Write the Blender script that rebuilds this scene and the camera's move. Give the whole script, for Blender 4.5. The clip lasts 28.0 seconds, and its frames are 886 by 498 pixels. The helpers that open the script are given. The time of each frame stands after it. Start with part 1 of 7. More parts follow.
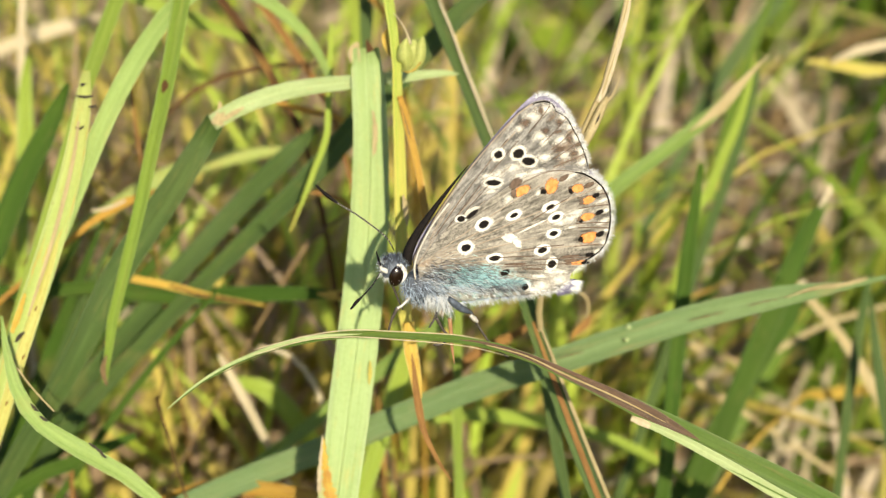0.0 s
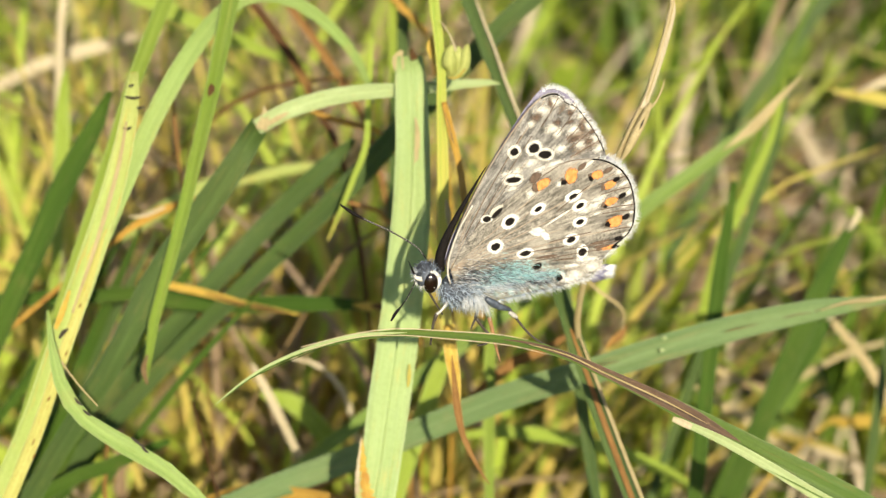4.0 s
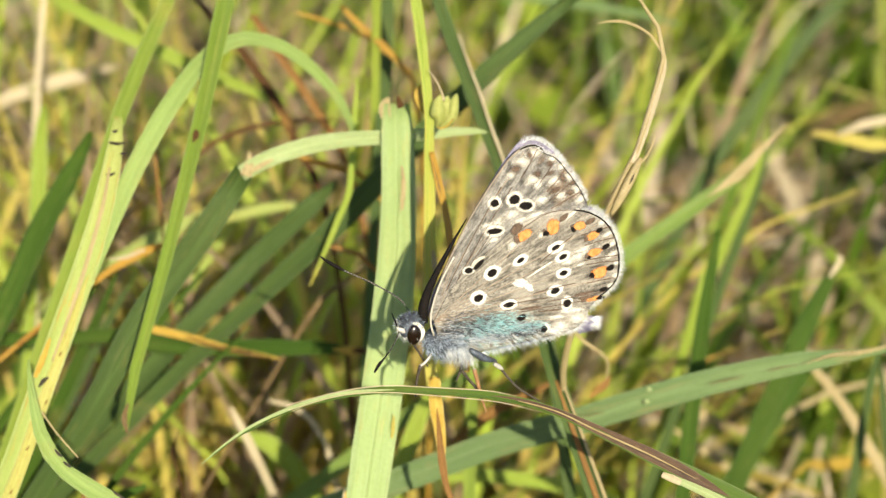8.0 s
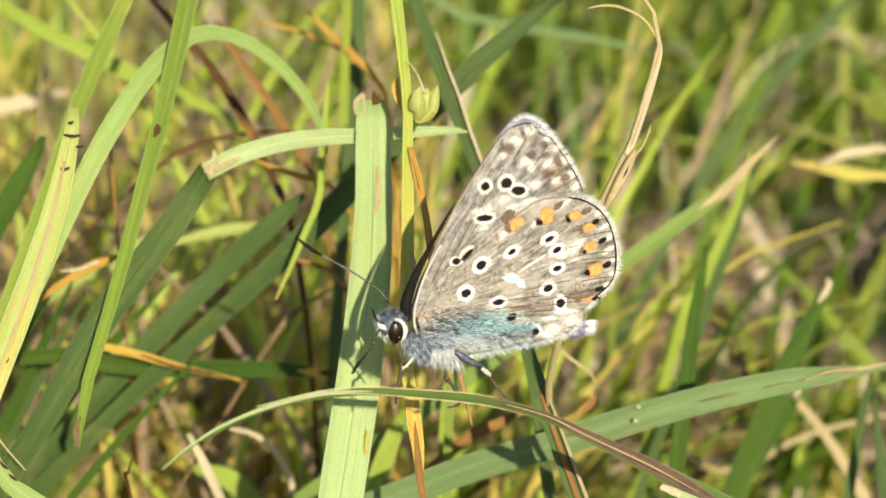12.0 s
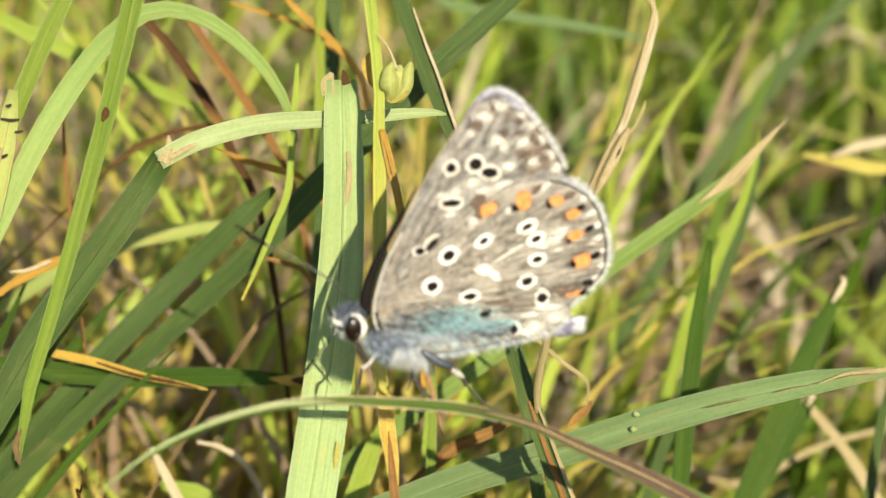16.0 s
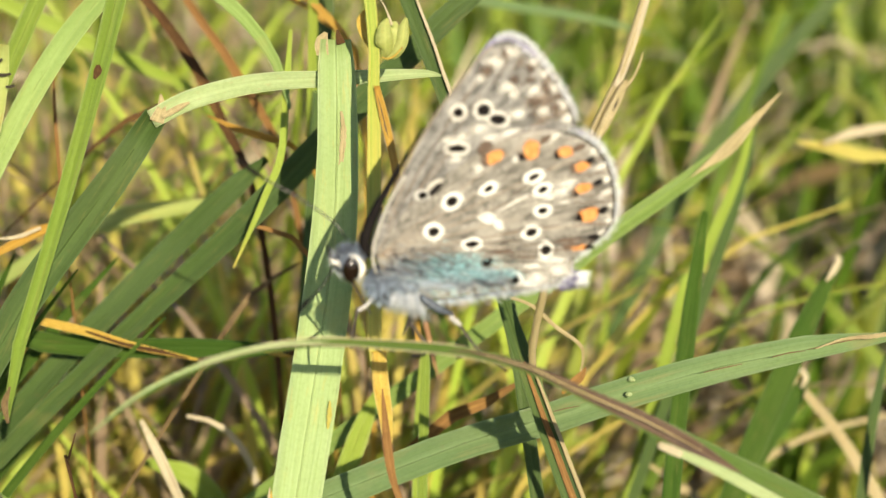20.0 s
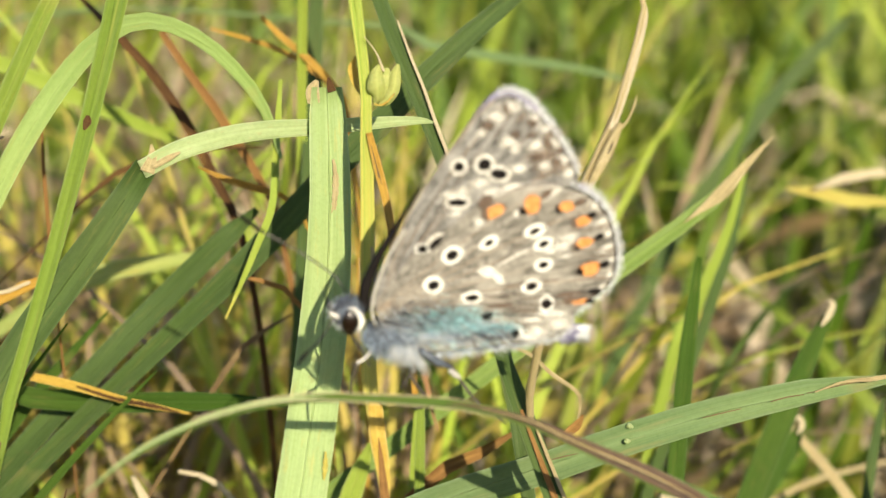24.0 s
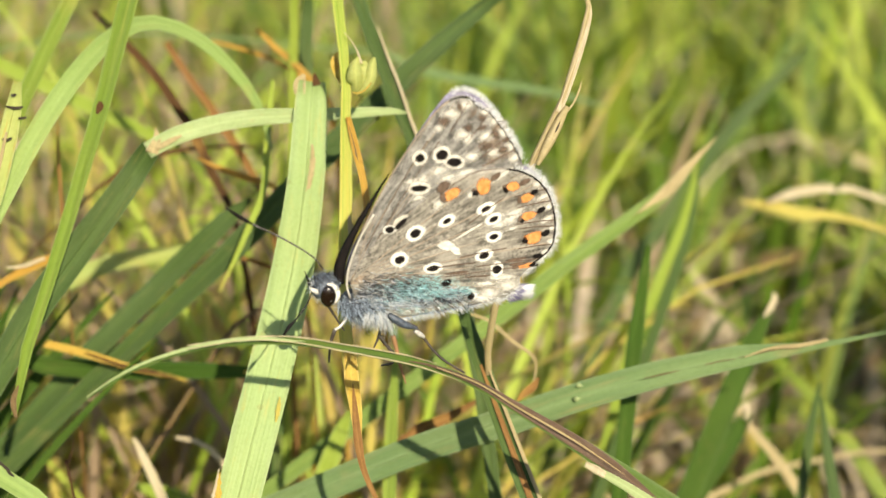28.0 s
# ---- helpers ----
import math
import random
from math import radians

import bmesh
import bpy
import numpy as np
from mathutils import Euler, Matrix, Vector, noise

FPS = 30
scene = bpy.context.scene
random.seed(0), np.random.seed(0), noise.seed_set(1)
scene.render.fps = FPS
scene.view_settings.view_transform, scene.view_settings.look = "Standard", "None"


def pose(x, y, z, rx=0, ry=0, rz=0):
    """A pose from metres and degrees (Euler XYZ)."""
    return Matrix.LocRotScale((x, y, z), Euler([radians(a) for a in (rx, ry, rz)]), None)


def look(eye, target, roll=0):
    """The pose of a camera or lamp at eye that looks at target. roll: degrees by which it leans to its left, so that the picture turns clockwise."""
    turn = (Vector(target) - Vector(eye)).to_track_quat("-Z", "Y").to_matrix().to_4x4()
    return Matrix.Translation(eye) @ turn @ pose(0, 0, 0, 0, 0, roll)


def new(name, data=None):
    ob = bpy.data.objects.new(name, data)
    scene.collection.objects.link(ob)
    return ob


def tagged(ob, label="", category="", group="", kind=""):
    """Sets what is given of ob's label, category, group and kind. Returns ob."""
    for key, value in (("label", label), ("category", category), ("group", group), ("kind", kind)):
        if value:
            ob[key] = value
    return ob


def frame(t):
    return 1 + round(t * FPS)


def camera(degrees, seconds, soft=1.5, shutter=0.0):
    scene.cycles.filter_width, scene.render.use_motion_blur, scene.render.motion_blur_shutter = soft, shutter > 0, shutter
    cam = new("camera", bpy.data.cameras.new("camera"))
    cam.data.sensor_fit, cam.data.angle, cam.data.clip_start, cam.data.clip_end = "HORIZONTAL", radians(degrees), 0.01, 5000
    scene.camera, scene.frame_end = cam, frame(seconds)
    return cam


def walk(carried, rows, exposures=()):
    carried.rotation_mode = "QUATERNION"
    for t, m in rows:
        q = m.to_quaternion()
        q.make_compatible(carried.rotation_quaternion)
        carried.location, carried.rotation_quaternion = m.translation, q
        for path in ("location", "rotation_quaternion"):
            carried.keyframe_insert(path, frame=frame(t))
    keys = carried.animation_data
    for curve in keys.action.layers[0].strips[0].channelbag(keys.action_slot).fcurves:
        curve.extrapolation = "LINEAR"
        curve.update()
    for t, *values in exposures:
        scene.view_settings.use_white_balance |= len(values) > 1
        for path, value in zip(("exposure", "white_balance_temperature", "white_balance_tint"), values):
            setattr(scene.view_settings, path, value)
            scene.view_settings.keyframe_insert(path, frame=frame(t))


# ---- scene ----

cam = camera(29.29, 28.0, soft=1.35)
cam.data.dof.use_dof = True
cam.data.dof.focus_distance = 0.1228
cam.data.dof.aperture_fstop = 40.0

PATH = [
    (0.0, pose(0.00000, -0.10594, 0.16318, 62.000, -0.000, 0.000)),
    (0.5, pose(-0.00137, -0.10796, 0.15997, 63.256, -0.565, -0.204)),
    (1.0, pose(-0.00171, -0.10736, 0.16098, 64.076, -0.870, -0.075)),
    (1.5, pose(-0.00441, -0.11006, 0.15725, 65.085, -0.971, -0.146)),
    (2.0, pose(-0.00481, -0.10968, 0.15813, 64.493, -0.950, -0.104)),
    (2.5, pose(-0.00448, -0.10960, 0.15885, 63.868, -0.965, 0.106)),
    (3.0, pose(-0.00431, -0.10952, 0.15841, 64.054, -1.067, 0.219)),
    (3.5, pose(-0.00351, -0.10833, 0.16005, 63.732, -0.913, 0.477)),
    (4.0, pose(-0.00341, -0.10923, 0.15996, 63.938, -0.886, 0.416)),
    (4.5, pose(-0.00376, -0.10987, 0.15969, 64.154, -1.009, 0.110)),
    (6.5, pose(-0.00626, -0.10750, 0.15944, 64.024, -1.838, -0.907)),
    (7.0, pose(-0.00617, -0.10800, 0.15880, 64.406, -1.991, -0.945)),
    (7.5, pose(-0.00495, -0.10656, 0.16051, 64.388, -2.071, -0.573)),
    (8.0, pose(-0.00547, -0.10680, 0.16224, 64.374, -2.011, -0.473)),
    (8.5, pose(-0.00573, -0.10710, 0.16136, 64.444, -2.193, -0.425)),
    (9.0, pose(-0.00496, -0.10746, 0.16093, 64.489, -2.113, -0.340)),
    (9.5, pose(-0.00297, -0.10695, 0.16110, 65.068, -1.774, -0.294)),
    (10.0, pose(-0.00601, -0.10570, 0.16135, 64.383, -2.493, -0.818)),
    (10.5, pose(-0.00617, -0.10491, 0.15864, 64.963, -2.467, -1.111)),
    (11.0, pose(-0.00568, -0.10368, 0.15596, 65.583, -2.828, -1.242)),
    (11.5, pose(-0.00634, -0.10217, 0.15408, 66.609, -2.997, -1.606)),
    (13.5, pose(-0.01021, -0.09772, 0.14876, 67.947, -3.006, -2.689)),
    (14.0, pose(-0.00599, -0.09501, 0.14790, 68.121, -2.763, -2.313)),
    (14.5, pose(-0.00570, -0.09443, 0.14644, 68.187, -2.631, -2.163)),
    (15.0, pose(-0.00651, -0.09436, 0.14505, 68.137, -2.635, -2.125)),
    (15.5, pose(-0.00722, -0.09252, 0.14641, 67.951, -2.630, -2.474)),
    (16.0, pose(-0.00445, -0.09103, 0.14642, 67.884, -2.476, -1.844)),
    (16.5, pose(-0.00540, -0.09117, 0.14534, 68.192, -2.359, -1.914)),
    (17.0, pose(-0.00640, -0.09155, 0.14371, 68.378, -2.313, -2.182)),
    (17.5, pose(-0.00565, -0.08997, 0.14486, 67.740, -2.834, -1.710)),
    (18.0, pose(-0.00445, -0.08975, 0.14590, 67.961, -2.727, -1.597)),
    (18.5, pose(-0.00523, -0.08980, 0.14443, 68.300, -2.722, -1.881)),
    (19.0, pose(-0.00860, -0.08953, 0.14461, 68.615, -2.694, -2.315)),
    (19.5, pose(-0.00672, -0.09076, 0.14311, 68.543, -2.759, -1.899)),
    (20.0, pose(-0.00484, -0.09192, 0.14128, 68.965, -2.834, -2.208)),
    (20.5, pose(-0.00460, -0.09104, 0.14133, 68.929, -2.799, -2.483)),
    (22.5, pose(-0.00363, -0.09264, 0.13812, 70.497, -2.109, -2.664)),
    (23.0, pose(-0.00267, -0.09114, 0.14037, 70.670, -2.056, -2.555)),
    (23.5, pose(-0.00407, -0.09112, 0.13843, 70.905, -2.196, -2.743)),
    (24.0, pose(-0.00550, -0.09116, 0.14009, 70.994, -2.286, -2.986)),
    (24.5, pose(-0.00266, -0.09172, 0.13793, 71.148, -2.288, -2.532)),
    (25.0, pose(-0.00301, -0.09267, 0.13707, 71.475, -2.387, -2.587)),
    (25.5, pose(-0.00223, -0.08471, 0.13799, 70.345, -3.045, -1.747)),
    (26.0, pose(-0.00197, -0.08655, 0.13480, 71.931, -2.820, -2.162)),
    (26.5, pose(-0.00393, -0.09768, 0.13453, 72.708, -3.255, -2.624)),
    (27.0, pose(-0.00448, -0.10568, 0.13957, 72.462, -3.368, -2.584)),
    (27.5, pose(-0.00214, -0.10493, 0.14083, 72.136, -3.068, -2.095)),
    (28.0, pose(-0.00379, -0.10800, 0.13808, 73.268, -2.825, -2.780)),
]
walk(cam, PATH)


# ---- light: a clear day, the sun behind the camera and to its right ----
SUN_DIR = Vector((-0.215, 0.92, -0.545)).normalized()
world = bpy.data.worlds.new("sky")
scene.world = world
world.use_nodes = True
sky = world.node_tree.nodes.new("ShaderNodeTexSky")
sky.sky_type, sky.sun_disc = "NISHITA", False
sky.sun_elevation = math.asin(-SUN_DIR.z)
sky.sun_rotation = math.atan2(-SUN_DIR.x, -SUN_DIR.y)
world.node_tree.nodes["Background"].inputs["Strength"].default_value = 0.088
world.node_tree.links.new(sky.outputs[0], world.node_tree.nodes["Background"].inputs["Color"])
sun_data = bpy.data.lights.new("sun", "SUN")
sun_data.energy, sun_data.angle, sun_data.color = 5.4, radians(0.53), (1.0, 0.89, 0.665)
sun = new("sun", sun_data)
sun.matrix_world = look((0, 0, 3), Vector((0, 0, 3)) + SUN_DIR)
scene.view_settings.exposure = 0.72


# ---- materials ----
def shader(name):
    m = bpy.data.materials.new(name)
    m.use_nodes = True
    nt = m.node_tree
    nt.nodes.clear()
    out = nt.nodes.new("ShaderNodeOutputMaterial")
    return m, nt, out


def node(nt, kind, **values):
    n = nt.nodes.new(kind)
    for key, value in values.items():
        n.inputs[key.replace("_", " ")].default_value = value
    return n


def mixed(nt, fac, a, b, blend="MIX"):
    """A colour mix; fac, a and b are sockets or values."""
    n = nt.nodes.new("ShaderNodeMix")
    n.data_type, n.blend_type = "RGBA", blend
    for sock, v in ((n.inputs[0], fac), (n.inputs[6], a), (n.inputs[7], b)):
        if isinstance(v, (int, float)):
            sock.default_value = v
        elif isinstance(v, tuple):
            sock.default_value = (*v, 1)
        else:
            nt.links.new(v, sock)
    return n.outputs[2]


def maths(nt, op, a, b=0.0, clamp=False):
    n = nt.nodes.new("ShaderNodeMath")
    n.operation, n.use_clamp = op, clamp
    for sock, v in ((n.inputs[0], a), (n.inputs[1], b)):
        if isinstance(v, (int, float)):
            sock.default_value = v
        else:
            nt.links.new(v, sock)
    return n.outputs[0]


def stretched(nt, source, sx, sy, sz):
    n = nt.nodes.new("ShaderNodeVectorMath")
    n.operation = "MULTIPLY"
    nt.links.new(source, n.inputs[0])
    n.inputs[1].default_value = (sx, sy, sz)
    return n.outputs[0]


def noise_of(nt, vec, scale, detail=3.0, rough=0.55):
    n = node(nt, "ShaderNodeTexNoise", Scale=scale, Detail=detail, Roughness=rough)
    nt.links.new(vec, n.inputs["Vector"])
    return n.outputs["Fac"]


def leaf_material(name, dark, light, wear, wear_amount=0.5, tip=None, tip_from=0.8, island=False, glow=0.4, gloss=0.42):
    """Grass: long parallel veins, a paler midrib, blotches of wear, and a dry tip; some light passes through."""
    m, nt, out = shader(name)
    uv = nt.nodes.new("ShaderNodeUVMap").outputs[0]
    geo = nt.nodes.new("ShaderNodeNewGeometry")
    info = nt.nodes.new("ShaderNodeObjectInfo")
    rnd = geo.outputs["Random Per Island"] if island else info.outputs["Random"]
    pos = geo.outputs["Position"]
    shift = nt.nodes.new("ShaderNodeCombineXYZ")
    nt.links.new(maths(nt, "MULTIPLY", rnd, 7.3), shift.inputs[0])
    nt.links.new(maths(nt, "MULTIPLY", rnd, 31.7), shift.inputs[1])
    own = nt.nodes.new("ShaderNodeVectorMath")
    nt.links.new(uv, own.inputs[0])
    nt.links.new(shift.outputs[0], own.inputs[1])
    plane = own.outputs[0]
    veins = noise_of(nt, stretched(nt, plane, 22.0, 1.6, 1.0), 1.0, 2.0)
    fine = noise_of(nt, stretched(nt, plane, 70.0, 3.0, 1.0), 1.0, 2.0)
    flaws = noise_of(nt, stretched(nt, plane, 5.0, 34.0, 1.0), 1.0, 4.0, 0.65)
    chaff = noise_of(nt, pos, 3200.0, 3.0, 0.7)
    body = noise_of(nt, pos, 140.0, 3.0)
    along = noise_of(nt, stretched(nt, plane, 1.3, 5.0, 1.0), 1.0, 3.0)
    tone = maths(nt, "ADD", maths(nt, "MULTIPLY", ramp_fac(nt, veins, 0.25, 0.75), 0.34), maths(nt, "MULTIPLY", ramp_fac(nt, along, 0.3, 0.7), 0.66))
    col = mixed(nt, tone, dark, light)
    sallow = ramp_fac(nt, noise_of(nt, pos, 55.0, 2.0), 0.50, 0.72)
    col = mixed(nt, maths(nt, "MULTIPLY", sallow, 0.45 * wear_amount), col, tuple(0.5 * (a + b) for a, b in zip(light, wear)))
    col = mixed(nt, maths(nt, "MULTIPLY", ramp_fac(nt, fine, 0.3, 0.7), 0.3), col, mixed(nt, 1.0, col, (0.58, 0.64, 0.48), "MULTIPLY"))
    col = mixed(nt, maths(nt, "MULTIPLY", ramp_fac(nt, chaff, 0.45, 0.75), 0.35), col, mixed(nt, 1.0, col, (0.60, 0.64, 0.50), "MULTIPLY"))
    col = mixed(nt, maths(nt, "MULTIPLY", ramp_fac(nt, flaws, 0.56, 0.70), 0.8 * wear_amount), col, wear)
    col = mixed(nt, maths(nt, "MULTIPLY", ramp_fac(nt, flaws, 0.68, 0.76), 0.45 * wear_amount), col, tuple(0.5 * a for a in wear))
    if island:
        col = mixed(nt, maths(nt, "MULTIPLY", rnd, 0.38), col, tuple(0.5 * (a + b) for a, b in zip(light, wear)))
    sep = nt.nodes.new("ShaderNodeSeparateXYZ")
    nt.links.new(uv, sep.inputs[0])
    mid = maths(nt, "SUBTRACT", 1.0, maths(nt, "MULTIPLY", maths(nt, "ABSOLUTE", maths(nt, "SUBTRACT", sep.outputs[0], 0.5)), 9.0), True)
    col = mixed(nt, maths(nt, "MULTIPLY", mid, 0.25), col, tuple(min(1, 1.2 * a + 0.02) for a in light))
    rim = ramp_fac(nt, maths(nt, "ABSOLUTE", maths(nt, "SUBTRACT", sep.outputs[0], 0.5)), 0.44, 0.5)
    col = mixed(nt, maths(nt, "MULTIPLY", rim, 0.55), col, tuple(min(1, 1.15 * a + 0.06) for a in light))
    blot = ramp_fac(nt, body, 0.62, 0.72)
    col = mixed(nt, maths(nt, "MULTIPLY", blot, wear_amount), col, wear)
    specks = ramp_fac(nt, noise_of(nt, pos, 900.0, 2.0), 0.70, 0.76)
    col = mixed(nt, maths(nt, "MULTIPLY", specks, 0.55 * wear_amount), col, tuple(0.45 * a for a in wear))
    if tip:
        wob = maths(nt, "ADD", sep.outputs[1], maths(nt, "MULTIPLY", maths(nt, "SUBTRACT", veins, 0.5), 0.35))
        col = mixed(nt, ramp_fac(nt, wob, tip_from - 0.07, tip_from + 0.07), col, tip)
    bsdf = node(nt, "ShaderNodeBsdfPrincipled", Roughness=gloss)
    nt.links.new(col, bsdf.inputs["Base Color"])
    bsdf.inputs["Specular IOR Level"].default_value = 0.45 if gloss < 0.6 else 0.2
    bump = node(nt, "ShaderNodeBump", Strength=0.5, Distance=0.0002)
    nt.links.new(maths(nt, "ADD", fine, maths(nt, "MULTIPLY", veins, 0.8)), bump.inputs["Height"])
    nt.links.new(bump.outputs[0], bsdf.inputs["Normal"])
    trans = node(nt, "ShaderNodeBsdfTranslucent")
    nt.links.new(mixed(nt, 1.0, col, (1.0, 1.0, 0.42), "MULTIPLY"), trans.inputs["Color"])
    mix = node(nt, "ShaderNodeMixShader", Fac=0.33 if island else glow)
    nt.links.new(bsdf.outputs[0], mix.inputs[1])
    nt.links.new(trans.outputs[0], mix.inputs[2])
    nt.links.new(mix.outputs[0], out.inputs[0])
    return m


def ramp_fac(nt, value, low, high):
    n = nt.nodes.new("ShaderNodeMapRange")
    n.clamp = True
    n.inputs["From Min"].default_value, n.inputs["From Max"].default_value = low, high
    nt.links.new(value, n.inputs["Value"])
    return n.outputs["Result"]


def plain(name, dark, light, scale=800.0, rough=0.6, bump=0.3, spec=0.5):
    m, nt, out = shader(name)
    pos = nt.nodes.new("ShaderNodeTexCoord").outputs["Object"]
    a, b = noise_of(nt, pos, scale, 4.0), noise_of(nt, pos, scale * 4.3, 2.0)
    col = mixed(nt, ramp_fac(nt, a, 0.3, 0.7), dark, light)
    col = mixed(nt, maths(nt, "MULTIPLY", b, 0.4), col, tuple(0.55 * v for v in dark))
    bsdf = node(nt, "ShaderNodeBsdfPrincipled", Roughness=rough)
    bsdf.inputs["Specular IOR Level"].default_value = spec
    nt.links.new(col, bsdf.inputs["Base Color"])
    bp = node(nt, "ShaderNodeBump", Strength=bump, Distance=0.25 / scale)
    nt.links.new(b, bp.inputs["Height"])
    nt.links.new(bp.outputs[0], bsdf.inputs["Normal"])
    nt.links.new(bsdf.outputs[0], out.inputs[0])
    return m


GREEN = leaf_material("leaf_green", (0.17, 0.25, 0.022), (0.33, 0.43, 0.075), (0.50, 0.42, 0.10), 0.35)
MIDGREEN = leaf_material("leaf_midgreen", (0.12, 0.20, 0.016), (0.26, 0.37, 0.05), (0.44, 0.36, 0.09), 0.35)
LIGHT = leaf_material("leaf_light", (0.25, 0.35, 0.03), (0.39, 0.49, 0.08), (0.52, 0.46, 0.12), 0.3)
PALE = leaf_material("leaf_pale", (0.38, 0.48, 0.20), (0.56, 0.65, 0.36), (0.54, 0.44, 0.20), 0.45)
PALER = leaf_material("leaf_paler", (0.36, 0.45, 0.10), (0.55, 0.63, 0.23), (0.56, 0.36, 0.08), 1.0)
BROAD = leaf_material("leaf_broad", (0.32, 0.44, 0.15), (0.46, 0.58, 0.26), (0.56, 0.48, 0.14), 0.6)
# Shade on the tuft and half-shaded blades is put into these two greens.
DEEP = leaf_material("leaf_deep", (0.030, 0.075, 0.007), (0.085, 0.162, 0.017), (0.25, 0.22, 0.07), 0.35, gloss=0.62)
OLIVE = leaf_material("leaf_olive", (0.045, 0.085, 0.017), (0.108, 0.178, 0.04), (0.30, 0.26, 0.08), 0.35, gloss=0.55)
COOL = leaf_material("leaf_cool", (0.24, 0.36, 0.085), (0.42, 0.55, 0.19), (0.50, 0.44, 0.14), 0.35)
FRESH = leaf_material("leaf_fresh", (0.17, 0.27, 0.05), (0.31, 0.42, 0.11), (0.45, 0.36, 0.14), 0.3)
BROWNED = leaf_material("leaf_browned", (0.03, 0.017, 0.011), (0.17, 0.10, 0.06), (0.40, 0.29, 0.16), 0.5, glow=0.1, gloss=0.5)
BLUISH = leaf_material("leaf_bluish", (0.125, 0.21, 0.075), (0.245, 0.35, 0.145), (0.42, 0.31, 0.14), 0.35)
YELLOW = leaf_material("leaf_yellow", (0.50, 0.43, 0.08), (0.68, 0.60, 0.17), (0.46, 0.22, 0.06), 0.9)
SALLOW = leaf_material("leaf_sallow", (0.52, 0.50, 0.12), (0.66, 0.63, 0.22), (0.50, 0.26, 0.07), 0.7)
YELLOWSTEM = leaf_material("stem_yellow", (0.30, 0.42, 0.05), (0.48, 0.58, 0.11), (0.62, 0.50, 0.08), 0.4, (0.64, 0.56, 0.13), 0.92)
DRY = leaf_material("leaf_dry", (0.42, 0.33, 0.16), (0.68, 0.56, 0.33), (0.22, 0.12, 0.06), 0.5)
STRAW = leaf_material("leaf_straw", (0.54, 0.44, 0.30), (0.80, 0.70, 0.52), (0.34, 0.22, 0.12), 0.5)
BROWN = leaf_material("leaf_brown", (0.045, 0.021, 0.008), (0.12, 0.058, 0.02), (0.42, 0.24, 0.06), 0.4, glow=0.2, gloss=0.8)
RUST = leaf_material("leaf_rust", (0.18, 0.085, 0.028), (0.37, 0.20, 0.07), (0.60, 0.36, 0.08), 0.5, glow=0.3, gloss=0.8)
ORANGE = leaf_material("leaf_orange", (0.50, 0.26, 0.035), (0.68, 0.44, 0.08), (0.22, 0.08, 0.03), 0.8)
BLACKISH = leaf_material("leaf_blackened", (0.02, 0.016, 0.01), (0.05, 0.038, 0.02), (0.10, 0.06, 0.03), 0.4, glow=0.05)
PERCH = leaf_material("leaf_perch", (0.06, 0.12, 0.016), (0.16, 0.255, 0.05), (0.28, 0.18, 0.07), 0.4)
UMBER_LEAF = leaf_material("leaf_umber", (0.07, 0.042, 0.016), (0.22, 0.14, 0.055), (0.44, 0.33, 0.14), 0.6, glow=0.15, gloss=0.55)
AMBER = leaf_material("leaf_amber", (0.58, 0.36, 0.05), (0.74, 0.56, 0.12), (0.42, 0.16, 0.04), 0.8)


# ---- builders ----
def mesh_of(name, verts, faces, mat, uvs=None, smooth=True):
    me = bpy.data.meshes.new(name)
    me.from_pydata(verts, [], faces)
    if uvs is not None:
        layer = me.uv_layers.new(name="UVMap")
        idx = np.empty(len(me.loops), np.int32)
        me.loops.foreach_get("vertex_index", idx)
        layer.data.foreach_set("uv", np.asarray(uvs, np.float32)[idx].ravel())
    me.polygons.foreach_set("use_smooth", [smooth] * len(me.polygons))
    me.materials.append(mat)
    me.update()
    return me


def spline(points, count):
    """Catmull-Rom through rows of numbers, evenly along their length."""
    p = np.asarray(points, float)
    p = np.vstack([2 * p[0] - p[1], p, 2 * p[-1] - p[-2]])
    out = []
    for i in range(1, len(p) - 2):
        a, b, c, d = p[i - 1:i + 3]
        for t in np.linspace(0, 1, 14, endpoint=False):
            out.append(0.5 * (2 * b + (c - a) * t + (2 * a - 5 * b + 4 * c - d) * t * t + (3 * b - a - 3 * c + d) * t ** 3))
    out = np.array(out + [p[-2]])
    s = np.r_[0, np.cumsum(np.linalg.norm(np.diff(out[:, :3], axis=0), axis=1))]
    at = np.linspace(0, s[-1], count)
    return np.stack([np.interp(at, s, col) for col in out.T], 1)


def frame_of(points, face, count, twist=0.0):
    """The centre line of a leaf blade with its width, and its sideways and outward directions."""
    c = spline(points, count)
    tang = np.gradient(c[:, :3], axis=0)
    tang /= np.linalg.norm(tang, axis=1)[:, None] + 1e-9
    side = np.cross(tang, np.asarray(face, float))
    side /= np.linalg.norm(side, axis=1)[:, None] + 1e-9
    nor = np.cross(side, tang)
    ang = np.radians(twist) * np.linspace(0, 1, count)
    return c, side * np.cos(ang)[:, None] + nor * np.sin(ang)[:, None], nor * np.cos(ang)[:, None] - side * np.sin(ang)[:, None]


FACE = (0.1, -1.0, 0.45)


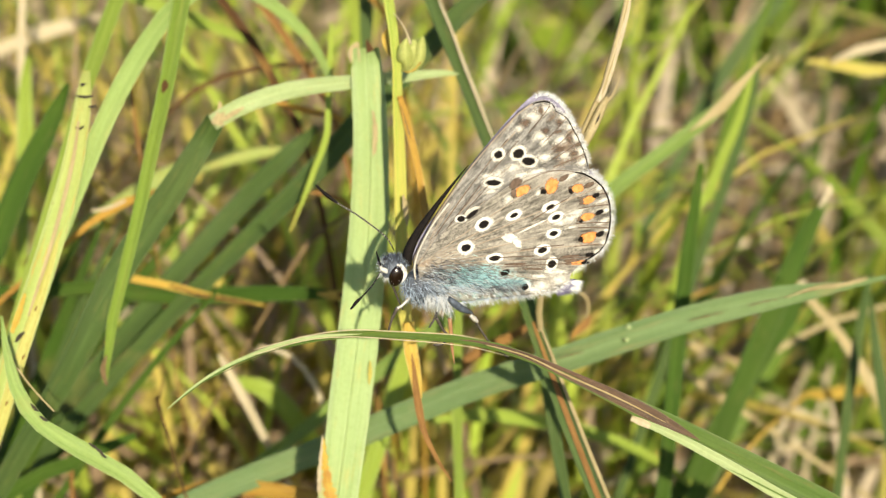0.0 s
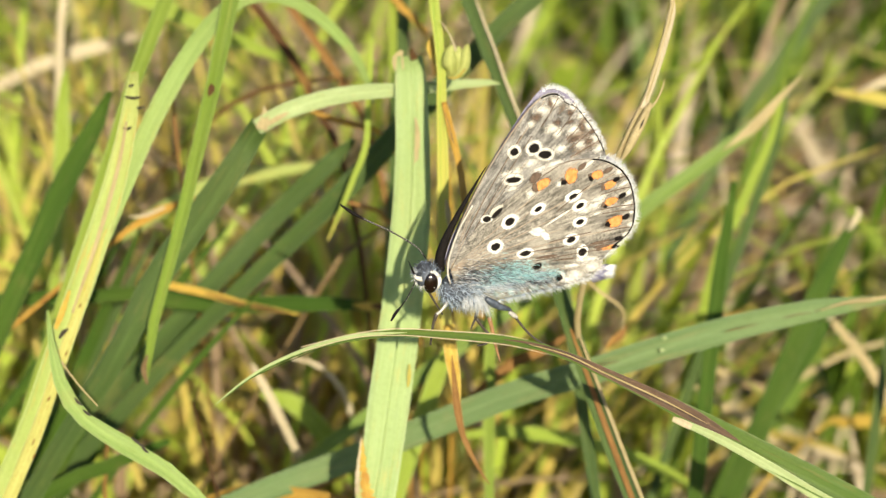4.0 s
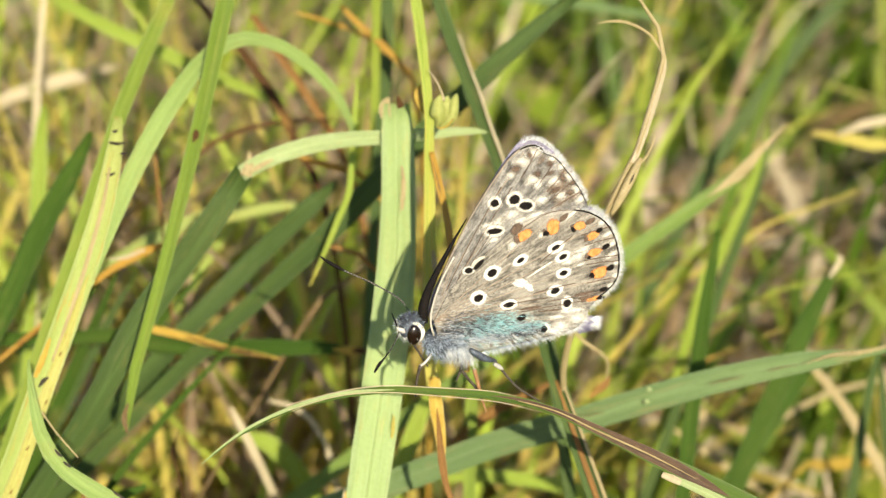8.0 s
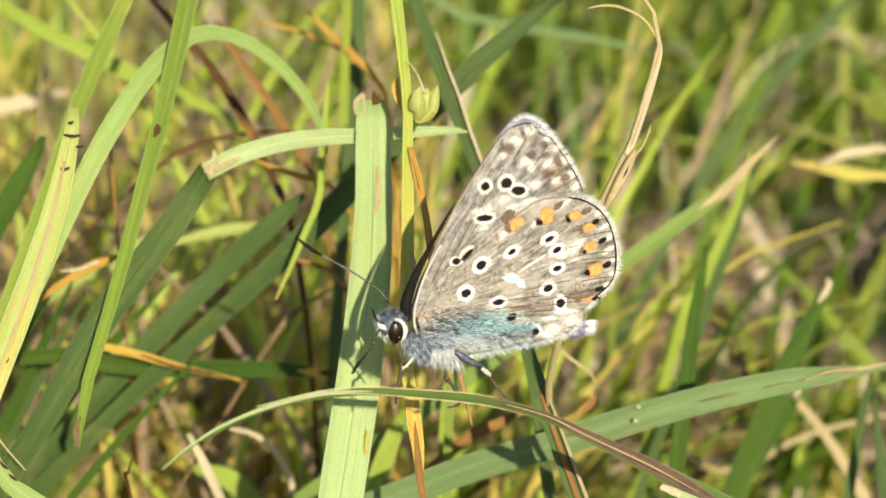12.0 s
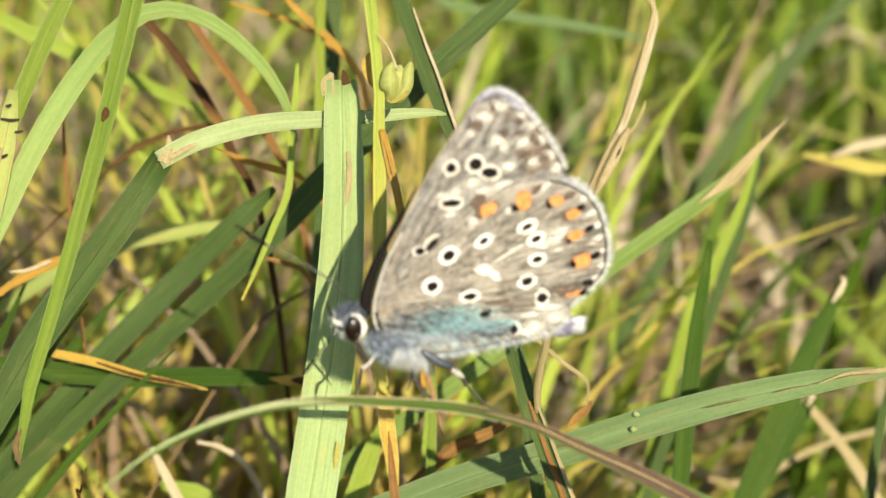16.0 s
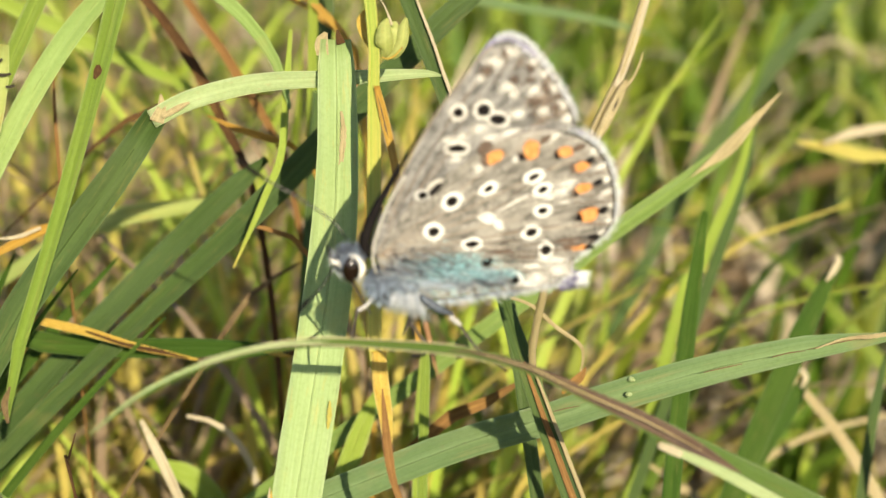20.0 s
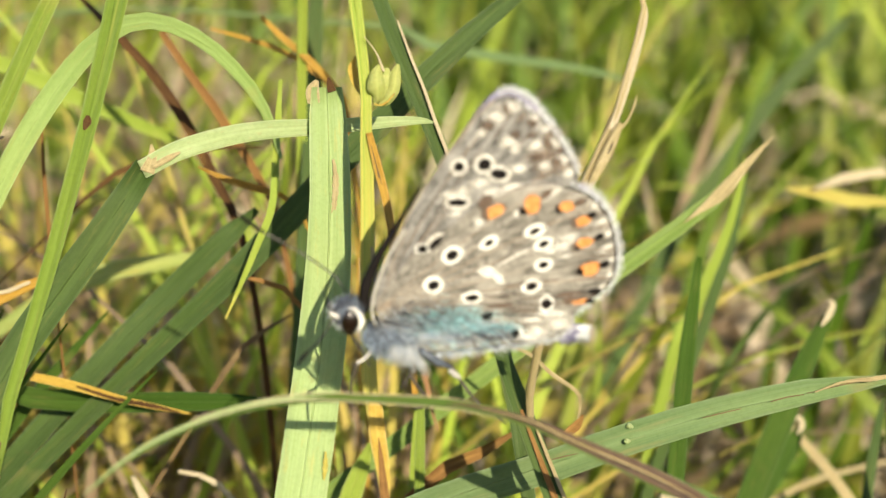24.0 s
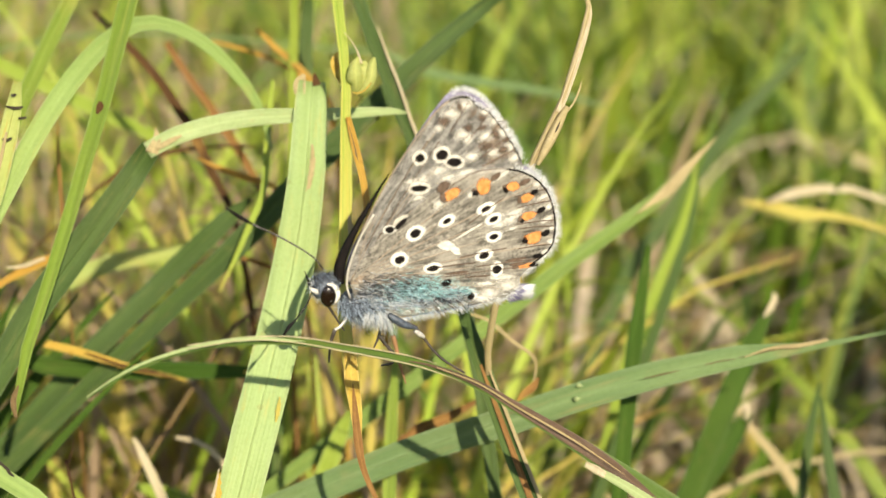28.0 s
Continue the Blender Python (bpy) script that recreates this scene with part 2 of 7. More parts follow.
def ribbon(points, face=FACE, fold=0.12, thick=0.15, count=44, twist=0.0, ragged=0.0, seed=1):
    """A solid leaf blade: rows of x, y, z and width, all in millimetres. Returns vertices in metres, faces and UVs."""
    rng = np.random.default_rng(seed)
    c, side, nor = frame_of(points, face, count, twist)
    across = np.array([-1, -0.55, 0, 0.55, 1.0])
    depth = np.array([1, 0.62, 0, 0.5, 0.9])
    verts, uvs = [], []
    for i in range(count):
        w = c[i, 3] / 2
        rag = 1 + ragged * rng.uniform(-1, 0.25, 2)
        for layer in (0, 1):
            for j in range(5):
                k = across[j] * w * (rag[0] if j < 2 else rag[1] if j > 2 else 1)
                verts.append((c[i, :3] + side[i] * k + nor[i] * (depth[j] * 1.7 * fold * w - layer * thick * (1.0 if j in (1, 2, 3) else 0.45))) / 1000)
                uvs.append((0.5 + across[j] / 2, i / (count - 1)))
    faces = []
    for i in range(count - 1):
        a, b = i * 10, i * 10 + 10
        for j in range(4):
            faces.append((a + j, a + j + 1, b + j + 1, b + j))
            faces.append((a + 5 + j, b + 5 + j, b + 6 + j, a + 6 + j))
        faces.append((a, b, b + 5, a + 5))
        faces.append((a + 4, a + 9, b + 9, b + 4))
    for a in (0, (count - 1) * 10):
        faces.append((a, a + 5, a + 6, a + 7, a + 8, a + 9, a + 4, a + 3, a + 2, a + 1))
    return verts, faces, uvs


def reorder(made, mat):
    verts, faces, uvs = made
    return verts, faces, mat, uvs


def under(ob, parent):
    """Makes ob, built in world coordinates, a part of a thing that stands at its own root."""
    ob.parent = parent
    ob.location = -parent.location
    return ob


def leaf_part(name, points, mat, parent, label="", **shape):
    return tagged(under(new(name, mesh_of(name, *reorder(ribbon(points, **shape), mat))), parent), label)


def blade(name, points, mat, label, category="grass", group="", rib=None, **shape):
    """A grass shoot: an Empty at its root that carries the leaf blade and its midrib."""
    root = tagged(new(name), label, category, group)
    root.location = Vector(points[0][:3]) / 1000
    leaf_part("leaf_blade", points, mat, root, **shape)
    count = shape.get("count", 44)
    c, side, nor = frame_of(points, shape.get("face", FACE), count, shape.get("twist", 0.0))
    rows = np.c_[c[:, :3] + nor * 0.02, np.maximum(0.05, 0.05 * c[:, 3])][:: max(1, count // 22)]
    stalk_part("midrib", rows, rib or mat, root, sides=5, count=count // 2)
    return root


def stalk_mesh(points, sides=8, count=30):
    """A round stalk: rows of x, y, z and thickness in millimetres."""
    c, side, nor = frame_of(points, (0.31, 0.87, 0.38), count)
    verts, uvs, faces = [], [], []
    for i in range(count):
        for j in range(sides):
            a = 2 * math.pi * j / sides
            verts.append((c[i, :3] + (side[i] * math.cos(a) + nor[i] * math.sin(a)) * c[i, 3] / 2) / 1000)
            uvs.append((j / sides, i / (count - 1)))
    for i in range(count - 1):
        for j in range(sides):
            k = (j + 1) % sides
            faces.append((i * sides + j, i * sides + k, (i + 1) * sides + k, (i + 1) * sides + j))
    faces.append(tuple(range(sides))[::-1])
    faces.append(tuple(range((count - 1) * sides, count * sides)))
    return verts, faces, uvs


def stalk_part(name, points, mat, parent, label="", **shape):
    return tagged(under(new(name, mesh_of(name, *reorder(stalk_mesh(points, **shape), mat))), parent), label)


def stalk(name, points, mat, label, category="grass", group="", **shape):
    root = tagged(new(name), label, category, group)
    root.location = Vector(points[0][:3]) / 1000
    stalk_part("culm", points, mat, root, **shape)
    return root



# ---- the meadow ----
def soil():
    """The ground: one sheet to the horizon, finely uneven near the butterfly."""
    m, nt, out = shader("soil")
    pos = nt.nodes.new("ShaderNodeNewGeometry").outputs["Position"]
    a, b, g = noise_of(nt, pos, 60.0, 5.0), noise_of(nt, pos, 420.0, 4.0), noise_of(nt, pos, 14.0, 3.0)
    col = mixed(nt, ramp_fac(nt, a, 0.35, 0.65), (0.10, 0.068, 0.042), (0.30, 0.21, 0.14))
    col = mixed(nt, maths(nt, "MULTIPLY", b, 0.6), col, (0.03, 0.02, 0.012))
    col = mixed(nt, maths(nt, "MULTIPLY", ramp_fac(nt, g, 0.45, 0.65), 0.6), col, (0.10, 0.13, 0.03))
    bsdf = node(nt, "ShaderNodeBsdfPrincipled", Roughness=0.9)
    nt.links.new(col, bsdf.inputs["Base Color"])
    bp = node(nt, "ShaderNodeBump", Strength=0.8, Distance=0.004)
    nt.links.new(b, bp.inputs["Height"])
    nt.links.new(bp.outputs[0], bsdf.inputs["Normal"])
    nt.links.new(bsdf.outputs[0], out.inputs[0])
    steps = np.array([-3000, -300, -30, -6, -2, -1, *np.linspace(-0.6, 1.4, 81), 2, 3, 6, 30, 300, 3000])
    n = len(steps)
    verts = []
    for y in steps:
        for x in steps - 0.4:
            near = max(0.0, 1 - max(abs(x), abs(y - 0.4)) / 1.2)
            verts.append((x, y, near * 0.006 * noise.noise((x * 22, y * 22, 0))))
    faces = [(j * n + i, j * n + i + 1, (j + 1) * n + i + 1, (j + 1) * n + i) for j in range(n - 1) for i in range(n - 1)]
    return tagged(new("ground", mesh_of("ground", verts, faces, m)), "brown soil of a meadow under grass and litter", "ground", kind="structure")


def sward(name, count, area, mat, label, length, width, seed, lean=0.5, droop=0.6, keep=None):
    """Uncounted grass: many bent blades in one mesh."""
    rng = np.random.default_rng(seed)
    x0, x1, y0, y1 = area
    n, verts, faces, uvs = 9, [], [], []
    made = 0
    while made < count:
        root = np.array([rng.uniform(x0, x1), y0 + (y1 - y0) * rng.random() ** 1.25, 0.0])
        ln, wd = rng.uniform(*length), rng.uniform(*width)
        az = rng.uniform(0, 2 * math.pi)
        way = np.array([math.cos(az), math.sin(az), 0])
        tilt, bend = abs(rng.normal(0, lean)), rng.uniform(0.1, droop) * 2.2
        p, pts = root.copy(), []
        for i in range(n):
            a = tilt + bend * (i / (n - 1)) ** 1.6
            pts.append(p.copy())
            p = p + (way * math.sin(a) + np.array([0, 0, math.cos(a)])) * ln / (n - 1)
        pts = np.array(pts)
        pts[:, 2] = np.maximum(pts[:, 2], 0.002)
        if keep is not None and not keep(pts):
            continue
        made += 1
        side = np.array([-way[1], way[0], 0]) + rng.normal(0, 0.45, 3)
        side /= np.linalg.norm(side)
        base = len(verts)
        for i, q in enumerate(pts):
            t = i / (n - 1)
            w = wd / 2 * min(1.0, 0.55 + t * 2) * (1 - t ** 3) + 0.0001
            verts += [q - side * w, q + np.array([0, 0, -0.25 * w]) - way * 0.3 * w, q + side * w]
            uvs += [(0, t), (0.5, t), (1, t)]
        for i in range(n - 1):
            k = base + 3 * i
            faces += [(k, k + 1, k + 4, k + 3), (k + 1, k + 2, k + 5, k + 4)]
    return tagged(new(name, mesh_of(name, verts, faces, mat, uvs)), label, "grass", kind="stuff")


def behind(pts):
    """Keeps the sward clear of the butterfly and of the blades round it."""
    return bool((pts[:, 1] > 0.055 + 0.3 * np.maximum(0, pts[:, 2] - 0.06)).all())


def patchy(pts):
    """Green grass grows in tufts, with litter showing between them."""
    x, y = pts[0, 0], pts[0, 1]
    n = noise.noise((x * 24, y * 24, 3.1))
    return behind(pts) and n > (0.42 if bare(x, y) < 1 else -0.08)


def bare(x, y):
    """Below 1 in two bare spots, where litter covers the soil."""
    return min(((x + 0.03) / 0.055) ** 2 + ((y - 0.175) / 0.1) ** 2, ((x - 0.06) / 0.055) ** 2 + ((y - 0.16) / 0.095) ** 2)


def littered(pts):
    return behind(pts) and bare(pts[0, 0], pts[0, 1]) < 1.2 and pts[:, 2].max() < 0.03


def before(pts):
    """Unseen grass below the camera's line of sight, in front of the butterfly, added for shade."""
    return bool((pts[:, 2] < np.minimum(0.105, 0.058 - 0.62 * pts[:, 1])).all() and (pts[:, 1] < 0.075).all())


def outside(pts):
    """Leaves out the patch that is grown more finely."""
    return bool((np.abs(pts[:, 0]) > 0.5).all() or (pts[:, 1] > 1.35).all() or (pts[:, 1] < -0.45).all())


soil()
SWARD = [leaf_material("sward_green", (0.105, 0.165, 0.010), (0.27, 0.355, 0.032), (0.52, 0.42, 0.08), 0.4, (0.5, 0.42, 0.14), 0.9, island=True),
         leaf_material("sward_deep", (0.05, 0.112, 0.008), (0.135, 0.24, 0.022), (0.28, 0.26, 0.05), 0.3, island=True),
         leaf_material("sward_light", (0.26, 0.38, 0.022), (0.45, 0.57, 0.07), (0.6, 0.5, 0.12), 0.4, island=True),
         leaf_material("sward_yellow", (0.42, 0.34, 0.06), (0.62, 0.52, 0.13), (0.50, 0.24, 0.06), 0.5, island=True),
         leaf_material("sward_dry", (0.46, 0.36, 0.25), (0.82, 0.70, 0.54), (0.26, 0.14, 0.08), 0.5, island=True),
         leaf_material("sward_brown", (0.15, 0.092, 0.055), (0.40, 0.28, 0.18), (0.50, 0.38, 0.20), 0.5, island=True)]
LEFT, RIGHT, FIELD = (-0.55, 0.015, 0.06, 1.5), (0.015, 0.55, 0.06, 1.5), (-0.55, 0.55, 0.06, 1.5)
sward("meadow_grass", 1900, LEFT, SWARD[0], "fresh green meadow grass standing in the sun", (0.04, 0.12), (0.0016, 0.0042), 11, lean=0.65, keep=patchy)
sward("meadow_grass", 2600, RIGHT, SWARD[0], "fresh green meadow grass standing in the sun", (0.05, 0.13), (0.0013, 0.0034), 21, lean=0.45, keep=patchy)
sward("meadow_grass", 1300, LEFT, SWARD[1], "dark green meadow grass low in the sward", (0.04, 0.10), (0.002, 0.005), 12, lean=0.7, keep=patchy)
sward("meadow_grass", 1500, (0.015, 0.55, 0.06, 0.60), SWARD[1], "dark green meadow grass standing in the sward", (0.045, 0.105), (0.002, 0.0045), 41, lean=0.4, keep=patchy)
sward("meadow_grass", 1100, LEFT, SWARD[2], "light yellow-green meadow grass", (0.04, 0.11), (0.0016, 0.004), 13, lean=0.7, keep=patchy)
sward("meadow_grass", 560, RIGHT, SWARD[2], "light yellow-green meadow grass", (0.05, 0.12), (0.0016, 0.004), 23, lean=0.5, keep=patchy)
sward("meadow_grass", 280, FIELD, SWARD[3], "yellowed meadow grass among the green", (0.025, 0.065), (0.0014, 0.004), 14, lean=0.9, keep=behind)
sward("dry_grass", 1900, FIELD, SWARD[4], "pale dry grass litter lying low", (0.03, 0.08), (0.0015, 0.0045), 15, lean=1.25, keep=behind)
sward("dry_grass", 900, FIELD, SWARD[5], "brown withered grass stems in the sward", (0.04, 0.10), (0.001, 0.003), 16, lean=0.9, keep=behind)
FAR = (-0.6, 0.6, 0.45, 1.6)
sward("meadow_grass", 800, (0.03, 0.6, 0.40, 1.5), SWARD[2], "sunlit yellow-green grass farther off", (0.05, 0.11), (0.0016, 0.004), 29, lean=0.6, keep=behind)
sward("dry_grass", 90, (0.03, 0.6, 0.40, 1.5), SWARD[4], "pale dry grass standing farther off", (0.04, 0.10), (0.0016, 0.004), 30, lean=0.8, keep=behind)
sward("dry_grass", 520, (-0.25, 0.30, 0.06, 0.7), SWARD[4], "fine bleached stems bent over among the grass", (0.04, 0.09), (0.0005, 0.0013), 34, lean=0.8, droop=1.3, keep=behind)
sward("dry_grass", 520, (-0.25, 0.30, 0.06, 0.7), SWARD[5], "fine brown stems bent over among the grass", (0.04, 0.09), (0.0005, 0.0013), 35, lean=0.8, droop=1.3, keep=behind)
sward("dry_grass", 220, FAR, SWARD[4], "pale dry grass standing farther off", (0.05, 0.11), (0.002, 0.005), 24, lean=0.8, keep=behind)
sward("meadow_grass", 160, FAR, SWARD[3], "yellowed grass standing farther off", (0.05, 0.11), (0.002, 0.005), 25, lean=0.8, keep=behind)
WIDE = (-3.0, 3.0, -3.0, 5.0)
sward("meadow_grass", 5000, WIDE, SWARD[0], "meadow grass over the wider field", (0.08, 0.18), (0.006, 0.014), 26, lean=0.7, keep=outside)
sward("meadow_grass", 3000, WIDE, SWARD[2], "light meadow grass over the wider field", (0.08, 0.18), (0.006, 0.014), 27, lean=0.7, keep=outside)
sward("dry_grass", 2000, WIDE, SWARD[4], "dry grass over the wider field", (0.08, 0.16), (0.005, 0.012), 28, lean=1.0, keep=outside)
# Near grass out of view, added to shade the low ground behind it.
NEAR = (-0.35, 0.35, -0.40, 0.065)
sward("meadow_grass", 2600, NEAR, SWARD[0], "fresh green meadow grass below the butterfly", (0.03, 0.10), (0.0018, 0.0045), 31, lean=0.5, keep=before)
sward("meadow_grass", 1500, NEAR, SWARD[1], "dark green meadow grass below the butterfly", (0.03, 0.10), (0.002, 0.005), 32, lean=0.5, keep=before)
sward("dry_grass", 900, NEAR, SWARD[4], "pale dry grass litter below the butterfly", (0.03, 0.08), (0.0015, 0.0045), 33, lean=1.2, keep=before)
SPOTS = (-0.10, 0.125, 0.06, 0.29)
sward("dry_grass", 900, SPOTS, SWARD[4], "pale dry litter on a bare spot", (0.012, 0.04), (0.0012, 0.004), 51, lean=1.3, droop=1.0, keep=littered)
sward("dry_grass", 650, SPOTS, SWARD[5], "brown dry litter on a bare spot", (0.012, 0.04), (0.0012, 0.0045), 52, lean=1.3, droop=1.0, keep=littered)
sward("meadow_grass", 60, SPOTS, SWARD[0], "small green shoots on a bare spot", (0.012, 0.035), (0.0012, 0.004), 53, lean=0.6, keep=littered)
CLUMP = (-0.075, 0.008, 0.055, 0.15)
sward("fine_grass", 420, CLUMP, SWARD[3], "tangle of fine yellow grass stems", (0.05, 0.11), (0.0006, 0.0015), 17, lean=0.6, droop=0.9, keep=behind)
sward("fine_grass", 200, CLUMP, SWARD[2], "tangle of fine light green grass stems", (0.06, 0.125), (0.0006, 0.0018), 18, lean=0.6, droop=0.9, keep=behind)
sward("fine_grass", 280, CLUMP, SWARD[5], "few brown fine grass stems", (0.06, 0.12), (0.0006, 0.0014), 19, lean=0.7, droop=0.8, keep=behind)


def herbs(count, seed):
    """Small round-leaved herbs low in the sward."""
    rng = np.random.default_rng(seed)
    verts, faces, uvs = [], [], []
    while count:
        c = np.array([rng.uniform(-0.3, 0.3), rng.uniform(0.07, 0.6), rng.uniform(0.008, 0.035)])
        a, size = rng.uniform(0, 2 * math.pi), rng.uniform(0.003, 0.007)
        u = np.array([math.cos(a), math.sin(a), rng.normal(0, 0.35)])
        v = np.array([-math.sin(a), math.cos(a), rng.normal(0, 0.35)])
        k = len(verts)
        verts.append(c - np.array([0, 0, size * 0.25]))
        uvs.append((0.5, 0.5))
        for i in range(12):
            t = 2 * math.pi * i / 12
            r = size * (1 - 0.25 * math.cos(t)) * (1 + 0.06 * rng.normal())
            verts.append(c + u * r * 1.3 * math.cos(t) + v * r * math.sin(t))
            uvs.append((0.5 + 0.5 * math.sin(t), 0.5 + 0.5 * math.cos(t)))
        faces += [(k, k + 1 + i, k + 1 + (i + 1) % 12) for i in range(12)]
        stem = len(verts)
        verts += [c + (0.0004, 0, 0), c - (0.0004, 0, 0), (c[0] - 0.0004, c[1], 0), (c[0] + 0.0004, c[1], 0)]
        uvs += [(0.5, 0.5)] * 4
        faces.append((stem, stem + 1, stem + 2, stem + 3))
        count -= 1
    return tagged(new("meadow_herbs", mesh_of("meadow_herbs", verts, faces, SWARD[0], uvs)), "small round green herb leaves low among the grass", "plant", kind="stuff")


herbs(420, 5)


# ---- the blades near the butterfly: rows of x, y, z and width in millimetres ----
perch = blade("grass_shoot", [(171.1, -10.1, -1.0, 1.54), (129.2, -7.7, 26.6, 1.70), (80.4, -4.9, 56.7, 1.88), (31.6, -2.1, 84.4, 2.06), (26.2, -1.7, 87.4, 2.04), (21.9, -1.2, 89.6, 1.95), (17.5, -0.6, 91.9, 1.64), (13.2, -0.5, 94.4, 1.13), (9.0, -0.0, 96.4, 0.78), (6.0, 0.1, 97.9, 0.63), (3.1, 0.5, 98.7, 0.56), (0.7, 0.7, 99.0, 0.56), (-2.6, 0.4, 99.5, 0.56), (-5.9, -0.1, 99.9, 0.53), (-9.2, -0.7, 99.9, 0.45), (-12.4, -1.5, 99.6, 0.38), (-15.6, -2.6, 98.6, 0.28), (-17.7, -3.7, 97.7, 0.17), (-19.5, -4.4, 96.4, 0.05)], PERCH,
      "thin arching grass blade with browned rims under the butterfly", group="grass shoots", fold=0.35, count=80, face=(0.05, -0.75, 0.65))
leaf_part("browned_stretch", [(19.2, -0.95, 91.2, 0.03), (17.6, -0.75, 92.05, 0.55), (15.6, -0.68, 93.2, 0.95), (13.2, -0.62, 94.55, 0.98), (9.0, -0.12, 96.55, 0.66), (6.0, 0.0, 98.03, 0.42), (3.1, 0.38, 98.83, 0.2), (1.2, 0.55, 99.05, 0.03)], BROWNED, perch, "purplish-brown withered stretch of the blade", fold=0.35, face=(0.05, -0.75, 0.65), count=60)
leaf_part("pale_line", [(16.5, -1.3, 93.0, 0.02), (13.1, -1.1, 94.9, 0.11), (8.9, -0.6, 96.8, 0.11), (6.0, -0.3, 98.2, 0.09), (3.1, -0.1, 99.0, 0.04)], DRY, perch, "tan line between the browned rims")
leaf_part("pale_edge", [(3.1, 0.4, 99.1, 0.01), (0.7, 0.5, 99.5, 0.07), (-3.5, 0.1, 100.0, 0.07), (-6.7, -0.2, 100.3, 0.07), (-9.9, -0.9, 100.2, 0.07), (-13.6, -1.8, 99.6, 0.06)], STRAW, perch, "straw-coloured rim")
leaf_part("pale_edge", [(4.8, -0.7, 98.4, 0.01), (1.5, -0.6, 99.2, 0.06), (-3.4, -0.7, 99.8, 0.06), (-6.7, -1.0, 100.2, 0.06), (-9.9, -1.5, 100.2, 0.05), (-13.5, -2.5, 99.6, 0.05)], STRAW, perch, "straw-coloured rim")
leaf_part("bleached_tip", [(-5.9, -0.4, 100.1, 0.04), (-9.1, -1.0, 100.2, 0.29), (-12.3, -1.8, 99.8, 0.28), (-15.5, -2.9, 98.9, 0.20), (-17.7, -4.0, 97.9, 0.14), (-19.6, -4.8, 96.5, 0.05)], PALE, perch, "bleached pale tip of the blade")
leaf_part("torn_flap", [(29.2, -2.9, 85.2, 0.85), (25.2, -2.6, 87.4, 0.85), (21.3, -2.0, 89.7, 0.76), (17.9, -1.6, 91.6, 0.67), (15.3, -1.3, 92.8, 0.50), (14.1, -1.2, 93.3, 0.25)], PALE, perch, "pale torn lower half of the blade")
leaf_part("flap_tip", [(15.3, -1.5, 92.8, 0.42), (14.7, -1.4, 93.1, 0.54), (13.9, -1.3, 93.4, 0.38)], STRAW, perch, "dry beige end of the torn flap")
broad = blade("grass_shoot", [(-21.9, -46.6, -1.0, 2.47), (-18.2, -31.9, 23.3, 2.72), (-14.0, -14.8, 49.6, 3.01), (-9.7, 2.4, 74.0, 3.30), (-8.6, 6.9, 80.1, 3.23), (-7.6, 11.7, 86.9, 3.49), (-6.8, 16.0, 92.6, 3.43), (-6.2, 20.3, 98.3, 3.31), (-6.1, 24.6, 104.1, 2.96), (-6.4, 27.3, 109.1, 2.67), (-6.5, 28.3, 111.0, 2.19)], BROAD,
      "broad upright grass blade, pale green with a torn tip", group="grass shoots", fold=0.10, count=70, ragged=0.02)
leaf_part("torn_tip", [(-7.4, 27.6, 110.0, 0.86), (-7.5, 28.0, 110.8, 0.95), (-7.2, 28.4, 111.5, 0.29)], DRY, broad, "dry torn corner of the tip")
leaf_part("torn_tip", [(-6.1, 28.0, 110.8, 0.67), (-6.3, 28.3, 111.3, 0.43), (-6.4, 28.5, 111.7, 0.14)], BROWN, broad, "brown torn shred")
leaf_part("dry_patch", [(-9.0, 5.7, 78.3, 1.57), (-9.2, 6.7, 80.3, 1.29), (-9.5, 7.5, 81.8, 0.83), (-9.7, 8.5, 83.6, 0.46), (-9.7, 9.0, 84.6, 0.09)], AMBER, broad, "browned, frayed rim low on the blade", ragged=0.6)
leaf_part("dry_patch", [(-10.0, 6.2, 79.6, 0.37), (-10.1, 7.3, 81.6, 0.41), (-10.0, 8.1, 83.0, 0.32), (-9.8, 9.0, 84.9, 0.09)], STRAW, broad, "pale frayed edge", ragged=0.6)
leaf_part("dry_patch", [(-5.9, 25.7, 106.4, 0.19), (-5.7, 24.9, 105.0, 0.48), (-5.8, 24.0, 103.3, 0.38), (-6.0, 23.4, 102.0, 0.10)], DRY, broad, "pale scorched patch", ragged=0.4)
leaf_part("yellow_fleck", [(-6.0, 13.0, 89.5, 0.14), (-6.0, 12.5, 88.6, 0.42), (-6.1, 12.1, 87.8, 0.14)], YELLOW, broad, "yellow fleck", ragged=0.6)
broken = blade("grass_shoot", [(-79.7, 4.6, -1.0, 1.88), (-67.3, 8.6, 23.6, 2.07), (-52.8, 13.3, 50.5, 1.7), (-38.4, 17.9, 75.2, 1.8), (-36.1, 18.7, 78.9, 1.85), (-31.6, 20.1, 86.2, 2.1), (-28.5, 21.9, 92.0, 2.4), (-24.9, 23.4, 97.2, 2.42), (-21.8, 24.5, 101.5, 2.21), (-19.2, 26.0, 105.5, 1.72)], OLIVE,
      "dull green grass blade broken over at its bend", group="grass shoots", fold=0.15)
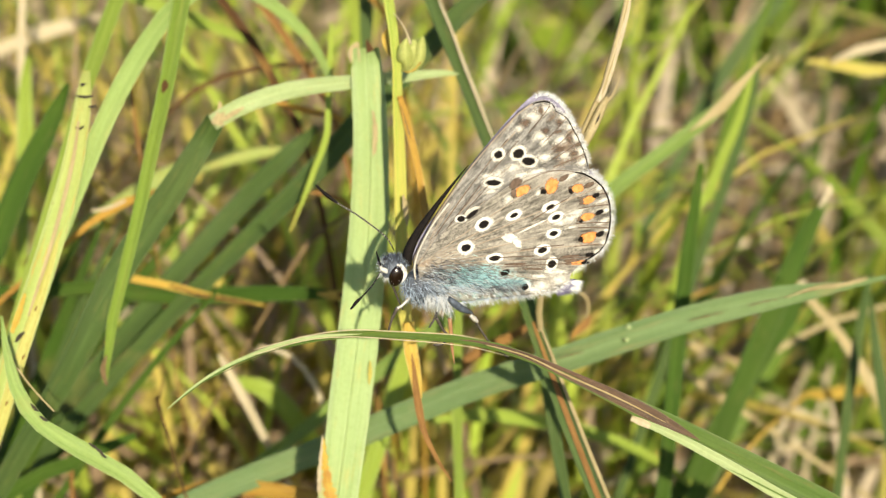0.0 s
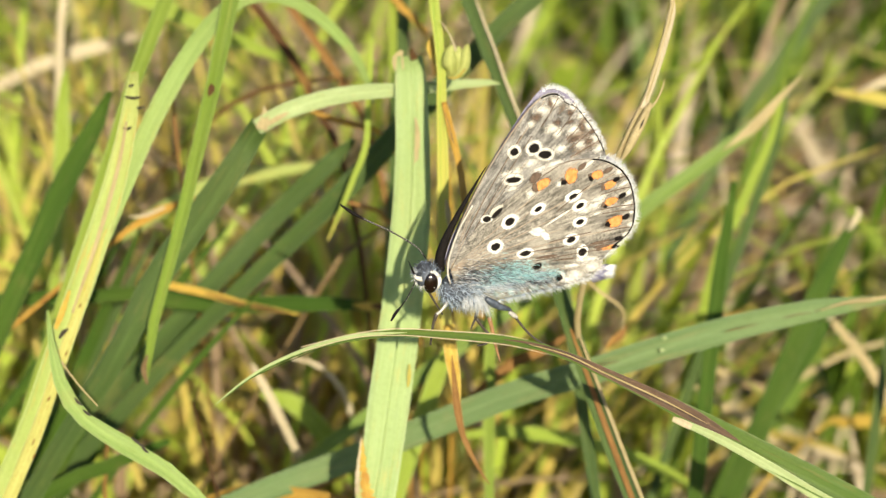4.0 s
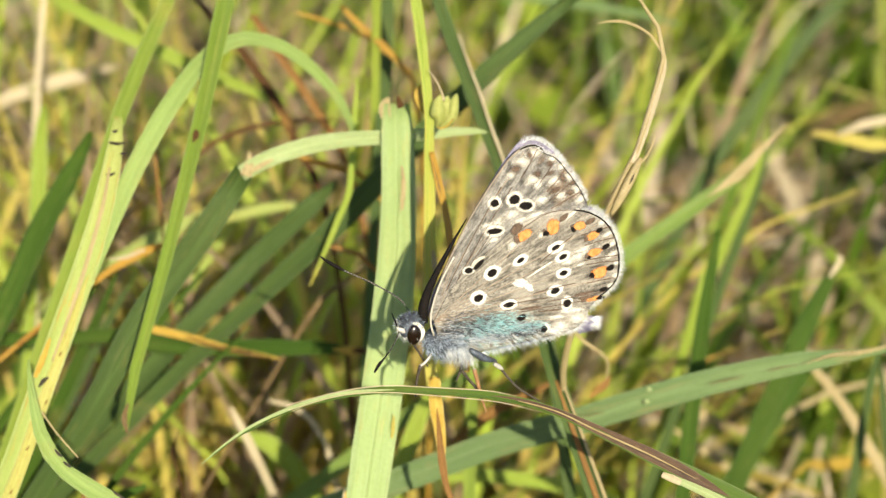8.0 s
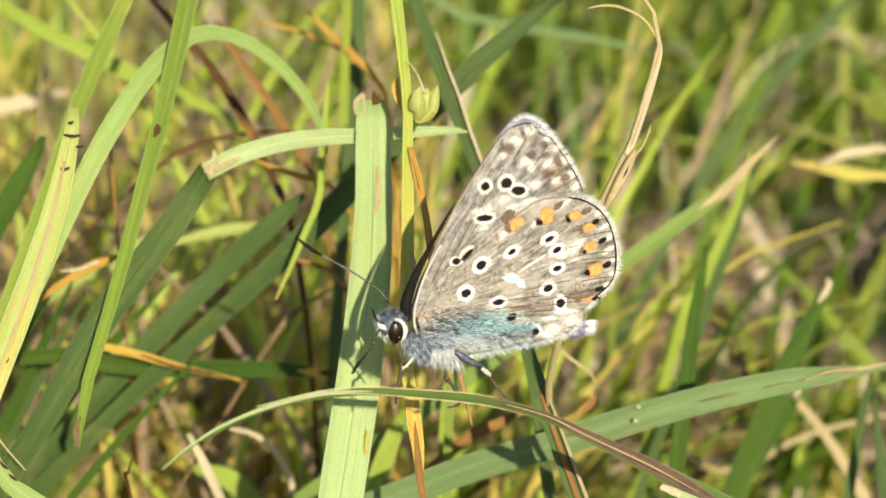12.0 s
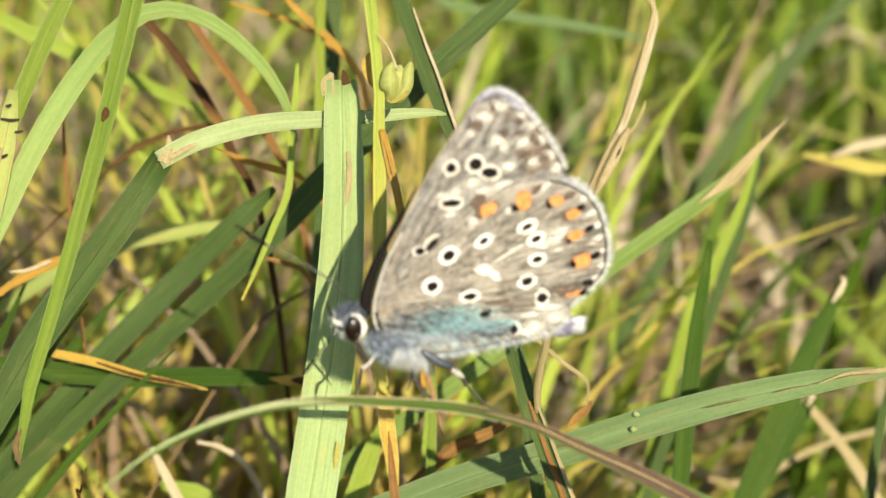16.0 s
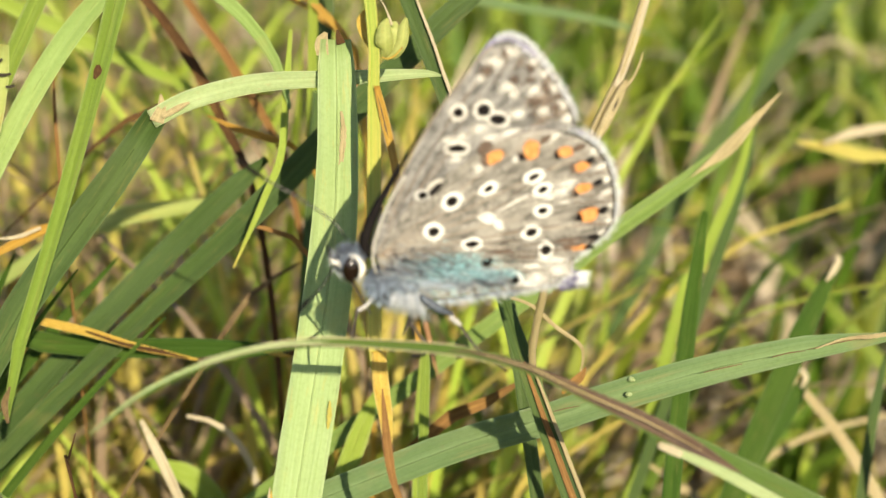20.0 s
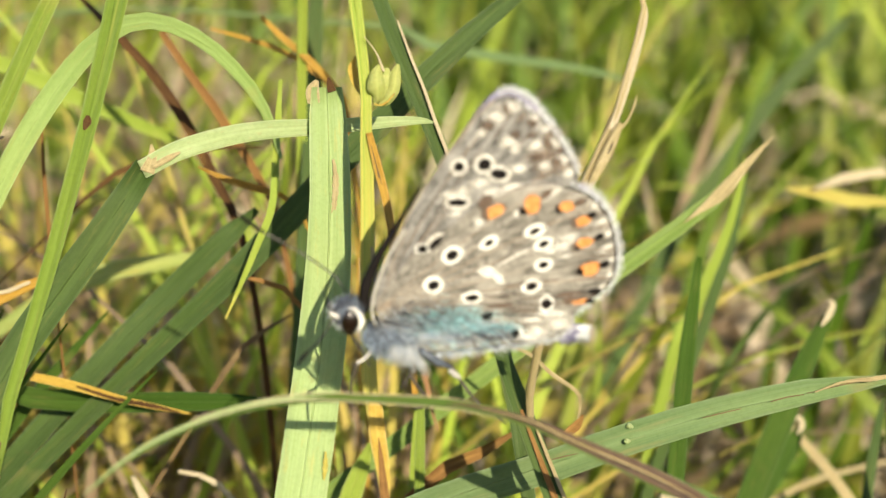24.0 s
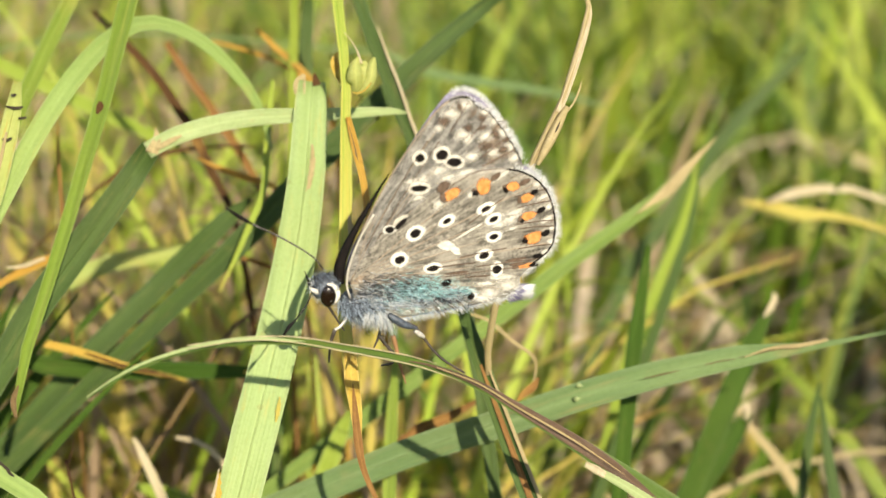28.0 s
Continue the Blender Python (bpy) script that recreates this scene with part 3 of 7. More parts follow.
leaf_part("bent_end", [(-19.5, 25.6, 105.3, 1.34), (-16.9, 26.3, 106.6, 1.43), (-13.6, 27.1, 107.5, 1.44), (-10.7, 27.3, 108.0, 1.34), (-7.9, 27.5, 108.2, 1.20), (-4.5, 27.9, 108.4, 1.01), (-1.6, 28.3, 108.6, 0.77), (0.3, 28.4, 108.7, 0.53), (1.3, 28.4, 108.6, 0.14)], PALE, broken, "bent-over pale end of the blade", fold=0.12)
leaf_part("torn_fibre", [(-19.1, 25.4, 105.2, 1.05), (-18.8, 25.9, 106.1, 0.67), (-18.9, 26.4, 107.0, 0.14)], DRY, broken, "dry fibres at the break")
leaf_part("torn_fibre", [(-18.7, 25.4, 105.6, 0.38), (-17.6, 25.7, 106.2, 0.43), (-16.8, 25.9, 106.6, 0.14)], DRY, broken, "dry fibres at the break")
hanging = blade("grass_shoot", [(-291.6, 49.3, -1.0, 1.12), (-216.8, 48.1, 40.9, 1.23), (-129.4, 46.7, 86.7, 1.37), (-42.1, 45.4, 129.1, 1.50), (-32.6, 45.2, 133.5, 1.67), (-24.4, 41.4, 131.0, 1.74), (-20.8, 35.1, 123.9, 1.62), (-21.3, 31.5, 118.1, 1.57), (-22.2, 28.3, 113.3, 1.42), (-23.1, 25.6, 108.8, 1.28), (-24.2, 22.9, 104.3, 1.18), (-25.5, 19.3, 98.8, 1.03), (-26.7, 17.1, 94.6, 0.94), (-27.6, 15.3, 91.3, 0.89), (-28.3, 14.0, 88.8, 0.80), (-28.1, 13.2, 87.3, 0.42)], MIDGREEN,
      "narrow green grass blade hanging with a broken tip", group="grass shoots", fold=0.25, count=70)
leaf_part("bite_mark", [(-23.2, 25.6, 109.2, 0.24), (-23.2, 25.4, 108.8, 0.57), (-23.4, 25.1, 108.3, 0.19)], BROWN, hanging, "brown bite mark")
leaf_part("dry_tip", [(-27.9, 14.0, 89.4, 0.14), (-28.2, 13.5, 88.3, 0.47), (-27.9, 12.9, 87.2, 0.19)], UMBER_LEAF, hanging, "dry shrivelled tip")
bitten = blade("grass_shoot", [(-71.2, -32.7, -1.0, 1.65), (-61.6, -21.2, 25.2, 1.81), (-50.4, -7.8, 53.7, 2.01), (-39.1, 5.6, 80.1, 2.20), (-36.6, 8.6, 85.7, 2.11), (-34.6, 11.6, 91.4, 2.02), (-32.6, 15.1, 96.8, 2.02), (-30.9, 18.4, 101.8, 1.94), (-29.8, 20.8, 106.3, 1.57), (-29.4, 22.1, 108.8, 1.29), (-29.2, 23.3, 111.0, 0.65)], PALER,
      "pale green grass blade with dark bite marks", group="grass shoots", fold=0.08, count=60, ragged=0.03)
leaf_part("bite_mark", [(-29.9, 22.0, 109.3, 0.14), (-29.2, 22.0, 109.2, 0.23), (-28.6, 22.0, 109.3, 0.14)], BLACKISH, bitten, "dark bite mark")
leaf_part("bite_mark", [(-30.0, 20.8, 107.0, 0.14), (-29.7, 20.8, 106.9, 0.23), (-29.3, 20.8, 107.1, 0.14)], BLACKISH, bitten, "dark bite mark")
leaf_part("bite_mark", [(-28.9, 21.6, 108.5, 0.14), (-28.6, 21.6, 108.5, 0.23), (-28.3, 21.6, 108.6, 0.14)], BLACKISH, bitten, "dark bite mark")
leaf_part("bite_mark", [(-29.6, 22.5, 110.1, 0.14), (-29.4, 22.4, 110.1, 0.23), (-29.2, 22.5, 110.2, 0.14)], BLACKISH, bitten, "dark bite mark")
leaf_part("pale_streak", [(-33.6, 12.8, 93.9, 0.18), (-31.9, 15.7, 98.6, 0.32), (-30.3, 19.1, 104.1, 0.32), (-29.7, 21.0, 107.5, 0.18)], DRY, bitten, "dry streak along the midrib")
leaf_part("yellowed_half", [(-39.6, 4.4, 78.0, 1.1), (-38.6, 5.4, 80.0, 1.1), (-36.1, 8.4, 85.65, 1.05), (-34.1, 11.4, 91.3, 0.95), (-32.15, 14.95, 96.7, 0.65), (-31.2, 16.8, 99.6, 0.1)], SALLOW, bitten, "yellowed half of the blade with rusty flecks", fold=0.06, ragged=0.08)
for at in ((-36.4, 7.3, 83.6), (-36.5, 7.9, 84.6), (-35.2, 9.1, 88.0), (-33.9, 11.0, 91.2), (-32.9, 12.9, 94.6)):
    leaf_part("rust_fleck", [(at[0] - 0.12, at[1] - 0.2, at[2] - 0.22, 0.05), (at[0], at[1] - 0.18, at[2], 0.17), (at[0] + 0.12, at[1] - 0.12, at[2] + 0.25, 0.05)], RUST, bitten, "rust-coloured fleck", ragged=0.4, count=10)
leaf_part("rust_fleck", [(-34.9, 12.0, 92.8, 0.37), (-34.4, 12.6, 94.0, 0.55), (-33.8, 13.5, 95.6, 0.23)], AMBER, bitten, "rust-coloured flecks", ragged=0.3)
leaf_part("bite_mark", [(-34.5, 11.3, 92.3, 0.14), (-34.2, 11.6, 92.7, 0.36), (-33.8, 11.7, 93.0, 0.14)], BLACKISH, bitten, "dark bite mark")
blade("grass_shoot", [(-65.2, -40.2, -1.0, 0.46), (-55.4, -23.6, 30.1, 0.50), (-44.0, -4.2, 64.0, 0.55), (-32.7, 15.2, 95.3, 0.61), (-31.4, 17.3, 98.6, 1.00), (-30.1, 19.8, 102.0, 1.39), (-28.0, 23.4, 106.6, 1.57), (-25.7, 27.3, 110.4, 1.60), (-23.3, 31.3, 113.1, 1.48), (-21.0, 34.3, 114.1, 1.34), (-18.4, 36.5, 113.5, 1.19), (-15.5, 37.9, 111.6, 1.13), (-12.5, 38.7, 108.3, 0.97), (-10.9, 38.9, 105.3, 0.67), (-10.1, 38.7, 102.6, 0.22)], COOL,
      "arching green grass blade beside a bitten one", group="grass shoots", fold=0.2, count=80)
nibbled = blade("grass_shoot", [(63.4, -38.9, -1.0, 0.73), (38.4, -27.1, 25.8, 0.80), (9.2, -13.4, 54.9, 0.88), (-20.0, 0.3, 81.8, 0.97), (-23.0, 1.7, 84.5, 1.14), (-25.5, 2.6, 86.1, 1.67), (-27.9, 3.2, 87.3, 1.50), (-31.0, 4.1, 89.0, 1.41), (-33.2, 5.5, 91.5, 1.14), (-34.0, 6.9, 94.3, 0.70), (-34.4, 8.2, 96.6, 0.18)], COOL,
      "nibbled green grass blade with a frayed edge", group="grass shoots", fold=0.25, ragged=0.3, count=80)
leaf_part("fibre", [(-33.1, 6.0, 93.2, 0.11), (-31.8, 5.2, 91.7, 0.11), (-30.2, 4.4, 90.2, 0.09)], DRY, nibbled, "loose dry fibre")
leaf_part("bite_mark", [(-32.0, 4.6, 90.8, 0.09), (-31.7, 4.4, 90.5, 0.22), (-31.4, 4.3, 90.3, 0.09)], BLACKISH, nibbled, "dark nibbled hole")
leaf_part("bite_mark", [(-31.3, 4.1, 90.0, 0.09), (-31.0, 4.0, 89.8, 0.22), (-30.7, 3.9, 89.6, 0.09)], BLACKISH, nibbled, "dark nibbled hole")
leaf_part("bite_mark", [(-27.5, 3.2, 88.1, 0.09), (-27.1, 3.0, 87.9, 0.22), (-26.8, 2.9, 87.7, 0.09)], BLACKISH, nibbled, "dark nibbled hole")
leaf_part("bite_mark", [(-26.7, 2.9, 87.6, 0.09), (-26.4, 2.7, 87.3, 0.22), (-26.1, 2.6, 87.1, 0.09)], BLACKISH, nibbled, "dark nibbled hole")
leaf_part("bite_mark", [(-27.0, 3.0, 87.8, 0.09), (-26.7, 2.9, 87.6, 0.22), (-26.4, 2.8, 87.4, 0.09)], BLACKISH, nibbled, "dark nibbled hole")
yellow_stem = blade("grass_shoot", [(-9.0, 64.0, -1.0, 0.90), (-9.0, 62.0, 70.0, 0.90), (-9.0, 55.0, 116.0, 0.90), (-9.0, 42.0, 131.0, 1.20), (-6.7, 34.3, 129.3, 0.84), (-5.9, 29.0, 124.2, 0.87), (-4.9, 26.5, 119.3, 0.92), (-4.3, 24.5, 115.7, 0.82), (-3.8, 22.8, 112.4, 0.73), (-3.7, 21.1, 109.2, 0.82), (-3.5, 18.5, 104.3, 0.96), (-3.4, 15.7, 99.1, 1.01), (-3.2, 13.0, 94.8, 1.01), (-2.8, 11.5, 92.5, 0.91)], YELLOWSTEM,
      "yellowing grass leaf hanging down, green at the top", group="grass shoots", fold=0.3, count=70)
leaf_part("withered_leaf", [(-2.8, 12.0, 93.8, 0.91), (-2.6, 11.0, 91.8, 1.09), (-2.2, 9.9, 89.8, 0.91), (-2.0, 8.9, 88.0, 0.55)], AMBER, yellow_stem, "yellow lower end of the leaf")
leaf_part("withered_leaf", [(-2.5, 10.8, 91.6, 0.05), (-2.3, 10.0, 90.2, 0.36), (-2.0, 8.8, 88.0, 0.64), (-1.5, 7.8, 86.0, 0.46), (-0.5, 6.8, 84.1, 0.32), (0.7, 5.9, 82.5, 0.09)], RUST, yellow_stem, "brown curled tip of the leaf")
leaf_part("withered_leaf", [(-3.5, 21.0, 109.7, 0.4), (-2.9, 19.9, 107.7, 0.6), (-2.1, 18.4, 104.9, 0.55), (-1.4, 16.5, 101.2, 0.62), (-0.6, 14.6, 97.6, 0.6), (-0.1, 12.6, 94.0, 0.4)], ORANGE, yellow_stem, "withered orange strip of leaf")
leaf_part("scorched_rim", [(-3.35, 20.5, 109.0, 0.04), (-2.75, 19.5, 107.0, 0.16), (-2.2, 18.3, 104.6, 0.14), (-1.75, 17.0, 102.2, 0.04)], UMBER_LEAF, yellow_stem, "scorched brown rim", ragged=0.4)
leaf_part("dry_flake", [(-3.2, 16.5, 103.0, 0.14), (-3.0, 16.0, 102.0, 0.45), (-2.9, 15.4, 100.8, 0.14)], DRY, yellow_stem, "dry white flake")
HUSK = leaf_material("husk_green", (0.40, 0.46, 0.12), (0.60, 0.62, 0.22), (0.62, 0.44, 0.10), 0.7)
leaf_part("seed_husk", [(-3.1, 22.2, 111.35, 0.5), (-2.95, 21.9, 112.0, 1.1), (-3.0, 21.8, 112.8, 1.25), (-3.05, 22.0, 113.6, 0.9), (-2.9, 22.2, 114.2, 0.15)], HUSK, yellow_stem, "green scale of the split seed husk", fold=-0.45)
leaf_part("seed_husk", [(-2.9, 22.3, 111.4, 0.4), (-2.35, 22.1, 111.8, 0.8), (-1.85, 22.1, 112.6, 0.85), (-1.75, 22.3, 113.5, 0.75), (-1.6, 22.5, 114.2, 0.2)], HUSK, yellow_stem, "yellow-rimmed scale of the split seed husk", fold=-0.4)
stalk_part("seed", [(-2.75, 22.7, 111.5, 0.5), (-2.5, 22.8, 112.3, 1.0), (-2.4, 22.9, 113.2, 0.9), (-2.4, 23.0, 113.8, 0.3)], HUSK, yellow_stem, "seed inside the husk", sides=10)
leaf_part("husk_rim", [(-3.2, 22.0, 111.5, 0.08), (-2.8, 21.8, 111.45, 0.14), (-2.3, 21.8, 111.7, 0.14), (-1.8, 21.8, 112.3, 0.1)], AMBER, yellow_stem, "ochre rim at the base of the husk", ragged=0.3)
stalk_part("awn", [(-2.6, 22.3, 113.7, 0.22), (-2.8, 22.5, 114.2, 0.2), (-3.1, 22.9, 114.8, 0.12), (-3.6, 23.5, 115.4, 0.09), (-4.0, 23.7, 115.8, 0.06)], STRAW, yellow_stem, "dry awn of the husk", sides=6)
leaf_part("withered_bract", [(-4.0, 24.0, 111.6, 0.3), (-4.4, 24.6, 112.4, 0.75), (-4.7, 25.0, 113.2, 0.7), (-4.5, 25.2, 114.0, 0.1)], AMBER, yellow_stem, "yellow withered bract beside the stem", fold=0.3)
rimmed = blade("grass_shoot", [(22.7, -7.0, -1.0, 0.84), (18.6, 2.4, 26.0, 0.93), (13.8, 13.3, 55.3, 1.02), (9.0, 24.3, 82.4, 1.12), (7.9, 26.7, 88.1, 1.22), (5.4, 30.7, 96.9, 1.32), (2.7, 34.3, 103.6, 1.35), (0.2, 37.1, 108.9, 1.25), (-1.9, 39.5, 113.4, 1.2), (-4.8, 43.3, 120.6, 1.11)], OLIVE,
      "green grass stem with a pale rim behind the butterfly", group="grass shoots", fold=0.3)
leaf_part("pale_rim", [(5.4, 31.2, 98.6, 0.05), (3.6, 33.3, 102.9, 0.26), (1.95, 35.2, 106.6, 0.26), (0.9, 36.5, 109.2, 0.22), (-0.1, 37.7, 111.3, 0.2), (-1.2, 39.0, 113.9, 0.12)], STRAW, rimmed, "pale dry rim")
# Half shade on the next two blades is mixed into their green.
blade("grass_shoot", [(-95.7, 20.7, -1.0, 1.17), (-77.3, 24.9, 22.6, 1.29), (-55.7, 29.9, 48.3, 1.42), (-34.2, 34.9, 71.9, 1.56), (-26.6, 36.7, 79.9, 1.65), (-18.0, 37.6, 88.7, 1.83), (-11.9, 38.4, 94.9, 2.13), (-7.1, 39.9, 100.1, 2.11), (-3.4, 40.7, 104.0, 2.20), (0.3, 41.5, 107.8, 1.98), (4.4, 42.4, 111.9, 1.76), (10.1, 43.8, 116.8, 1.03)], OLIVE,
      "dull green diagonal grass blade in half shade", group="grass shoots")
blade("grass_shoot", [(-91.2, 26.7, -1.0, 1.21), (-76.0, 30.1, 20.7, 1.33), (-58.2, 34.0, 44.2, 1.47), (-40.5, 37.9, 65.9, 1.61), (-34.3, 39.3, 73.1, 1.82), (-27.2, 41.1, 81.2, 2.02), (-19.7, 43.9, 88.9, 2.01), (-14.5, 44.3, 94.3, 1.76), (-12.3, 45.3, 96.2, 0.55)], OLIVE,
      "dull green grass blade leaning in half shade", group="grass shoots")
straw = stalk("grass_culm", [(34.0, -13.1, -1.0, 0.42), (26.0, -7.1, 51.2, 0.42), (16.0, 9.7, 71.2, 0.42), (14.0, 13.1, 75.2, 0.42), (11.5, 17.1, 80.2, 0.44), (8.2, 16.0, 90.3, 0.55), (8.2, 13.7, 97.6, 0.56), (9.4, 12.1, 106.4, 0.62), (11.0, 13.2, 110.7, 0.46), (12.2, 14.2, 113.1, 0.44), (13.3, 16.0, 116.5, 0.46), (14.1, 17.4, 119.2, 0.42), (13.9, 18.4, 121.1, 0.36), (12.6, 19.4, 123.0, 0.24), (10.6, 20.5, 124.9, 0.12)], DRY,
      "straw-coloured dry grass stem with a bud", group="grass shoots", count=60)
stalk_part("bud", [(10.4, 12.1, 108.6, 0.3), (10.9, 12.3, 109.6, 0.62), (11.45, 12.7, 110.7, 0.76), (12.05, 13.2, 111.9, 0.66), (12.5, 13.7, 112.7, 0.34)], DRY, straw, "closed straw-coloured bud", sides=12)
leaf_part("slit", [(11.2, 12.24, 110.1, 0.03), (11.4, 12.32, 110.5, 0.12), (11.6, 12.42, 110.85, 0.03)], BLACKISH, straw, "dark slit in the bud", count=10)
leaf_part("slit", [(11.6, 12.4, 111.0, 0.03), (11.78, 12.5, 111.4, 0.13), (11.95, 12.65, 111.8, 0.03)], BLACKISH, straw, "dark slit in the bud", count=10)
leaf_part("sheath", [(11.9, 13.6, 112.3, 0.45), (12.6, 14.5, 113.9, 0.42), (13.5, 15.8, 116.4, 0.36), (14.2, 17.0, 118.7, 0.22), (14.3, 17.5, 119.6, 0.05)], STRAW, straw, "split straw-coloured sheath along the stem", fold=0.3)
leaf_part("bract", [(12.5, 13.4, 112.4, 0.16), (13.0, 13.6, 113.1, 0.13), (13.4, 14.0, 114.0, 0.12), (13.5, 14.2, 114.5, 0.05)], DRY, straw, "thin bract beside the bud")
leaf_part("tendril", [(14.0, 17.7, 119.9, 0.16), (13.0, 18.4, 121.1, 0.18), (11.4, 18.9, 121.8, 0.2), (10.0, 18.9, 121.9, 0.18), (8.9, 18.8, 121.7, 0.08)], DRY, straw, "fine curled tendril")
striped = blade("grass_shoot", [(50.6, -53.2, -1.0, 1.17), (39.9, -36.2, 23.9, 1.29), (27.4, -16.4, 51.0, 1.42), (14.9, 3.4, 76.0, 1.56), (12.8, 6.9, 80.2, 1.57), (10.6, 10.4, 84.5, 1.54), (8.8, 13.8, 88.4, 1.41), (7.3, 16.8, 91.8, 1.32), (6.0, 19.7, 94.8, 0.95), (4.9, 22.7, 98.1, 0.29)], OLIVE,
      "folded grass blade with brown and pale stripes", group="grass shoots", fold=0.35)
leaf_part("brown_stripe", [(12.8, 6.3, 80.1, 0.41), (10.7, 10.0, 84.5, 0.46), (8.9, 13.3, 88.4, 0.37), (7.5, 16.1, 91.4, 0.19)], RUST, striped, "brown stripe along the fold")
leaf_part("pale_stripe", [(13.5, 6.4, 80.4, 0.28), (11.3, 10.0, 84.8, 0.28), (9.4, 13.3, 88.7, 0.23), (7.8, 16.2, 91.9, 0.14)], DRY, striped, "pale rim")
slanting = blade("grass_shoot", [(-159.1, 12.0, -1.0, 1.56), (-118.9, 14.6, 21.5, 1.72), (-72.1, 17.6, 46.0, 1.90), (-25.2, 20.6, 68.5, 2.08), (-18.3, 21.1, 71.7, 2.27), (-11.5, 21.4, 74.6, 2.36), (-4.3, 21.4, 78.2, 2.44), (3.3, 21.5, 81.8, 2.41), (10.7, 21.1, 84.7, 2.38), (15.6, 21.0, 86.8, 2.37), (22.9, 21.6, 89.0, 2.26), (30.2, 21.9, 90.8, 1.76), (33.6, 22.1, 91.2, 0.98), (36.5, 22.4, 91.7, 0.49), (41.9, 22.9, 92.8, 0.24)], BLUISH,
      "long slanting grass blade, dull green with brown flecks", group="grass shoots", fold=0.12, count=70)
leaf_part("brown_fleck", [(29.1, 21.3, 90.7, 0.05), (32.0, 21.7, 91.3, 0.09), (34.9, 22.0, 91.9, 0.05)], UMBER_LEAF, slanting, "brown fleck")
leaf_part("brown_fleck", [(21.3, 20.4, 89.0, 0.05), (22.7, 20.6, 89.3, 0.09), (24.2, 20.8, 89.6, 0.05)], UMBER_LEAF, slanting, "brown fleck")
leaf_part("brown_fleck", [(9.9, 18.9, 86.1, 0.05), (11.0, 19.0, 86.4, 0.09), (12.2, 19.2, 86.6, 0.05)], UMBER_LEAF, slanting, "brown fleck")
leaf_part("brown_fleck", [(26.4, 21.0, 90.1, 0.05), (27.6, 21.2, 90.4, 0.09), (28.9, 21.3, 90.6, 0.05)], UMBER_LEAF, slanting, "brown fleck")
stalk_part("insect_egg", [(15.9, 21.0, 87.9, 0.15), (16.1, 21.0, 88.0, 0.44), (16.4, 21.0, 87.9, 0.15)], PALE, slanting, "tiny pale egg on the leaf")
stalk_part("insect_egg", [(15.7, 20.5, 87.0, 0.15), (15.9, 20.5, 87.0, 0.44), (16.2, 20.5, 87.0, 0.15)], PALE, slanting, "tiny pale egg on the leaf")
tipped = blade("grass_shoot", [(-91.7, 22.2, -1.0, 1.2), (-62.2, 27.5, 26.2, 1.3), (-27.9, 33.6, 55.9, 1.4), (6.4, 39.7, 83.3, 1.5), (11.9, 40.7, 87.5, 1.5), (16.7, 41.6, 91.6, 1.5), (22.1, 43.0, 95.4, 1.42), (26.7, 44.7, 98.6, 1.25), (29.0, 45.0, 101.5, 0.62), (30.9, 45.5, 103.6, 0.12)], FRESH,
      "green grass blade ending in a dry straw tip", group="grass shoots", fold=0.28)
leaf_part("dry_tip", [(23.6, 43.15, 96.55, 0.03), (25.2, 43.75, 97.7, 0.55), (26.8, 44.3, 98.95, 1.12), (28.9, 44.65, 101.55, 0.64), (31.0, 45.2, 103.8, 0.08)], DRY, tipped, "dry straw-coloured tip", fold=0.28)
blade("grass_shoot", [(13.8, -8.3, -1.0, 1.12), (16.0, 2.0, 22.4, 1.23), (18.5, 14.0, 47.9, 1.36), (21.1, 25.9, 71.4, 1.49), (21.6, 28.4, 76.1, 1.49), (22.5, 32.9, 82.2, 1.50), (23.5, 37.1, 87.8, 1.40), (24.7, 41.2, 94.2, 0.54)], DEEP,
      "dark green upright grass blade", group="grass shoots")
blade("withered_shoot", [(-8.0, 45.0, -1.0, 0.45), (-9.0, 46.0, 40.0, 0.49), (-11.0, 47.0, 75.0, 0.55), (-13.6, 49.4, 91.5, 0.60), (-16.3, 51.8, 96.7, 0.85), (-17.6, 53.1, 99.1, 0.95), (-19.9, 54.9, 102.4, 0.95), (-22.3, 56.4, 105.3, 0.85), (-24.9, 57.7, 107.7, 0.75), (-30.0, 67.4, 109.6, 0.42)], BROWN,
      "dark brown withered grass stem leaning", group="withered shoots")
blade("withered_shoot", [(-4.0, 48.0, -1.0, 0.42), (-6.0, 50.0, 40.0, 0.46), (-8.0, 52.0, 75.0, 0.51), (-10.6, 53.6, 91.5, 0.56), (-12.9, 55.4, 96.4, 0.72), (-15.1, 57.0, 99.3, 0.87), (-17.2, 58.4, 102.1, 0.82), (-19.3, 59.7, 104.5, 0.77), (-21.8, 61.4, 107.7, 0.67)], RUST,
      "rust-brown withered grass stem leaning", group="withered shoots")
blade("withered_shoot", [(-2.0, 50.0, -1.0, 0.30), (-2.0, 52.0, 40.0, 0.33), (-2.5, 54.0, 80.0, 0.37), (-4.6, 55.2, 101.0, 0.40), (-6.5, 56.1, 104.8, 0.66), (-8.5, 57.1, 106.6, 0.66), (-10.6, 57.9, 108.1, 0.61), (-12.7, 58.8, 109.9, 0.40)], ORANGE,
      "orange withered leaf end", group="withered shoots")
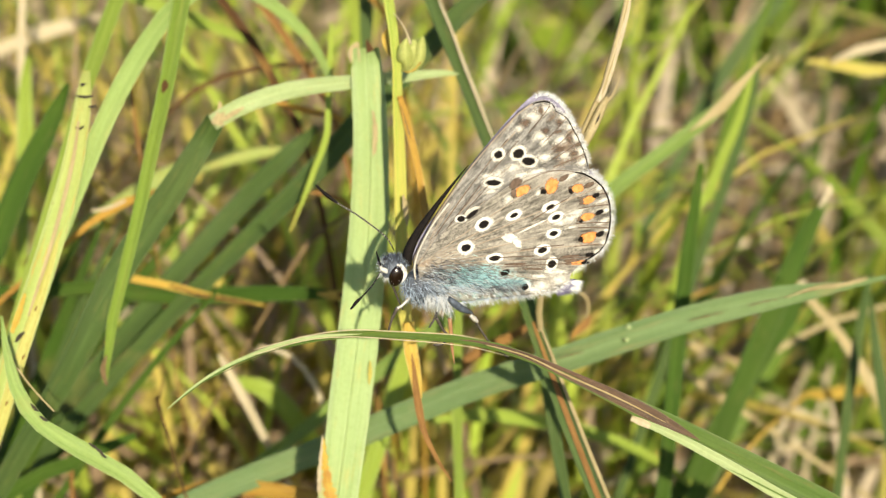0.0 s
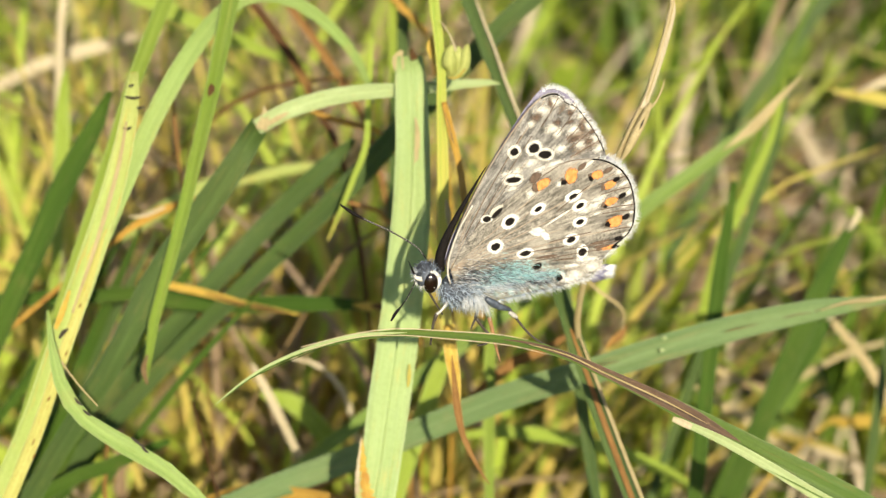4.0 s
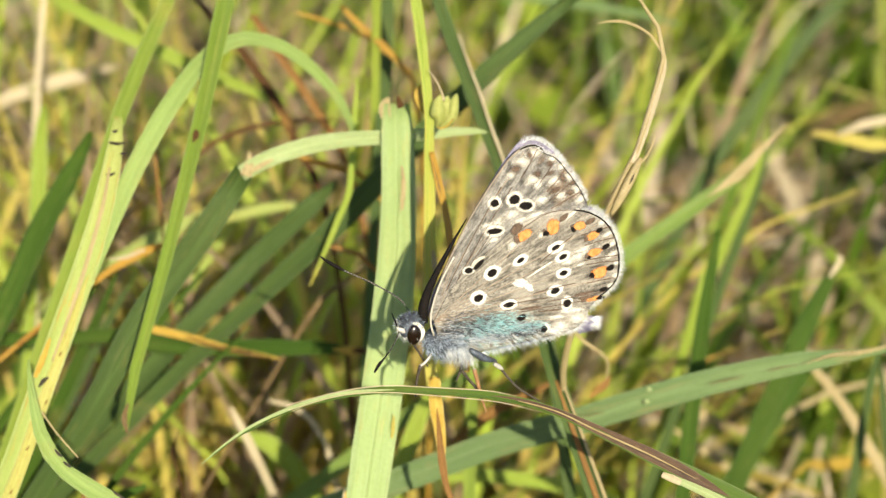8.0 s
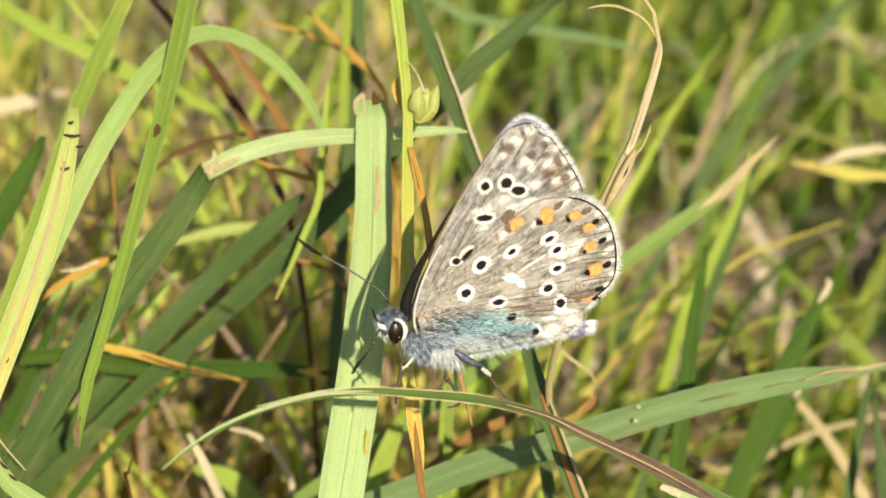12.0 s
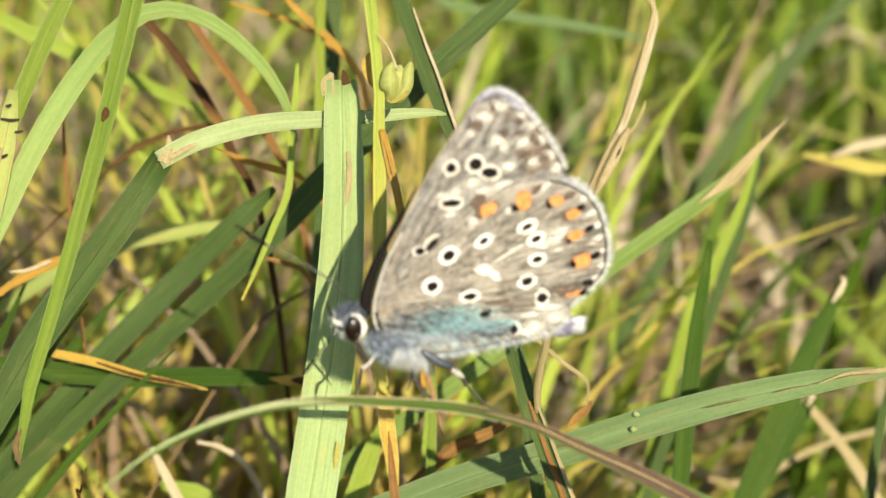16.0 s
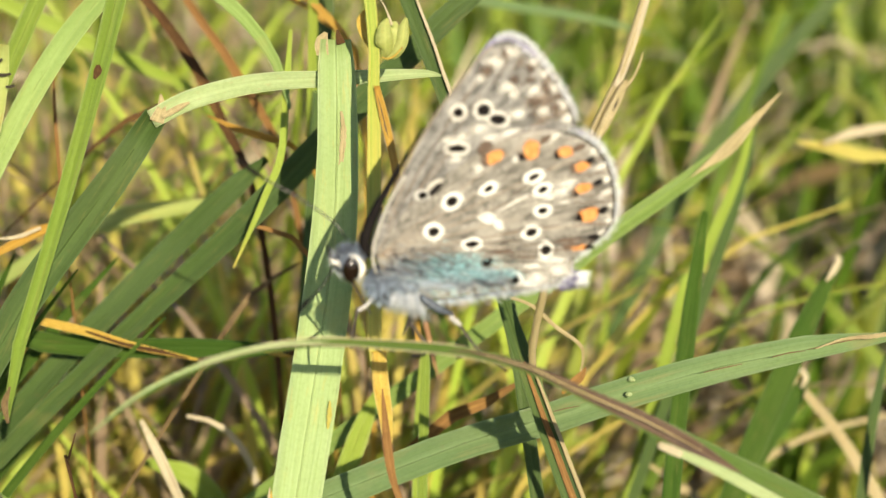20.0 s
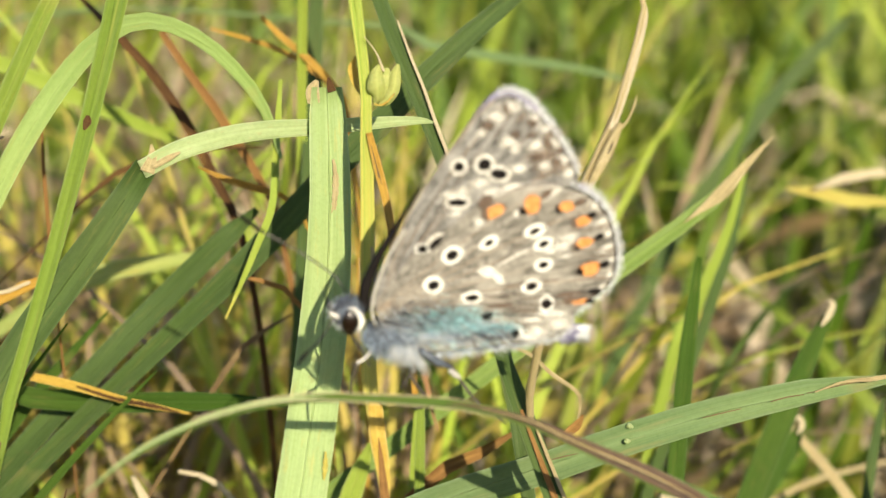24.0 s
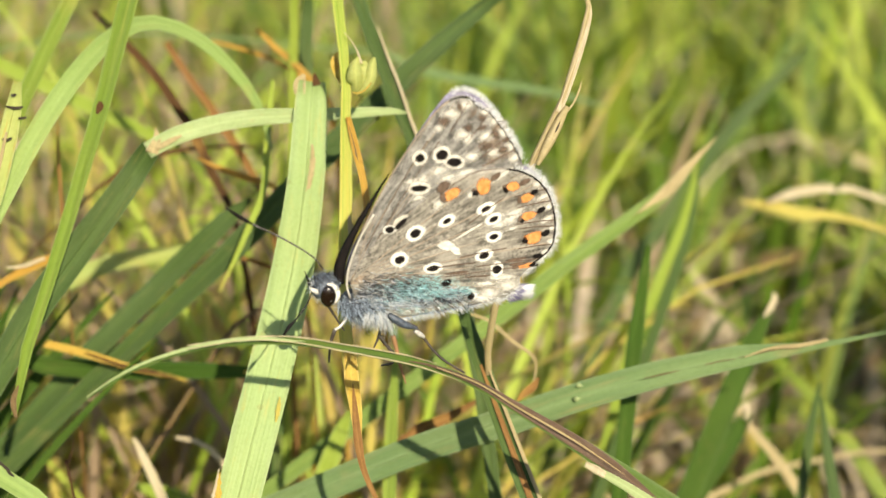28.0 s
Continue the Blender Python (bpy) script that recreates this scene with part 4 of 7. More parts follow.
blade("withered_shoot", [(-3.0, 54.0, -1.0, 0.19), (-3.0, 56.0, 40.0, 0.21), (-3.2, 58.0, 80.0, 0.24), (-5.0, 59.0, 101.0, 0.26), (-7.0, 59.4, 104.0, 0.41), (-10.2, 60.6, 106.2, 0.46), (-13.5, 61.1, 107.2, 0.41), (-17.4, 61.6, 108.1, 0.21)], ORANGE,
      "thin orange withered leaf", group="withered shoots")
blade("withered_shoot", [(-4.0, 52.0, -1.0, 0.18), (-5.0, 51.0, 40.0, 0.20), (-6.0, 49.0, 75.0, 0.22), (-7.6, 45.6, 93.2, 0.24), (-10.0, 43.7, 97.8, 0.43), (-12.4, 43.0, 98.8, 0.66), (-14.9, 42.2, 99.8, 0.51), (-16.9, 41.6, 100.9, 0.14)], ORANGE,
      "curled orange-brown withered leaf", group="withered shoots")
blade("withered_shoot", [(-112.7, 54.2, -1.0, 0.15), (-88.4, 54.3, 28.4, 0.17), (-60.1, 54.4, 60.4, 0.19), (-31.8, 54.5, 90.0, 0.21), (-27.1, 54.5, 94.7, 0.46), (-23.5, 54.6, 97.3, 0.51), (-17.5, 55.3, 98.6, 0.41), (-12.4, 55.4, 98.8, 0.15)], BROWN,
      "brown withered stem lying across the grass", group="withered shoots")
blade("withered_shoot", [(-24.2, 46.7, -1.0, 0.14), (-25.5, 45.1, 28.0, 0.16), (-27.0, 43.2, 59.6, 0.17), (-28.6, 41.4, 88.8, 0.19), (-28.8, 41.1, 92.9, 0.28), (-29.2, 42.0, 97.1, 0.33), (-29.5, 42.8, 100.7, 0.28), (-29.7, 44.0, 103.0, 0.14)], RUST,
      "thin red-brown upright stem", group="withered shoots")
blade("grass_shoot", [(-10.3, 41.8, 108.3, 0.27), (-10.5, 39.4, 103.8, 0.59), (-10.7, 37.0, 99.3, 0.59), (-11.8, 35.5, 96.4, 0.54), (-13.0, 34.0, 93.6, 0.36), (-14.1, 32.7, 91.2, 0.13)], YELLOWSTEM,
      "yellow thin grass blade hanging", group="grass shoots")
blade("withered_shoot", [(-3.0, 46.0, -1.0, 0.14), (-3.5, 44.0, 40.0, 0.16), (-5.0, 42.0, 70.0, 0.17), (-6.6, 40.6, 86.1, 0.19), (-8.4, 39.4, 89.8, 0.38), (-9.8, 39.1, 91.5, 0.47), (-12.6, 38.4, 92.6, 0.32), (-14.0, 38.5, 92.8, 0.09)], RUST,
      "small red-brown withered leaf", group="withered shoots")
withered = blade("withered_shoot", [(-17.1, 35.7, 81.7, 0.14), (-19.6, 35.5, 82.3, 0.42), (-22.5, 35.2, 83.1, 0.56), (-26.2, 35.2, 84.2, 0.74), (-29.3, 35.0, 85.0, 0.69), (-31.5, 34.7, 85.5, 0.27)], AMBER,
      "orange-brown withered blade lying across", group="withered shoots")
leaf_part("dark_streak", [(-17.9, 35.3, 82.0, 0.09), (-20.2, 35.2, 82.6, 0.37), (-23.0, 34.9, 83.3, 0.32), (-26.1, 34.8, 84.4, 0.14)], BROWN, withered, "dark brown streak", ragged=0.3)
# The half shade on this blade is painted by a darker green.
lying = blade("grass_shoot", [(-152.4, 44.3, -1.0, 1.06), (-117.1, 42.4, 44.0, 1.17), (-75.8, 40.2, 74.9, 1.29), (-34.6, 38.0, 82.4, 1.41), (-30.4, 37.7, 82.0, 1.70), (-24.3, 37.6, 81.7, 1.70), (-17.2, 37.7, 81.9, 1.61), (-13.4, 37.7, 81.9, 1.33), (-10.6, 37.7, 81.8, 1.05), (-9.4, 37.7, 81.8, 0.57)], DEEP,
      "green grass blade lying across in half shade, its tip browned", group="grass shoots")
leaf_part("dry_tip", [(-12.2, 37.4, 82.0, 0.19), (-10.8, 37.4, 81.9, 0.95), (-9.7, 37.4, 81.9, 0.85), (-9.1, 37.4, 81.9, 0.38)], AMBER, lying, "browned tip", ragged=0.3)
leaf_part("dry_tip", [(-10.3, 37.2, 82.0, 0.19), (-9.5, 37.2, 82.0, 0.76), (-8.9, 37.1, 82.0, 0.28)], BROWN, lying, "dark end of the tip", ragged=0.3)
blade("dry_shoot", [(0.7, 39.1, -1.0, 0.57), (-3.0, 39.4, 19.7, 0.63), (-7.2, 39.8, 42.2, 0.69), (-11.5, 40.1, 62.9, 0.76), (-12.5, 40.2, 67.8, 0.60), (-13.8, 40.6, 70.9, 0.60), (-15.8, 40.6, 73.3, 0.49), (-18.7, 40.9, 73.9, 0.30)], STRAW,
      "curved dry beige grass blade", group="withered shoots")
blade("dry_shoot", [(4.0, 38.0, -1.0, 0.58), (-2.6, 37.3, 20.9, 0.64), (-10.4, 36.6, 44.7, 0.71), (-18.1, 35.8, 66.6, 0.78), (-19.7, 35.6, 71.0, 0.87), (-20.8, 35.7, 73.5, 0.81), (-22.1, 36.8, 75.5, 0.38)], STRAW,
      "straight dry beige grass blade", group="withered shoots")
blade("dry_shoot", [(-1.2, -14.2, -1.0, 0.16), (-8.5, -3.1, 24.3, 0.18), (-17.0, 9.9, 51.9, 0.20), (-25.5, 22.8, 77.3, 0.22), (-25.9, 23.4, 78.4, 0.22), (-25.5, 24.0, 79.6, 0.17), (-25.7, 24.4, 80.3, 0.13), (-25.4, 24.5, 80.5, 0.09)], BROWN,
      "thin curled brown tendril", group="withered shoots")
blade("withered_shoot", [(-91.3, 44.5, -1.0, 0.57), (-65.6, 40.8, 22.3, 0.62), (-35.6, 36.4, 47.7, 0.69), (-5.6, 31.9, 71.0, 0.75), (-1.0, 31.3, 74.5, 0.84), (3.1, 32.2, 78.5, 1.11), (6.2, 31.9, 80.3, 0.92), (9.0, 32.7, 81.8, 0.37)], RUST,
      "brown withered blade lying low", group="withered shoots")
blade("dry_shoot", [(6.2, 25.9, 92.5, 0.17), (8.8, 25.5, 91.8, 0.26), (10.7, 24.8, 90.4, 0.30), (12.5, 24.2, 89.3, 0.26), (12.9, 24.3, 88.2, 0.21), (12.8, 24.2, 87.0, 0.13)], DRY,
      "thin crooked dry twig caught on a blade", group="withered shoots")
blade("withered_shoot", [(11.4, 23.4, 85.5, 0.17), (12.0, 23.7, 86.1, 0.60), (12.7, 24.0, 86.6, 0.69), (13.2, 24.4, 87.3, 0.13)], RUST,
      "scrap of red-brown leaf on the slanting blade", group="withered shoots")
tall_dark = blade("grass_shoot", [(3.4, 12.6, -1.0, 1.72), (11.5, 21.9, 20.3, 1.89), (21.0, 32.7, 43.5, 2.09), (30.4, 43.6, 64.8, 2.29), (33.1, 46.7, 70.6, 2.41), (35.8, 49.6, 76.2, 2.42), (38.2, 52.1, 80.9, 1.91), (40.4, 54.1, 84.7, 0.74)], DEEP,
      "broad dark green grass blade with a torn tip", group="grass shoots")
leaning = blade("grass_shoot", [(1.0, 72.2, -1.0, 1.37), (9.7, 81.1, 19.3, 1.51), (19.9, 91.4, 41.4, 1.67), (30.1, 101.7, 61.7, 1.83), (35.8, 107.5, 72.5, 2.13), (42.3, 112.0, 81.0, 2.14), (48.8, 116.2, 88.9, 2.01), (54.7, 119.4, 94.9, 1.73), (59.9, 121.9, 99.6, 1.02)], OLIVE,
      "green grass blade leaning, farther back", group="grass shoots")
blade("withered_shoot", [(178.6, 108.8, -1.0, 0.48), (143.6, 102.7, 37.8, 0.53), (102.7, 95.6, 68.5, 0.59), (61.8, 88.4, 83.6, 0.64), (52.5, 86.8, 85.2, 1.52), (48.5, 86.2, 86.3, 1.51), (44.0, 86.4, 86.8, 0.38)], YELLOW,
      "yellow withered leaf behind", group="withered shoots")
blade("dry_shoot", [(183.3, 112.0, -1.0, 0.48), (147.2, 105.4, 38.5, 0.53), (105.2, 97.7, 70.2, 0.59), (63.2, 90.0, 86.5, 0.64), (54.6, 88.4, 88.2, 1.02), (50.4, 87.0, 87.9, 1.13), (46.9, 85.3, 87.1, 0.38)], STRAW,
      "dry beige blade behind", group="withered shoots")
blade("dry_shoot", [(86.4, 28.4, -1.0, 0.94), (75.3, 36.7, 18.2, 1.04), (62.4, 46.5, 39.0, 1.15), (49.4, 56.2, 58.1, 1.26), (44.8, 59.6, 64.5, 1.03), (41.4, 61.5, 68.0, 0.86), (39.7, 62.5, 70.0, 0.35)], DRY,
      "broad dry beige blade low in the grass", group="withered shoots")
blade("dry_shoot", [(121.5, 115.4, -1.0, 0.42), (100.0, 103.2, 31.3, 0.46), (74.9, 89.0, 53.1, 0.51), (49.9, 74.7, 57.7, 0.56), (37.0, 67.4, 55.7, 0.88), (31.4, 67.1, 57.5, 0.88), (26.7, 68.0, 59.3, 0.34)], DRY,
      "dry beige blade lying across", group="withered shoots")
blade("dry_shoot", [(104.6, 53.0, -1.0, 0.40), (85.8, 54.4, 15.3, 0.44), (63.9, 56.1, 33.0, 0.48), (42.0, 57.8, 49.3, 0.53), (33.7, 58.4, 55.2, 0.78), (29.6, 58.7, 58.1, 0.84), (25.7, 59.9, 60.4, 0.32)], DRY,
      "dry beige blade lying across", group="withered shoots")
# The shade on this blade is only its dark green.
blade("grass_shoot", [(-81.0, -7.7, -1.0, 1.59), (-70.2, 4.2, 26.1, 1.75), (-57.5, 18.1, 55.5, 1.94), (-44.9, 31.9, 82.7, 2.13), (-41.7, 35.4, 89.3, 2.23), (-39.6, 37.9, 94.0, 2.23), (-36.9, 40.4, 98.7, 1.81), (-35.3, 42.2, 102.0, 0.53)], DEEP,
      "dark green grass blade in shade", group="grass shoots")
blade("dry_shoot", [(-42.9, 23.4, -1.0, 0.47), (-43.8, 35.1, 25.7, 0.51), (-44.9, 48.8, 54.7, 0.57), (-46.1, 62.4, 81.5, 0.62), (-46.4, 66.2, 88.7, 0.81), (-46.5, 69.4, 94.7, 0.81), (-46.3, 73.2, 101.9, 0.75), (-45.8, 77.9, 110.7, 0.50)], STRAW,
      "upright dry straw stem", group="withered shoots")
blade("grass_shoot", [(-47.8, 18.3, -1.0, 0.91), (-47.0, 29.6, 24.7, 1.00), (-46.2, 42.7, 52.7, 1.11), (-45.3, 55.9, 78.6, 1.22), (-45.0, 60.5, 87.2, 1.83), (-45.0, 63.0, 92.0, 1.58), (-44.7, 65.0, 95.8, 0.49)], LIGHT,
      "light green young blade", group="grass shoots")
blade("grass_shoot", [(-65.5, -82.7, -1.0, 0.64), (-49.9, -55.5, 35.9, 0.71), (-31.7, -23.9, 62.9, 0.78), (-13.5, 7.8, 72.5, 0.86), (-9.2, 15.4, 72.7, 1.30), (-19.0, 21.7, 70.6, 1.46), (-24.0, 23.2, 68.7, 1.37), (-28.9, 23.3, 66.5, 0.53)], ORANGE,
      "brown-yellow withered blade low in the grass", group="grass shoots")
# Coloured dark in place of the shade low in the grass.
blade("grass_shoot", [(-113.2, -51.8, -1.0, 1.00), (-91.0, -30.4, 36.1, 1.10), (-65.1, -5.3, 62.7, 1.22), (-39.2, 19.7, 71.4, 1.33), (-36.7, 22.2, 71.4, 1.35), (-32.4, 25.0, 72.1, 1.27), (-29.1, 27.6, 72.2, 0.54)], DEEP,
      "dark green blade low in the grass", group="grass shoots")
blade("grass_shoot", [(5.4, -2.7, -1.0, 0.58), (4.3, 5.9, 18.6, 0.64), (3.2, 15.9, 39.9, 0.70), (2.0, 25.8, 59.5, 0.77), (1.4, 30.5, 68.3, 0.88), (1.2, 34.1, 75.1, 0.88), (1.3, 36.7, 79.9, 0.55), (1.5, 38.7, 83.8, 0.22)], LIGHT,
      "thin light green upright blade", group="grass shoots")
blade("grass_shoot", [(84.7, 58.5, -1.0, 0.47), (68.2, 54.8, 16.0, 0.51), (48.9, 50.6, 34.3, 0.57), (29.7, 46.3, 51.2, 0.62), (20.3, 44.3, 59.1, 1.21), (11.7, 43.7, 62.7, 1.43), (3.9, 43.2, 64.1, 1.43), (-1.4, 42.9, 63.6, 0.48)], LIGHT,
      "light green arching blade", group="grass shoots")
blade("grass_shoot", [(-125.8, 95.4, -1.0, 0.96), (-100.3, 86.4, 23.6, 1.06), (-70.5, 75.8, 50.4, 1.17), (-40.7, 65.3, 75.1, 1.28), (-32.7, 62.4, 81.5, 1.87), (-26.7, 61.6, 84.6, 1.85), (-21.8, 62.0, 85.4, 1.48), (-16.3, 62.4, 86.2, 0.49)], PALER,
      "yellow-green blade lying across", group="grass shoots")
blade("grass_shoot", [(15.3, 53.7, -1.0, 1.40), (6.5, 52.3, 17.5, 1.54), (-3.7, 50.6, 37.7, 1.71), (-14.0, 49.0, 56.2, 1.87), (-16.3, 48.6, 60.2, 2.22), (-19.2, 49.1, 63.5, 2.08), (-23.4, 48.7, 65.1, 0.73)], LIGHT,
      "light green curling blade low down", group="grass shoots")
blade("grass_shoot", [(34.4, 9.6, -1.0, 0.70), (36.3, 17.8, 17.7, 0.77), (38.6, 27.3, 38.1, 0.86), (40.8, 36.8, 56.8, 0.94), (42.0, 41.8, 66.1, 1.06), (43.5, 46.2, 74.4, 0.94), (44.6, 48.4, 78.5, 0.35)], OLIVE,
      "thin olive upright blade", group="grass shoots")
blade("grass_shoot", [(57.1, 3.7, -1.0, 0.77), (53.7, 12.6, 19.4, 0.84), (49.8, 23.0, 41.7, 0.93), (45.8, 33.4, 62.1, 1.02), (44.4, 37.2, 69.1, 1.25), (43.4, 40.4, 75.2, 0.91), (43.0, 42.5, 79.2, 0.28)], OLIVE,
      "thin yellowing upright blade", group="grass shoots")
blade("dry_shoot", [(-226.4, 60.8, -1.0, 1.10), (-177.0, 72.3, 25.4, 1.21), (-119.5, 85.8, 54.2, 1.34), (-61.9, 99.4, 80.7, 1.47), (-54.6, 101.1, 83.9, 1.91), (-48.7, 101.9, 85.5, 1.76), (-43.6, 102.6, 86.8, 0.73)], STRAW,
      "broad dry beige blade farther back", group="withered shoots")
blade("grass_shoot", [(-10.0, 78.0, -1.0, 0.48), (-12.0, 77.0, 50.0, 0.53), (-16.0, 76.0, 80.0, 0.59), (-20.4, 75.0, 92.0, 0.64), (-24.9, 74.6, 95.1, 1.28), (-29.3, 74.4, 97.0, 1.53), (-35.0, 74.5, 99.6, 1.65), (-40.1, 75.5, 101.5, 1.52), (-45.9, 77.1, 104.4, 1.27), (-51.7, 78.8, 107.6, 0.63)], LIGHT,
      "light yellow-green blade lying across", group="grass shoots")
blade("grass_shoot", [(-64.8, -16.7, -1.0, 0.83), (-55.3, -2.2, 31.8, 0.91), (-44.3, 14.6, 67.6, 1.01), (-33.3, 31.5, 100.6, 1.10), (-31.2, 34.7, 106.7, 1.41), (-29.1, 37.4, 111.8, 1.41), (-27.1, 39.8, 116.2, 1.21), (-25.0, 42.1, 120.5, 0.71)], GREEN,
      "green upright blade behind a bitten one", group="grass shoots")
blade("grass_shoot", [(-12.4, 11.5, -1.0, 0.88), (-11.2, 24.6, 28.9, 0.97), (-9.8, 40.0, 61.5, 1.07), (-8.5, 55.3, 91.5, 1.18), (-8.1, 60.0, 100.4, 1.53), (-8.0, 62.8, 105.7, 1.54), (-7.9, 66.2, 112.0, 1.18)], OLIVE,
      "light green upright blade", group="grass shoots")
frayed = blade("withered_shoot", [(-141.5, -7.4, -1.0, 0.35), (-110.3, 5.1, 27.5, 0.39), (-73.9, 19.7, 58.5, 0.43), (-37.5, 34.3, 87.2, 0.47), (-33.0, 36.1, 90.5, 0.66), (-30.8, 36.8, 91.8, 0.94), (-28.5, 37.2, 92.7, 0.85), (-27.0, 37.5, 93.2, 0.19)], ORANGE,
      "orange withered blade with a frayed end", group="withered shoots")
leaf_part("fibre", [(-29.8, 36.7, 92.5, 0.28), (-31.6, 36.4, 91.8, 0.33), (-33.1, 36.3, 91.6, 0.14)], STRAW, frayed, "pale frayed fibre")
blade("withered_shoot", [(-63.9, 4.5, -1.0, 0.25), (-50.3, 15.5, 24.1, 0.28), (-34.3, 28.3, 51.4, 0.31), (-18.4, 41.1, 76.6, 0.34), (-15.9, 43.1, 80.4, 0.53), (-13.3, 45.0, 84.0, 0.49), (-9.3, 46.3, 86.4, 0.20)], UMBER_LEAF,
      "thin rust-brown stem leaning", group="withered shoots")
curled = blade("grass_shoot", [(-6.9, 22.4, -1.0, 1.56), (5.1, 31.3, 19.5, 1.72), (19.2, 41.7, 41.7, 1.90), (33.2, 52.1, 62.2, 2.08), (35.9, 54.1, 65.9, 2.09), (38.3, 55.8, 69.1, 1.89), (40.1, 57.2, 71.7, 0.74)], DEEP,
      "broad dark green blade with a curled tip", group="grass shoots")
blade("grass_shoot", [(1.9, -8.0, -1.0, 0.60), (1.8, 3.0, 24.1, 0.66), (1.6, 15.8, 51.3, 0.73), (1.4, 28.6, 76.5, 0.81), (1.4, 31.1, 81.2, 0.81), (1.4, 32.7, 84.2, 0.63), (1.4, 33.6, 85.9, 0.14)], GREEN,
      "small green blade pointing up", group="grass shoots")
blade("grass_shoot", [(-29.8, -1.9, -1.0, 1.33), (-22.2, 8.6, 23.1, 1.46), (-13.4, 21.0, 49.3, 1.61), (-4.6, 33.3, 73.5, 1.77), (-3.4, 34.9, 76.7, 1.60), (-2.4, 36.2, 79.0, 0.45)], LIGHT,
      "short light green blade", group="grass shoots")
blade("grass_shoot", [(-139.9, 128.9, -1.0, 0.40), (-98.9, 123.0, 57.9, 0.45), (-51.1, 116.1, 95.3, 0.49), (-3.3, 109.2, 99.2, 0.54), (2.1, 108.4, 97.7, 0.94), (7.5, 107.9, 96.7, 1.15), (14.3, 107.5, 95.9, 1.15), (23.1, 107.0, 95.0, 0.95), (29.9, 106.3, 93.7, 0.34)], BLUISH,
      "thin bluish-green blade lying across behind", group="grass shoots")
blade("grass_shoot", [(1.9, 23.3, -1.0, 0.86), (10.3, 34.6, 24.8, 0.95), (20.1, 47.8, 52.8, 1.05), (29.9, 60.9, 78.7, 1.15), (32.7, 64.8, 85.9, 1.16), (34.3, 67.7, 91.4, 0.93), (35.0, 69.2, 94.2, 0.23)], OLIVE,
      "slender olive green grass blade", group="grass shoots")
# Dark colours here stand in for the shade low in the tuft.
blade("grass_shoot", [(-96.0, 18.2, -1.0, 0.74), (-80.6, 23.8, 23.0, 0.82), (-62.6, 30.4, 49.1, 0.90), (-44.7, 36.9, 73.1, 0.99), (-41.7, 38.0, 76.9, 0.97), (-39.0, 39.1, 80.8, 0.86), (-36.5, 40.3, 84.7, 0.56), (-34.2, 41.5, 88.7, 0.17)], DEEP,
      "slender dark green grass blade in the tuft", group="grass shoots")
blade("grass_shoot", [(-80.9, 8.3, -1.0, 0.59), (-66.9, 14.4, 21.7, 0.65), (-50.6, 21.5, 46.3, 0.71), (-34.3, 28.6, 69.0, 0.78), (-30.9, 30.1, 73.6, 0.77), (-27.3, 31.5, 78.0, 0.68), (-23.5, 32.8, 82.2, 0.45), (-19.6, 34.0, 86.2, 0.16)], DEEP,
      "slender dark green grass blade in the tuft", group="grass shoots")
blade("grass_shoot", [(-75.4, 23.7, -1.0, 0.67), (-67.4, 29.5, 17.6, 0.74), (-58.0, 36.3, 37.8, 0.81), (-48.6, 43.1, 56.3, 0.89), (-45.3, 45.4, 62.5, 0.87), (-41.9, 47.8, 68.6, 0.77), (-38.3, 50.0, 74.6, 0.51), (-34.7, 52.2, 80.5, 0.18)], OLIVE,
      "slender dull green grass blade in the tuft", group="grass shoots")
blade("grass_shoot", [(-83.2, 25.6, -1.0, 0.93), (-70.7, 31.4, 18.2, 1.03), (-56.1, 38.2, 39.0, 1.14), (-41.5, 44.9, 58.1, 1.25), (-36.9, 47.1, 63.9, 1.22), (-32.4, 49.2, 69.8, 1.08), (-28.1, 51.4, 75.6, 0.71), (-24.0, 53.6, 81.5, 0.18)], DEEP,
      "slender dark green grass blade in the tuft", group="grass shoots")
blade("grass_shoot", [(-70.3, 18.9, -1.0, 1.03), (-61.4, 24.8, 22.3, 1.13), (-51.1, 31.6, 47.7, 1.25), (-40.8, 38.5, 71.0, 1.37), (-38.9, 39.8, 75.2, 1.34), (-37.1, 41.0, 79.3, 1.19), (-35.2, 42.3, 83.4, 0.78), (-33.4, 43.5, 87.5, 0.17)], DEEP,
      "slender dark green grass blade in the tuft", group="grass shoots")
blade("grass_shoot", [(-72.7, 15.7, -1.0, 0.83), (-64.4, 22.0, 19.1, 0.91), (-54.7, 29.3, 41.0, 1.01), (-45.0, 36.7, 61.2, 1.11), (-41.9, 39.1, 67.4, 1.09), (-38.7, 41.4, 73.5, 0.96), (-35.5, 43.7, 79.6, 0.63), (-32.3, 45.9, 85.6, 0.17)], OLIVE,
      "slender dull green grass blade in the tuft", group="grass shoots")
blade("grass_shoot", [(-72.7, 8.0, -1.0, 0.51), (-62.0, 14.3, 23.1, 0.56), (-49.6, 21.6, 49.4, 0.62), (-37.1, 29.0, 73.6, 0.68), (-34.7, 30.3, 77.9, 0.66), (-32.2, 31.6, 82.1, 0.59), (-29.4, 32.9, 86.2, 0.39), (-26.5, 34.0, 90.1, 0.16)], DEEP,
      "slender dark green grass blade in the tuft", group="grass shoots")
